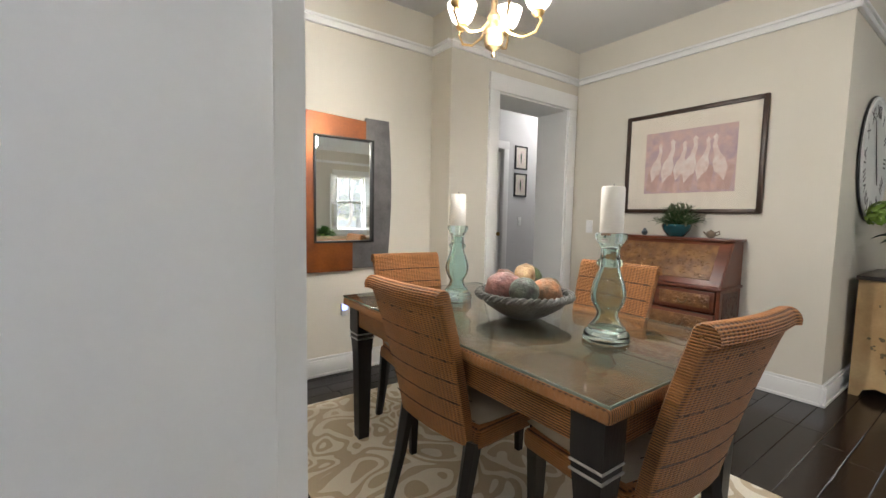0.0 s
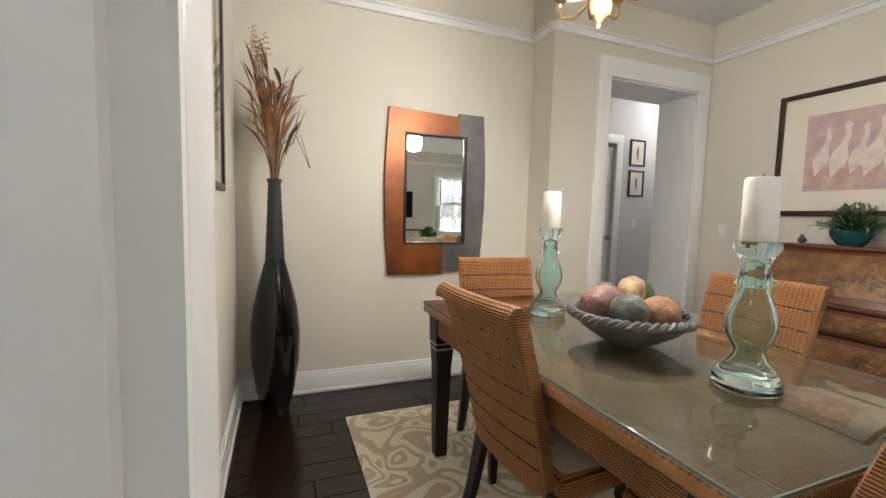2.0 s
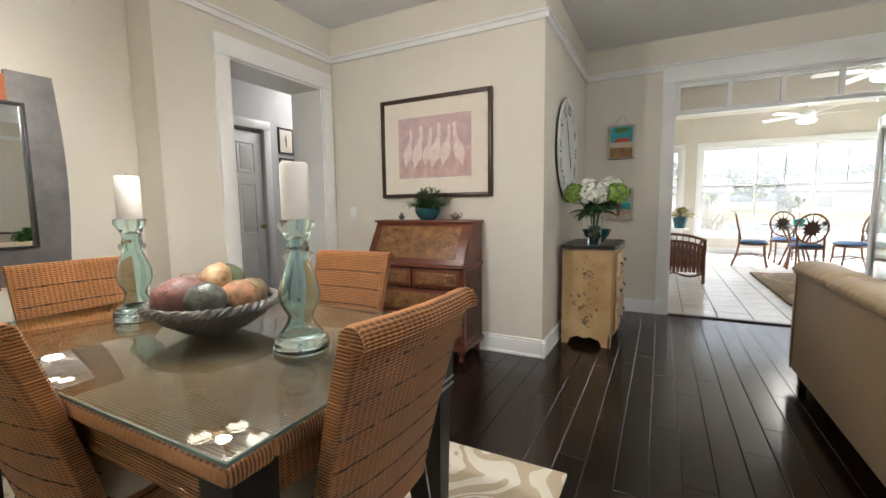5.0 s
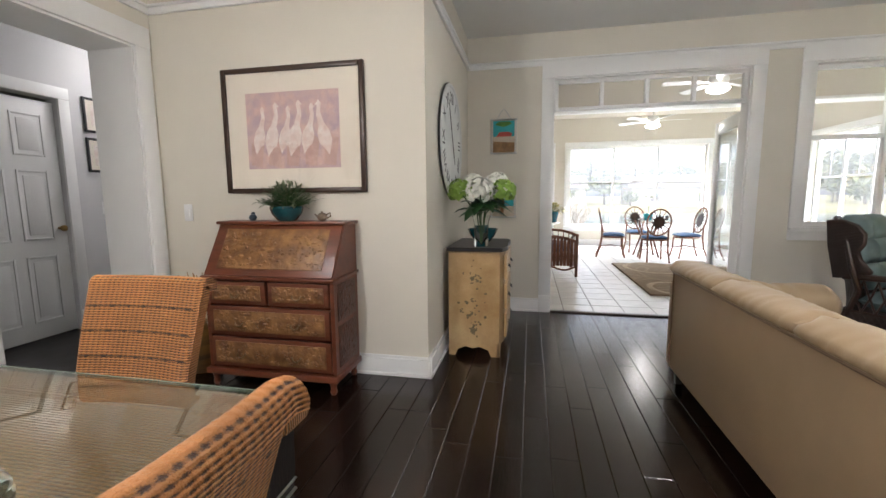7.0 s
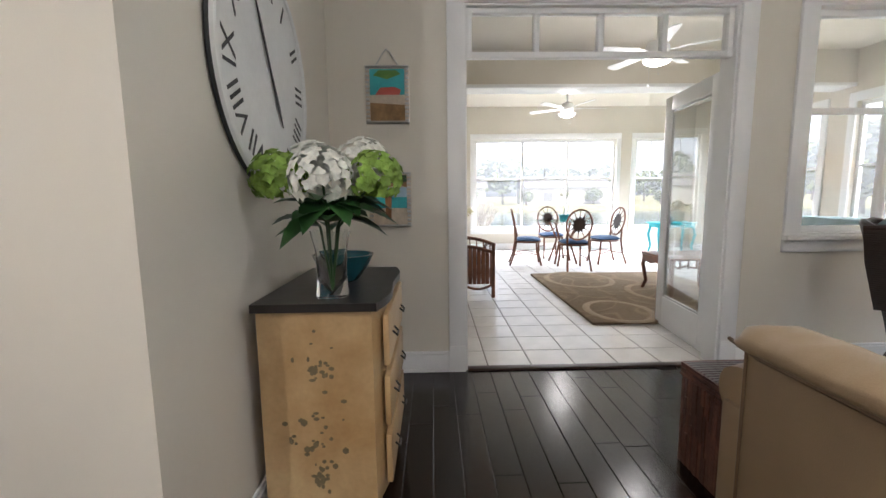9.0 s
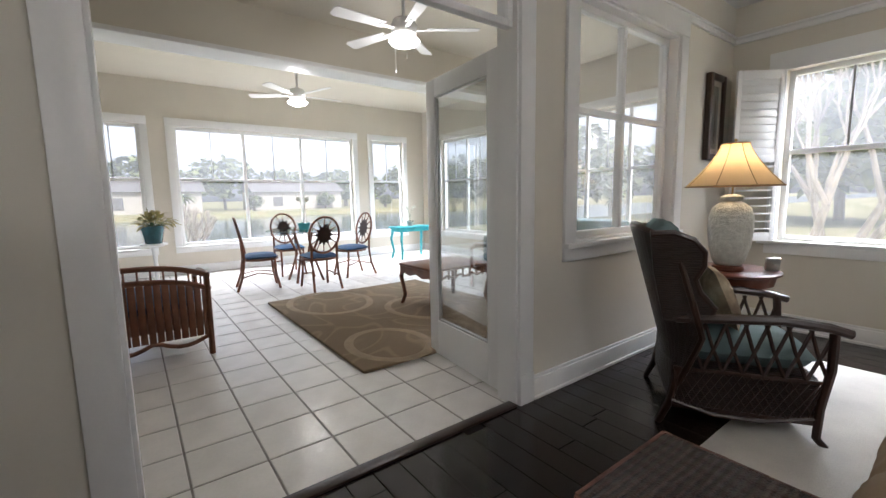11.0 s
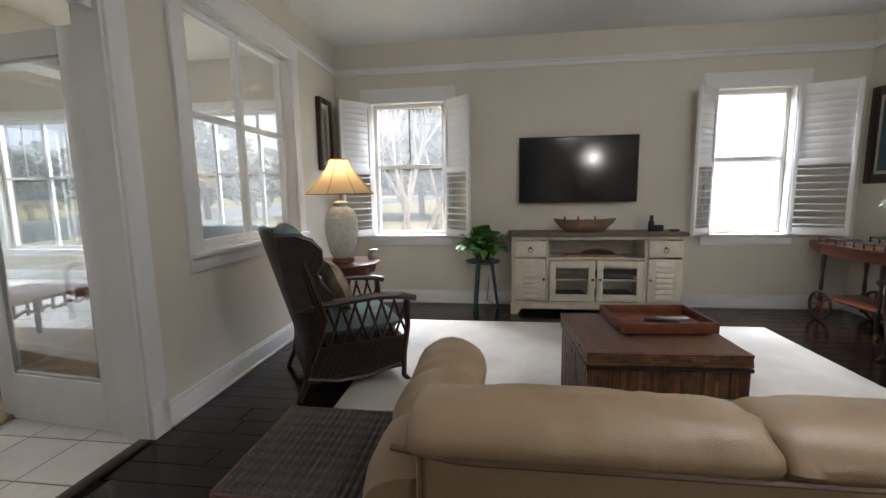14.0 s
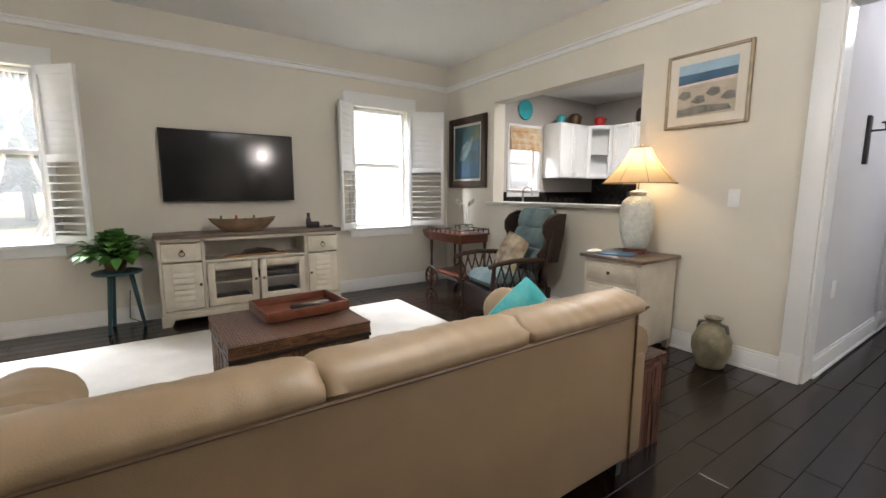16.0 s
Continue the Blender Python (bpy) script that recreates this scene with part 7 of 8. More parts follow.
bmesh.ops.recalc_face_normals(bm, faces=bm.faces)
part("top", bm, M_BLACKW, cab, "dark polished top", 30)
bm = B()
prism(bm, [(0, 0), (0.06, 0), (0.08, 0.05), (0.15, 0.075), (0.20, 0.06), (0.25, 0.075), (0.31, 0.05), (0.33, 0), (0.38, 0), (0.38, 0.105), (0, 0.105)], 0.02, pose(0.0, 0.0, 0, 0, 0, 90) @ pose(0, -0.02, 0))
prism(bm, [(0, 0), (0.07, 0), (0.10, 0.06), (0.34, 0.075), (0.58, 0.06), (0.61, 0), (0.68, 0), (0.68, 0.105), (0, 0.105)], 0.02, pose(0, -0.005, 0))
part("scalloped_base", bm, M_PALEY, cab, "", 20)
bm = B()
rn = random.Random(8)
for cz, s in ((0.60, 1.0), (0.38, 1.5), (0.22, 0.7)):
    for k in range(26):
        y, z = 0.19 + rn.gauss(0, 0.035) * s, cz + rn.gauss(0, 0.035) * s
        y = min(0.33, max(0.05, y))
        ico(bm, (-0.0005, y, z), rn.uniform(0.005, 0.011), 1, (0.12, rn.uniform(0.6, 1.4), rn.uniform(0.6, 1.4)))
tagged(part("painted_flowers", bm, mat("faded olive flower paint", (0.17, 0.13, 0.065), 0.5, vary=0.2), cab, "faded painted flowers", 60), kind="stuff")
for z in (0.24, 0.46, 0.68):
    bm = B()
    box(bm, 0.05, 0.63, -0.052, -0.03, z - 0.095, z + 0.09, 0.006)
    d = part("drawer", bm, M_PALEY, cab)
    for x in (0.18, 0.50):
        bm = B()
        tube(bm, [(x - 0.03, -0.054, z), (x - 0.025, -0.07, z - 0.018), (x + 0.025, -0.07, z - 0.018), (x + 0.03, -0.054, z)], 0.004, 6)
        part("handle", bm, M_BLACKF, d)

vsn = thing("hydrangea_bouquet", pose(4.22, 0.62, 0.829) @ Matrix.Scale(1.2, 4), "white and lime hydrangeas in a clear glass vase", "flowers")
bm = B()
lathe(bm, [(0.045, 0), (0.048, 0.004), (0.042, 0.06), (0.046, 0.14), (0.058, 0.19), (0.054, 0.19), (0.042, 0.14), (0.038, 0.06), (0.0, 0.012)], 24)
part("glass_vase", bm, M_CLEAR, vsn, "cut clear glass vase", 60).visible_shadow = False
st, lf = B(), B()
rn = random.Random(5)
heads = [((-0.06, 0.0, 0.335), 0.088, M_PETAL), ((0.06, -0.09, 0.375), 0.08, M_PETAL), ((-0.02, 0.13, 0.34), 0.075, M_LIME), ((-0.03, -0.135, 0.335), 0.075, M_LIME), ((0.07, 0.06, 0.375), 0.075, M_PETAL)]
for (x, y, z), r, mt in heads:
    tube(st, [(0.01 * x, 0.01 * y, 0.02), (x * 0.2, y * 0.2, 0.2), (x, y, z)], 0.004, 5)
    bm = B()
    for k in range(170):
        a, b = rn.uniform(0, 6.28), rn.uniform(-0.6, 1)
        d = Vector((math.cos(a) * math.sqrt(1 - b * b), math.sin(a) * math.sqrt(1 - b * b), b))
        c = Vector((x, y, z)) + d * r * rn.uniform(0.86, 1.02)
        for q in range(4):
            t = d.cross(Vector((0.3, 0.2, 1))).normalized()
            t = Matrix.Rotation(q * 1.57 + k, 3, d) @ t
            leaf(bm, c, t + d * 0.25, 0.017, 0.014, 0.05, d)
    part("flower_head", bm, mt, vsn, "round hydrangea head", 60)
for k in range(20):
    a = rn.uniform(0, 6.28)
    leaf(lf, (0.03 * math.cos(a), 0.03 * math.sin(a), rn.uniform(0.2, 0.28)), (math.cos(a), math.sin(a), rn.uniform(-0.2, 0.7)), rn.uniform(0.12, 0.19), 0.085, 0.4)
part("stems", st, M_LEAFD, vsn)
part("leaves", lf, M_LEAFD, vsn)
bm = B()
lathe(bm, [(0.05, 0), (0.06, 0.006), (0.10, 0.06), (0.125, 0.11), (0.118, 0.11), (0.09, 0.06), (0, 0.015)], 32)
solo("teal_bowl", bm, M_TEALC, "deep teal ceramic bowl on the painted chest", "bowl", pose(4.50, 0.64, 0.829), smooth=60)

clock = thing("wall_clock", pose(4.48, YC, 1.635), "large round white clock with black roman numerals", "clock")
bm = B()
lathe(bm, [(0.0, 0.006), (0.415, 0.006), (0.415, 0.022), (0.0, 0.022)], 64, m=pose(0, 0, 0, 90, 0, 0))
part("dial", bm, M_FACE, clock, "white enamel dial", 30)
bm = B()
tube(bm, [(0.425 * math.cos(k * math.pi / 36), -0.02, 0.425 * math.sin(k * math.pi / 36)) for k in range(72)], 0.014, 8, closed=True)
part("rim", bm, M_FACE, clock, "white enamel rim")
# dark ring stands in for the shadow round the white rim
bm = B()
tube(bm, [(0.436 * math.cos(k * math.pi / 36), -0.012, 0.436 * math.sin(k * math.pi / 36)) for k in range(72)], 0.009, 8, closed=True)
part("dark_edge", bm, M_BLACKF, clock, "thin dark ring drawn as shadow round the rim")
NUM = {1: "I", 2: "II", 3: "III", 4: "IIII", 5: "V", 6: "VI", 7: "VII", 8: "VIII", 9: "IX", 10: "X", 11: "XI", 12: "XII"}
for hour, txt in NUM.items():
    cu = bpy.data.curves.new("numeral", "FONT")
    cu.body, cu.size, cu.align_x, cu.align_y, cu.extrude = txt, 0.125, "CENTER", "CENTER", 0.0006
    cu.materials.append(M_INK)
    tmpo = bpy.data.objects.new("numeral", cu)
    scene.collection.objects.link(tmpo)
    bpy.context.view_layer.update()
    me = bpy.data.meshes.new_from_object(tmpo.evaluated_get(bpy.context.evaluated_depsgraph_get()))
    bpy.data.objects.remove(tmpo)
    num = new("numeral", me)
    num.parent = clock
    a = radians(-30 * hour)
    num.matrix_basis = Matrix.Rotation(a * -1, 4, "Y") @ pose(0, -0.0235, 0.33, 90, 0, 0)
for ang, ln, wd, back in ((-152, 0.20, 0.012, 0.05), (-30 * 11 - 4, 0.30, 0.009, 0.07)):
    bm = B()
    prism(bm, [(-wd / 2, -back), (wd / 2, -back), (wd, ln * 0.6), (0, ln), (-wd, ln * 0.6)], 0.003, Matrix.Rotation(radians(-ang), 4, "Y") @ pose(0, -0.031, 0))
    part("pointer", bm, M_INK, clock, "slim black pointer", 0)


def sign(m, seed, colours, label):
    root = thing("painted_sign", m, label, "sign", "beach signs")
    w, h = 0.27, 0.345
    bm = B()
    box(bm, -w / 2, w / 2, -0.014, -0.002, -h / 2, h / 2, 0.003)
    part("board", bm, M_SAND, root)
    bm = B()
    for k in range(13):
        z = -h / 2 + 0.02 + k * (h - 0.04) / 12
        for s in (-1, 1):
            box(bm, s * (w / 2 - 0.014) - 0.012, s * (w / 2 - 0.014) + 0.012, -0.022, -0.013, z - 0.008, z + 0.007, 0.002)
    for s in (-1, 1):
        tube(bm, [(-w / 2, -0.016, s * (h / 2 - 0.006)), (w / 2, -0.016, s * (h / 2 - 0.006))], 0.008, 6)
    part("twig_border", bm, M_STEEL, root, "corrugated grey border")
    for k, (material, o) in enumerate(colours):
        bm = B()
        prism(bm, [(x * (w / 2 - 0.028), z * (h / 2 - 0.018)) for x, z in o], 0.0008, pose(0, -0.0155 - 0.0006 * k, 0))
        part("painting", bm, material, root, smooth=0)
    bm = B()
    tube(bm, [(-0.07, -0.008, h / 2), (-0.02, -0.01, h / 2 + 0.08), (0, -0.01, h / 2 + 0.10), (0.02, -0.01, h / 2 + 0.08), (0.07, -0.008, h / 2)], 0.004, 5)
    part("hanger", bm, M_STEEL, root, "rope hanger")
    return root


sign(pose(XE, 0.54, 1.80, 0, 0, -90), 1, [(M_TURQ, [(-1, 0), (1, 0), (1, 1), (-1, 1)]), (M_LEAF, [(-0.8, 0.75), (0, 0.6), (0.8, 0.8), (0.5, 0.95), (-0.5, 0.95)]), (M_CORAL, [(-0.7, 0.0), (0.7, 0.0), (0.8, 0.2), (0.4, 0.3), (-0.4, 0.28)]), (M_DRY, [(-1, -1), (1, -1), (1, -0.4), (-1, -0.3)])],
     "small painted beach sign with a coral boat on a rope hanger")
sign(pose(XE, 0.54, 1.155, 0, 0, -90), 2, [(M_SKYP, [(-1, 0.1), (1, 0.1), (1, 0.5), (-1, 0.5)]), (M_TURQ, [(-1, -0.35), (1, -0.35), (1, 0.1), (-1, 0.1)]), (M_LEAFD, [(-1, 0.7), (1, 0.55), (1, 1), (-1, 1)]), (M_DRY, [(-1, 0.42), (0.6, 0.6), (1, 0.5), (1, 0.72), (-1, 0.62)]), (M_DRYR, [(-0.25, -0.8), (0.05, -0.8), (0.1, 0.1), (-0.1, 0.35), (-0.3, 0.1)])],
     "small painted surfboard beach sign on a rope hanger")


# ---- sunroom furniture ----
fan1 = ceiling_fan(pose(7.16, -2.02, 2.52), SC + 0.1 - 2.52, "white five-blade ceiling fan with lit bowl in the sunroom", 20)
copy_thing(fan1, pose(9.93, -1.99, 2.52, 0, 0, 35))
for i, x in enumerate((7.16, 9.93)):
    lamp("sunroom_fan_light_" + str(i + 1), "POINT", (x, -2.0, 2.38), 6, (1.0, 0.95, 0.88), 0.12)

bm = B()
box(bm, -1.22, 1.22, -1.0, 1.0, 0, 0.03, 0.012)
srug = solo("shag_rug", bm, M_RUGS, "brown shag rug with pale loops on the tiles", "rug", pose(7.63, -2.16, 0.001))
bm = B()
for cx, cy, r in ((-0.1, -0.25, 0.36), (0.75, 0.45, 0.42), (-0.85, 0.6, 0.3)):
    tube(bm, [(cx + r * 1.25 * math.cos(k * math.pi / 20), cy + r * math.sin(k * math.pi / 20), 0.028) for k in range(40)], 0.045, 6, closed=True)
for v in bm.verts:
    v.co.z = 0.028 + (v.co.z - 0.028) * 0.14
part("pale_loop", bm, mat("pale tan pile", (0.31, 0.235, 0.145), 0.95, vary=0.15, bump=0.5), srug, "pale tan looped pile")


def sun_chair(m):
    """Faces +y: an oval back with a carved sun, and a blue seat."""
    root = thing("rattan_chair", m, "rattan dining chair with oval sunburst back, blue seat", "chair", "sunroom dining chairs")
    R = pose(0, -0.20, 0.72, 12, 0, 0)

    def oval(w, h, r):
        b = B()
        tube(b, [tuple(R @ Vector((w * math.cos(k * math.pi / 16), 0, h * math.sin(k * math.pi / 16)))) for k in range(32)], r, 7, closed=True)
        return b
    part("back_frame", oval(0.20, 0.24, 0.015), M_CHERRY, root)
    bm = B()
    prism(bm, [((0.085 if k % 2 else 0.13) * math.cos(k * math.pi / 12), (0.10 if k % 2 else 0.155) * math.sin(k * math.pi / 12)) for k in range(24)], 0.015, R)
    sunp = part("sun_carving", bm, M_DKPOLE, root, "carved wooden sun", 20)
    bm = B()
    for k in range(12):
        a = k * math.pi / 6
        tube(bm, [tuple(R @ Vector((0.11 * math.cos(a), 0.006, 0.13 * math.sin(a)))), tuple(R @ Vector((0.198 * math.cos(a), 0, 0.238 * math.sin(a))))], 0.007, 5)
    part("rays", bm, M_CHERRY, sunp)
    bm = B()
    tube(bm, [(0.22 * math.cos(k * math.pi / 16), 0.04 + 0.21 * math.sin(k * math.pi / 16), 0.40) for k in range(32)], 0.018, 7, closed=True)
    part("seat_frame", bm, M_CHERRY, root)
    bm = B()
    pillow(bm, 0.42, 0.42, 0.09, pose(0, 0.04, 0.435), 10, 3)
    part("seat", bm, M_BLUEC, root, "blue seat cushion", 70)
    for x in (-0.17, 0.17):
        bm = B()
        tube(bm, [tuple(R @ Vector((x, 0, -0.10))), (x, -0.17, 0.40), (x, -0.20, 0.2), (x * 1.1, -0.27, 0)], 0.016, 7)
        part("leg", bm, M_CHERRY, root)
        bm = B()
        tube(bm, [(x, 0.20, 0.40), (x, 0.21, 0.2), (x * 1.1, 0.25, 0)], 0.016, 7)
        part("leg", bm, M_CHERRY, root)
        bm = B()
        tube(bm, [(x, -0.20, 0.18), (x * 0.7, 0.0, 0.22), (x, 0.21, 0.18)], 0.010, 6)
        part("stretcher", bm, M_CHERRY, root)
    return root


sc = sun_chair(pose(9.36, -1.98, 0.0, 0, 0, -90))
copy_thing(sc, pose(9.92, -1.32, 0.0, 0, 0, 172))
copy_thing(sc, pose(9.95, -2.74, 0.0, 0, 0, 8))
copy_thing(sc, pose(10.75, -1.98, 0.0, 0, 0, 90))
gt = thing("glass_table", pose(10.02, -2.0, 0), "round glass table on a rattan base", "table")
bm = B()
lathe(bm, [(0.0, 0.735), (0.52, 0.735), (0.525, 0.741), (0.52, 0.747), (0.0, 0.747)], 48)
part("glass_top", bm, M_TOPGL, gt).visible_shadow = False
for k in range(4):
    a = k * math.pi / 2 + 0.78
    bm = B()
    tube(bm, [(0.28 * math.cos(a), 0.28 * math.sin(a), 0.735), (0.12 * math.cos(a), 0.12 * math.sin(a), 0.4), (0.27 * math.cos(a), 0.27 * math.sin(a), 0)], 0.018, 7)
    part("leg", bm, M_CHERRY, gt)
orchid(pose(10.05, -2.02, 0.748), "white orchid in turquoise pot on the glass table", M_TURQ, 0.42, 6, 0.09)
bm = B()
lathe(bm, [(0.03, 0), (0.035, 0.05), (0.012, 0.06), (0.0, 0.07)], 12)
solo("condiment_pot", bm, M_INK, "small dark shaker on the glass table", "shaker", pose(10.1, -2.38, 0.748))

tt = thing("turquoise_table", pose(10.95, -4.45, 0), "turquoise painted console table with curved legs", "table")
bm = B()
box(bm, -0.22, 0.22, -0.40, 0.40, 0.60, 0.625, 0.006)
box(bm, -0.19, 0.19, -0.36, 0.36, 0.53, 0.60, 0.004)
part("tabletop", bm, M_TURQ, tt)
for x in (-0.17, 0.17):
    for y in (-0.33, 0.33):
        bm = B()
        tube(bm, [(x, y, 0.54), (x * 1.15, y * 1.08, 0.38), (x * 0.95, y * 0.97, 0.15), (x * 1.15, y * 1.06, 0)], 0.028, 8, 0.018)
        part("leg", bm, M_TURQ, tt)
orchid(pose(10.95, -4.42, 0.626), "white orchid in pale pot on the turquoise table", M_CELAD, 0.36, 9, 0.07)

ct = thing("bamboo_coffee_table", pose(7.5, -2.67, 0.03), "carved cherry bamboo coffee table on the rug", "table")
bm = B()
box(bm, -0.33, 0.33, -0.38, 0.38, 0.42, 0.45, 0.01)
part("tabletop", bm, M_CHERRY, ct)
bm = B()
for k in range(9):
    for x in (-0.31, 0.31):
        tube(bm, [(x, -0.36 + k * 0.08, 0.34 + 0.03 * (k % 2)), (x, -0.28 + k * 0.08 if k < 8 else 0.36, 0.37 - 0.03 * (k % 2))], 0.012, 6)
        tube(bm, [(x, -0.36 + k * 0.09, 0.33), (x, -0.36 + k * 0.09, 0.43)], 0.012, 6)
part("fretwork", bm, M_CHERRY, ct, "bamboo fretwork apron")
for y in (-0.365, 0.365):
    bm = B()
    prism(bm, [(-0.31, 0.42), (0.31, 0.42), (0.31, 0.30), (0.24, 0.35), (0.12, 0.33), (0.0, 0.36), (-0.12, 0.33), (-0.24, 0.35), (-0.31, 0.30)], 0.018, pose(0, y - 0.009, 0))
    part("apron", bm, M_CHERRY, ct, "scalloped carved apron", 20)
for x in (-0.29, 0.29):
    for y in (-0.34, 0.34):
        bm = B()
        tube(bm, [(x, y, 0.42), (x * 1.08, y * 1.06, 0.3), (x * 0.97, y * 0.98, 0.1), (x * 1.08, y * 1.05, 0)], 0.026, 8, 0.02)
        part("leg", bm, M_CHERRY, ct)

wl = thing("wicker_loveseat", pose(8.0, 0.12, 0), "cherry wicker armchair with scalloped skirt", "armchair")
# back runs along y at x = -0.45, seat towards +x
bm = B()
for k in range(22):
    y = -0.52 + k * 0.05
    top = 0.70 - 0.10 * (abs(y) / 0.55) ** 3
    bm = B()
    box(bm, -0.475, -0.455, y - 0.022, y + 0.022, 0.16, top - 0.10, 0.003)
    part("stave", bm, M_CHERRY, wl)
tubes = B()
for dz in (0, -0.10):
    tube(tubes, [(-0.465, -0.56 + k * 0.056, 0.71 + dz - 0.10 * (abs(-0.56 + k * 0.056) / 0.56) ** 3) for k in range(21)], 0.02, 7)
for k in range(14):
    y = -0.5 + k * 0.077
    tube(tubes, [(-0.465, y, 0.60 - 0.10 * (abs(y) / 0.56) ** 3), (-0.465, y, 0.71 - 0.10 * (abs(y) / 0.56) ** 3)], 0.007, 5)
tube(tubes, [(-0.465, -0.54 + k * 0.054, 0.16 - 0.06 * abs(math.sin(k * 0.471))) for k in range(21)], 0.016, 6)
part("back_rails", tubes, M_CHERRY, wl, "arched rattan rails")
for y in (-0.54, 0.54):
    bm = B()
    tube(bm, [(-0.465, y, 0.62), (-0.2, y * 1.04, 0.60), (0.2, y * 1.04, 0.57), (0.36, y, 0.50), (0.36, y, 0.0)], 0.024, 8)
    part("arm", bm, M_CHERRY, wl)
    bm = B()
    tube(bm, [(-0.465, y, 0.64), (-0.465, y, 0.0)], 0.022, 8)
    part("back_leg", bm, M_CHERRY, wl)
bm = B()
box(bm, -0.44, 0.34, -0.51, 0.51, 0.22, 0.34, 0.02)
part("seat_frame", bm, M_CHERRY, wl)
bm = B()
pillow(bm, 0.72, 1.0, 0.15, pose(-0.05, 0, 0.41), 10, 5)
part("seat_cushion", bm, M_BLUEC, wl, "blue seat cushion", 70)

ps = thing("plant_pedestal", pose(10.8, -0.22, 0), "white pedestal stand holding a plant by the window", "stand")
bm = B()
lathe(bm, [(0.14, 0), (0.14, 0.03), (0.03, 0.06), (0.025, 0.40), (0.04, 0.56), (0.16, 0.60), (0.16, 0.62), (0.0, 0.62)], 24)
part("pedestal", bm, M_TRIM, ps)
leafy("croton_plant", pose(10.8, -0.22, 0.621), "yellow variegated plant in deep blue pot", "plant", ([(0.09, 0), (0.10, 0.005), (0.14, 0.22), (0.145, 0.24), (0.13, 0.24), (0.1, 0.2), (0, 0.2)], M_TEALC, 0.22), M_LEAFY, 90, 0.26, 0.15, 41, 0.7, "deep blue glazed pot", 0.4, 0.4)

# seating by the garden windows, seen through the door's pane
ss = thing("sunroom_sofa", pose(7.6, -4.55, 0), "pale blue grey upholstered sofa by the garden windows", "sofa")
bm = B()
box(bm, -0.9, 0.9, -0.40, 0.40, 0.08, 0.42, 0.05)
part("base", bm, M_TEALF, ss)
bm = B()
box(bm, -0.9, 0.9, -0.46, -0.24, 0.35, 0.86, 0.07)
part("backrest", bm, M_TEALF, ss)
for s in (-1, 1):
    bm = B()
    box(bm, s * 0.82 - 0.1, s * 0.82 + 0.1, -0.42, 0.42, 0.08, 0.62, 0.06)
    part("arm", bm, M_TEALF, ss)
for x in (-0.36, 0.36):
    bm = B()
    pillow(bm, 0.70, 0.66, 0.18, pose(x, 0.08, 0.48), 10, 5)
    part("seat_cushion", bm, M_TEALF, ss, "", 70)
for x in (-0.8, 0.8):
    for y in (-0.34, 0.34):
        bm = B()
        lathe(bm, [(0.02, 0), (0.028, 0.09)], 10, at=(x, y, 0))
        part("foot", bm, M_BLACKW, ss)


# ---- kitchen beyond the pass-through ----
M_KWALL = mat("taupe kitchen paint", (0.45, 0.42, 0.39), 0.7, vary=0.03, scale=2)
M_SPLASH = mat("dark stone splashback", (0.03, 0.026, 0.024), 0.25, vary=0.3, scale=14)
KX, KY0, KY1, KC = -2.75, -4.41, -0.67, 2.66
wall("wall_kitchen_far", "x", KX - 0.12, KX, KY0, KY1, 0, KC, (), M_KWALL, "taupe painted kitchen wall")
wall("wall_kitchen_south", "y", KY0 - 0.16, KY0, KX - 0.12, 0.17, 0, KC, [(-1.36, -0.80, 1.22, 2.10)], M_KWALL, "taupe painted kitchen wall")
bm = B()
box(bm, KX - 0.12, 0.17, KY0 - 0.16, KY1, KC, KC + 0.1)
solo("ceiling_kitchen", bm, M_CEIL, "flat white kitchen ceiling", "ceiling", kind="structure", smooth=0)
window("window_kitchen", "y", KY0 - 0.09, -1.36, -0.80, 1.22, 2.10, meet=0.45)
casing("casing_window_kitchen", "y", KY0, 1, -1.36, -0.80, 1.22, 2.10, 0.06, 0.08, True)
bm = B()
for k in range(4):
    box(bm, -1.40, -0.76, KY0 + 0.025, KY0 + 0.04 + 0.012 * k, 2.14 - 0.085 * (k + 1), 2.14 - 0.085 * k, 0.006)
solo("roman_blind", bm, mat("printed linen blind", (0.60, 0.53, 0.38), 0.9, other=(0.45, 0.24, 0.10), vary=0.1, scale=9), "folded roman blind with a tan print", "blind", smooth=40)
bm = B()
box(bm, XW - 0.22, XW + 0.06, -3.52, -1.65, 1.045, 1.075, 0.006)
solo("ledge", bm, mat("pale grey stone ledge", (0.50, 0.485, 0.46), 0.3, vary=0.1, scale=20), "pale grey stone ledge of the pass-through", "ledge", kind="structure")
bm = B()
box(bm, KX, 0.16, KY0, KY0 + 0.60, 0.87, 0.91, 0.006)
box(bm, KX, KX + 0.60, KY0 + 0.60, KY1, 0.87, 0.91, 0.006)
solo("countertop", bm, M_SPLASH, "dark stone kitchen countertop", "countertop")
bm = B()
box(bm, KX, 0.16, KY0, KY0 + 0.012, 0.912, 1.18)
box(bm, KX, KX + 0.012, KY0 + 0.012, KY1, 0.912, 1.40)
solo("splashback", bm, M_SPLASH, "dark glossy tile splashback", "splashback", kind="structure", smooth=0)


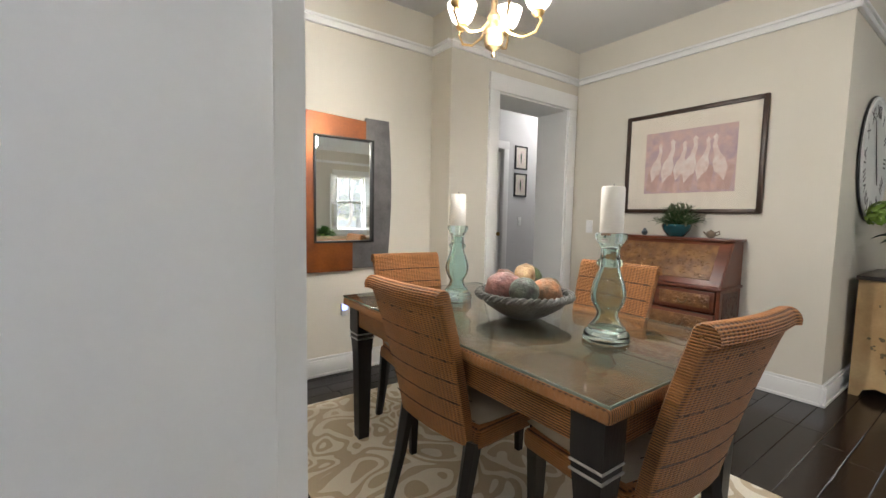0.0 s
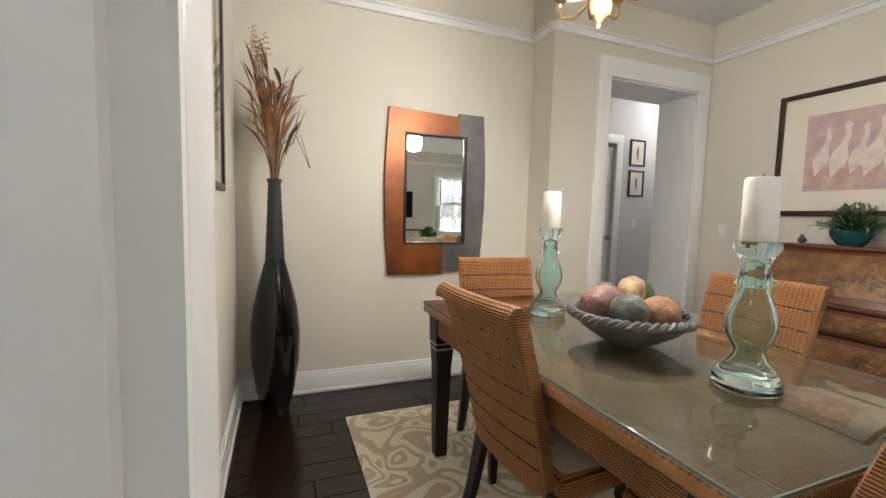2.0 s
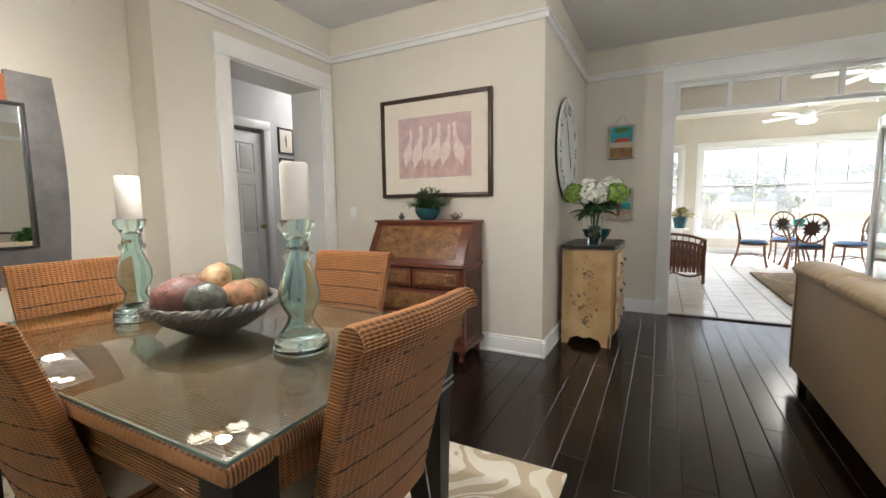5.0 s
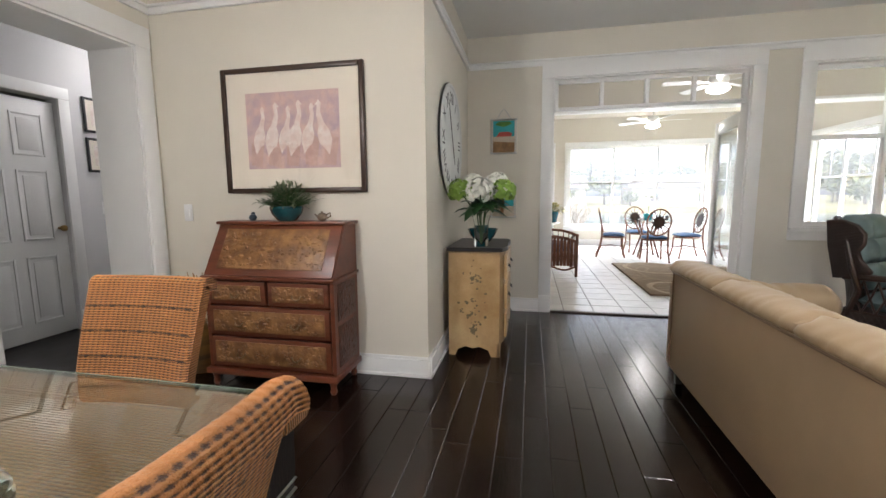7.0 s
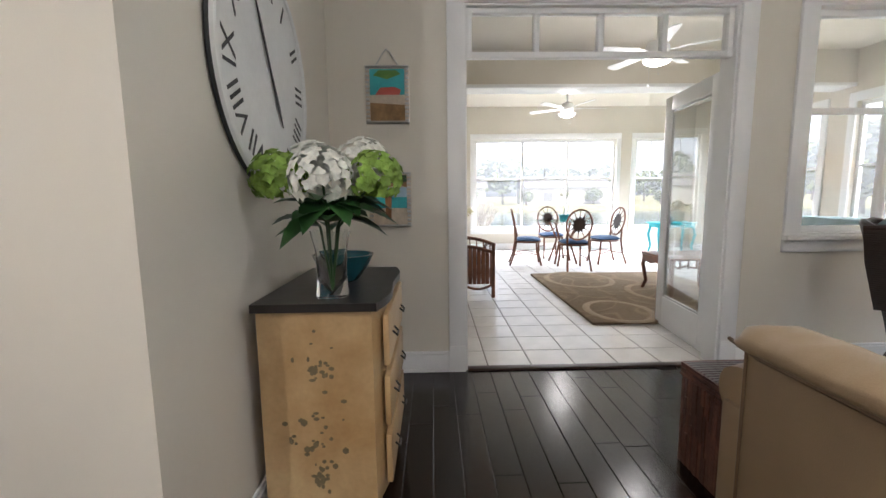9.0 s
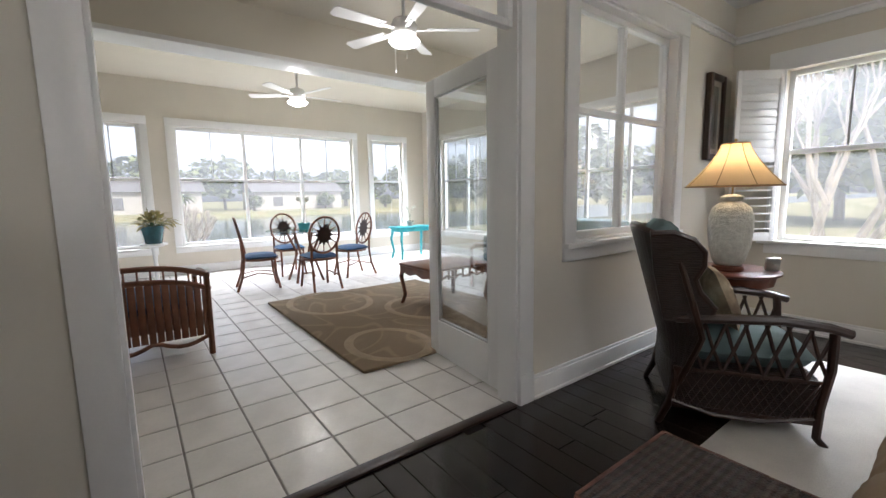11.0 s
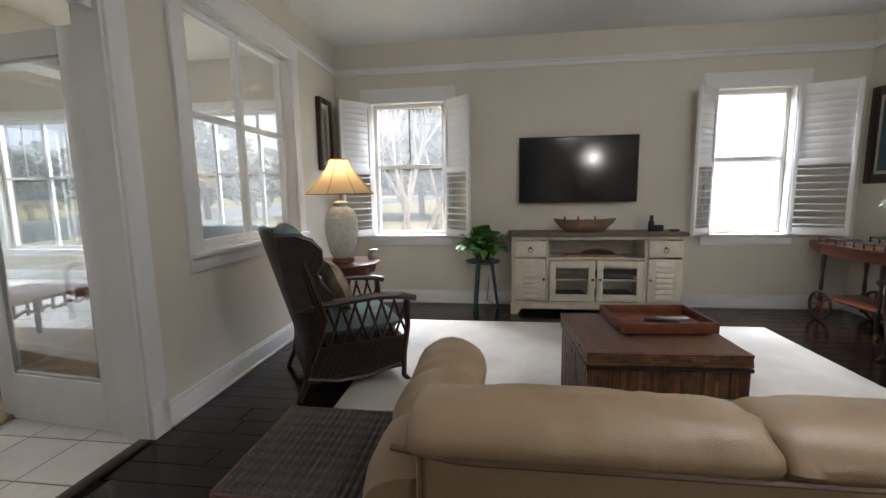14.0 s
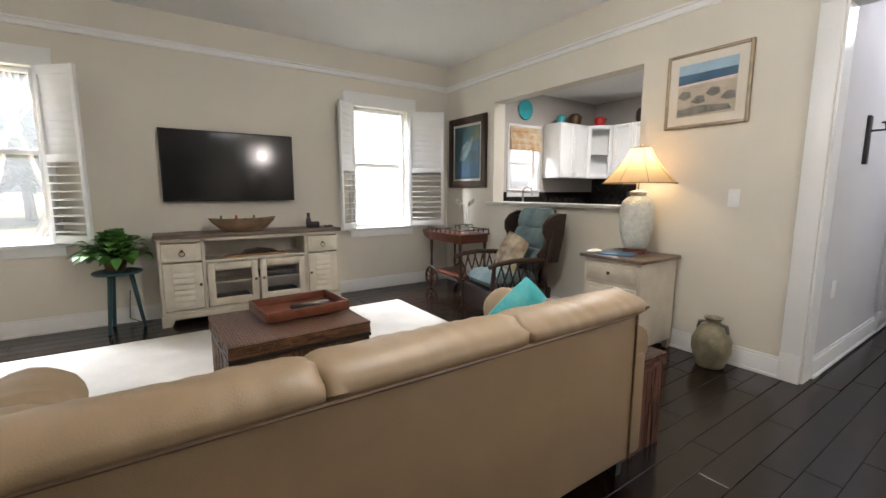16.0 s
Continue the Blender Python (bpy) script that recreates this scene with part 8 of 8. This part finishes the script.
def cabinet(m, w, h, d, label, glass=False, doors=2, group="kitchen cabinets"):
    """Front faces +y at y = 0, the body behind it."""
    root = thing("kitchen_cabinet", m, label, "cabinet", group)
    bm = B()
    if glass:
        for a, b, c, e, f, g in ((0, 0.018, -d, 0, 0, h), (w - 0.018, w, -d, 0, 0, h), (0.018, w - 0.018, -d, 0, 0, 0.018), (0.018, w - 0.018, -d, 0, h - 0.018, h), (0.018, w - 0.018, -d, -d + 0.01, 0.018, h - 0.018), (0.018, w - 0.018, -d + 0.01, -0.02, h * 0.45, h * 0.45 + 0.015)):
            box(bm, a, b, c, e, f, g)
    else:
        box(bm, 0, w, -d, 0, 0, h, 0.002)
    part("body", bm, M_TRIM, root)
    for i in range(doors):
        a, b = w * i / doors + 0.004, w * (i + 1) / doors - 0.004
        bm = B()
        for p, q, r, s in ((a, a + 0.055, 0.004, h - 0.004), (b - 0.055, b, 0.004, h - 0.004), (a + 0.055, b - 0.055, 0.004, 0.06), (a + 0.055, b - 0.055, h - 0.06, h - 0.004)):
            box(bm, p, q, 0.001, 0.02, r, s, 0.002)
        if not glass:
            box(bm, a + 0.055, b - 0.055, 0.001, 0.01, 0.06, h - 0.06)
        dr = part("door", bm, M_TRIM, root)
        if glass:
            bm = B()
            box(bm, a + 0.055, b - 0.055, 0.008, 0.012, 0.06, h - 0.06)
            part("pane", bm, M_PANE, dr, smooth=0).visible_shadow = False
        bm = B()
        lathe(bm, [(0.005, 0), (0.011, 0.018), (0.0, 0.024)], 10, m=pose((b - 0.028) if i % 2 == 0 and doors > 1 else (a + 0.028), 0.02, 0.07, -90, 0, 0))
        part("knob", bm, M_STEEL, dr)
    return root


cabinet(pose(-2.15, KY0 + 0.33, 1.40), 0.66, 0.82, 0.32, "white shaker wall cabinet beside the window")
cabinet(pose(-2.415, KY0 + 0.60, 1.40, 0, 0, -45), 0.38, 0.82, 0.26, "white corner wall cabinet with a glass door", True, 1)
cabinet(pose(KX + 0.33, -3.15, 1.40, 0, 0, -90), 0.65, 0.82, 0.32, "white shaker wall cabinet on the far wall")
cabinet(pose(KX + 0.33, -2.42, 1.40, 0, 0, -90), 0.72, 0.82, 0.32, "white shaker wall cabinet on the far wall")
for y in (-3.2, -2.4, -1.6):
    cabinet(pose(KX + 0.58, y, 0.0, 0, 0, -90), 0.78, 0.868, 0.57, "white shaker base cabinet under the counter")
for x in (-0.66, 0.14):
    cabinet(pose(x - 0.80, KY0 + 0.58, 0.0), 0.78, 0.868, 0.57, "white shaker base cabinet under the counter")
tap = thing("kitchen_tap", pose(-0.95, KY0 + 0.14, 0.911), "tall arched chrome kitchen tap", "tap")
bm = B()
tube(bm, [(0, 0, 0), (0, 0, 0.26)] + [(0, 0.09 - 0.09 * math.cos(k * 0.35), 0.26 + 0.09 * math.sin(k * 0.35)) for k in range(1, 10)] + [(0, 0.18, 0.20)], 0.013, 8)
part("spout", bm, M_STEEL, tap)
bm = B()
tube(bm, [(0.0, 0, 0.06), (0.08, 0.0, 0.09)], 0.008, 6)
part("lever", bm, M_STEEL, tap)
plate = thing("wall_plate", pose(-1.08, KY0, 2.40), "round turquoise plate hung over the window", "plate")
bm = B()
lathe(bm, [(0.0, 0.012), (0.09, 0.012), (0.14, 0.03), (0.145, 0.026), (0.09, 0.004), (0.0, 0.002)], 36, m=pose(0, 0, 0, -90, 0, 0))
part("plate_body", bm, M_TURQ, plate)
for i, (x, y, r, h, mt, lab) in enumerate(((-1.68, KY0 + 0.18, 0.06, 0.14, M_TURQ, "turquoise canister on top of the cabinet"), (-2.02, KY0 + 0.17, 0.10, 0.19, M_BRONZE, "brown woven basket on top of the cabinet"),
                                           (KX + 0.42, -4.0, 0.085, 0.14, M_RED, "red enamel pot on top of the cabinet"), (KX + 0.18, -3.45, 0.08, 0.22, M_FRAMEW, "dark jug on top of the cabinet"))):
    bm = B()
    lathe(bm, [(r * 0.8, 0), (r, h * 0.3), (r, h * 0.75), (r * 0.7, h * 0.95), (r * 0.4, h), (0, h)], 20)
    jar = solo("canister", bm, mt, lab, "canister", pose(x, y, 2.221), smooth=60)
    bm = B()
    tube(bm, [(0, r * 0.95, h * 0.75), (0, r * 1.45, h * 0.65), (0, r * 0.95, h * 0.35)], 0.007, 6)
    part("handle", bm, mt, jar)
bm = B()
lathe(bm, [(0.075, 0), (0.07, -0.006), (0.0, -0.004)], 24)
solo("recessed_light", bm, glow("recessed lamp", (1, 0.95, 0.88), 14), "round recessed ceiling light, lit", "ceiling light", pose(-1.05, -2.75, KC))
lamp("kitchen_light", "AREA", (-1.05, -2.75, KC - 0.02), 22, (1.0, 0.95, 0.88), (0.14, 0.14), (-1.05, -2.751, 0))
bm = B()
box(bm, -0.14, 0.14, -0.16, 0.16, 0, 0.28, 0.02)
solo("coffee_maker", bm, M_BLACKP, "black coffee maker on the kitchen counter", "appliance", pose(KX + 0.3, -3.3, 0.911))

# ---- hall ----
casing("casing_hall_door", "y", -0.53, 1, -2.3, -1.5, 0, 2.06, 0.09, 0.1)
bm = B()
box(bm, -2.29, -1.51, -0.528, -0.505, 0.01, 2.05, 0.003)
solo("hall_door", bm, M_TRIM, "closed white door in the hall", "door", kind="structure")
con2 = thing("wall_sconce", pose(-0.42, -0.53, 1.55), "slim black iron wall sconce in the hall", "sconce")
bm = B()
box(bm, -0.03, 0.03, 0.0, 0.02, -0.17, 0.15, 0.004)
part("back_plate", bm, M_BLACKF, con2)
bm = B()
tube(bm, [(0, 0.02, 0.05), (0, 0.09, 0.05), (0, 0.09, 0.09)], 0.008, 6)
part("arm", bm, M_BLACKF, con2)
bm = B()
lathe(bm, [(0.0, 0), (0.02, 0.002), (0.026, 0.012)], 12, at=(0, 0.09, 0.09))
part("cup", bm, M_BLACKF, con2)
bm = B()
box(bm, -0.035, 0.035, 0.0, 0.008, -0.06, 0.06, 0.003)
solo("outlet", bm, M_TRIM, "white outlet with a small plugged night light", "outlet", pose(-0.12, -0.53, 0.55))
# fixture and bluish lamp added out of view to brighten the hall jamb
bm = B()
lathe(bm, [(0.14, 0), (0.13, -0.05), (0.0, -0.08)], 24)
solo("added_ceiling_light", bm, M_BULBW, "added round frosted ceiling light in the hall, lit and out of view", "ceiling light", pose(-1.4, 0.05, CEIL))
lamp("hall_fill_light", "POINT", (-1.4, 0.05, 2.6), 9, (0.88, 0.90, 1.0), 0.1)


# ---- floor pieces ----
def pieces(rects, z, thick, gap, material, parent, name, inside, bevel=0.003):
    """Boards or tiles from rectangles: those inside the stretch are parts of their own, the rest one joined part."""
    shared, rest, count = {}, B(), 0
    for x0, x1, y0, y1 in rects:
        w, d = round(x1 - x0 - gap, 3), round(y1 - y0 - gap, 3)
        cx, cy = (x0 + x1) / 2, (y0 + y1) / 2
        if inside(cx, cy) and count < 300:
            if (w, d) not in shared:
                bm = B()
                b = bevel
                lo = [bm.verts.new((sx * w / 2, sy * d / 2, -thick)) for sx, sy in ((-1, -1), (1, -1), (1, 1), (-1, 1))]
                mid = [bm.verts.new((sx * w / 2, sy * d / 2, -b * 0.7)) for sx, sy in ((-1, -1), (1, -1), (1, 1), (-1, 1))]
                top = [bm.verts.new((sx * (w / 2 - b), sy * (d / 2 - b), 0)) for sx, sy in ((-1, -1), (1, -1), (1, 1), (-1, 1))]
                bm.faces.new(top)
                for A, C in ((lo, mid), (mid, top)):
                    for j in range(4):
                        bm.faces.new((A[j], A[(j + 1) % 4], C[(j + 1) % 4], C[j]))
                me = bpy.data.meshes.new(name)
                bm.to_mesh(me)
                bm.free()
                me.materials.append(material)
                shared[(w, d)] = me
            ob = new(name, shared[(w, d)])
            ob.location = (cx, cy, z + random.uniform(-0.0004, 0.0004))
            ob.parent = parent
            count += 1
        else:
            zz = z + random.uniform(-0.0004, 0.0004)
            b = bevel
            mid = [rest.verts.new((cx + sx * w / 2, cy + sy * d / 2, zz - thick)) for sx, sy in ((-1, -1), (1, -1), (1, 1), (-1, 1))]
            top = [rest.verts.new((cx + sx * (w / 2 - b), cy + sy * (d / 2 - b), zz)) for sx, sy in ((-1, -1), (1, -1), (1, 1), (-1, 1))]
            rest.faces.new(top)
            for j in range(4):
                rest.faces.new((mid[j], mid[(j + 1) % 4], top[(j + 1) % 4], top[j]))
    tagged(part(name + "s", rest, material, parent, smooth=0), kind="stuff")


bm = B()
box(bm, -5.1, XE + 0.02, -4.5, 4.9, -0.12, -0.012)
floor = solo("floor", bm, M_JOINT, "dark espresso stained plank floor", "floor", kind="structure", smooth=0)
rp = random.Random(7)
rects = []
y = -4.42
row = 0
while y < 3.15:
    x = (XW - 0.17 if y < -0.55 else -2.6) - rp.uniform(0, 0.9)
    while x < XE:
        n = x + rp.choice((0.75, 0.95, 1.2, 1.45))
        rects.append((max(x, -2.6), min(n, XE), y, y + 0.127))
        x = n
    y += 0.127
rects = [r for r in rects if r[1] - r[0] > 0.08]
pieces(rects, 0.0, 0.012, 0.0022, M_PLANK, floor, "plank", lambda x, y: x > 0.2 and (-1.9 < y < 1.0 or (x > 1.8 and y < 2.2)), 0.0025)

bm = B()
box(bm, XE + 0.02, SX1 + 0.1, SY0 - 0.1, SY1 + 0.1, -0.12, -0.0035)
tiled = solo("floor_sunroom", bm, M_GROUT, "ivory square tiles with grey grout in the sunroom", "floor", kind="structure", smooth=0)
T = 0.305
rects = [(5.23 + i * T, 5.23 + (i + 1) * T, -5.59 + j * T, -5.59 + (j + 1) * T) for i in range(22) for j in range(26)]
rects = [(max(a, XE + 0.05), min(b, SX1), max(c, SY0), min(d, SY1)) for a, b, c, d in rects if b > XE + 0.1 and d > SY0 + 0.05 and c < SY1 - 0.05 and a < SX1 - 0.05]
pieces(rects, 0.0, 0.004, 0.009, M_TILE, tiled, "tile", lambda x, y: x < 10.4 and -3.4 < y < 0.75, 0.003)
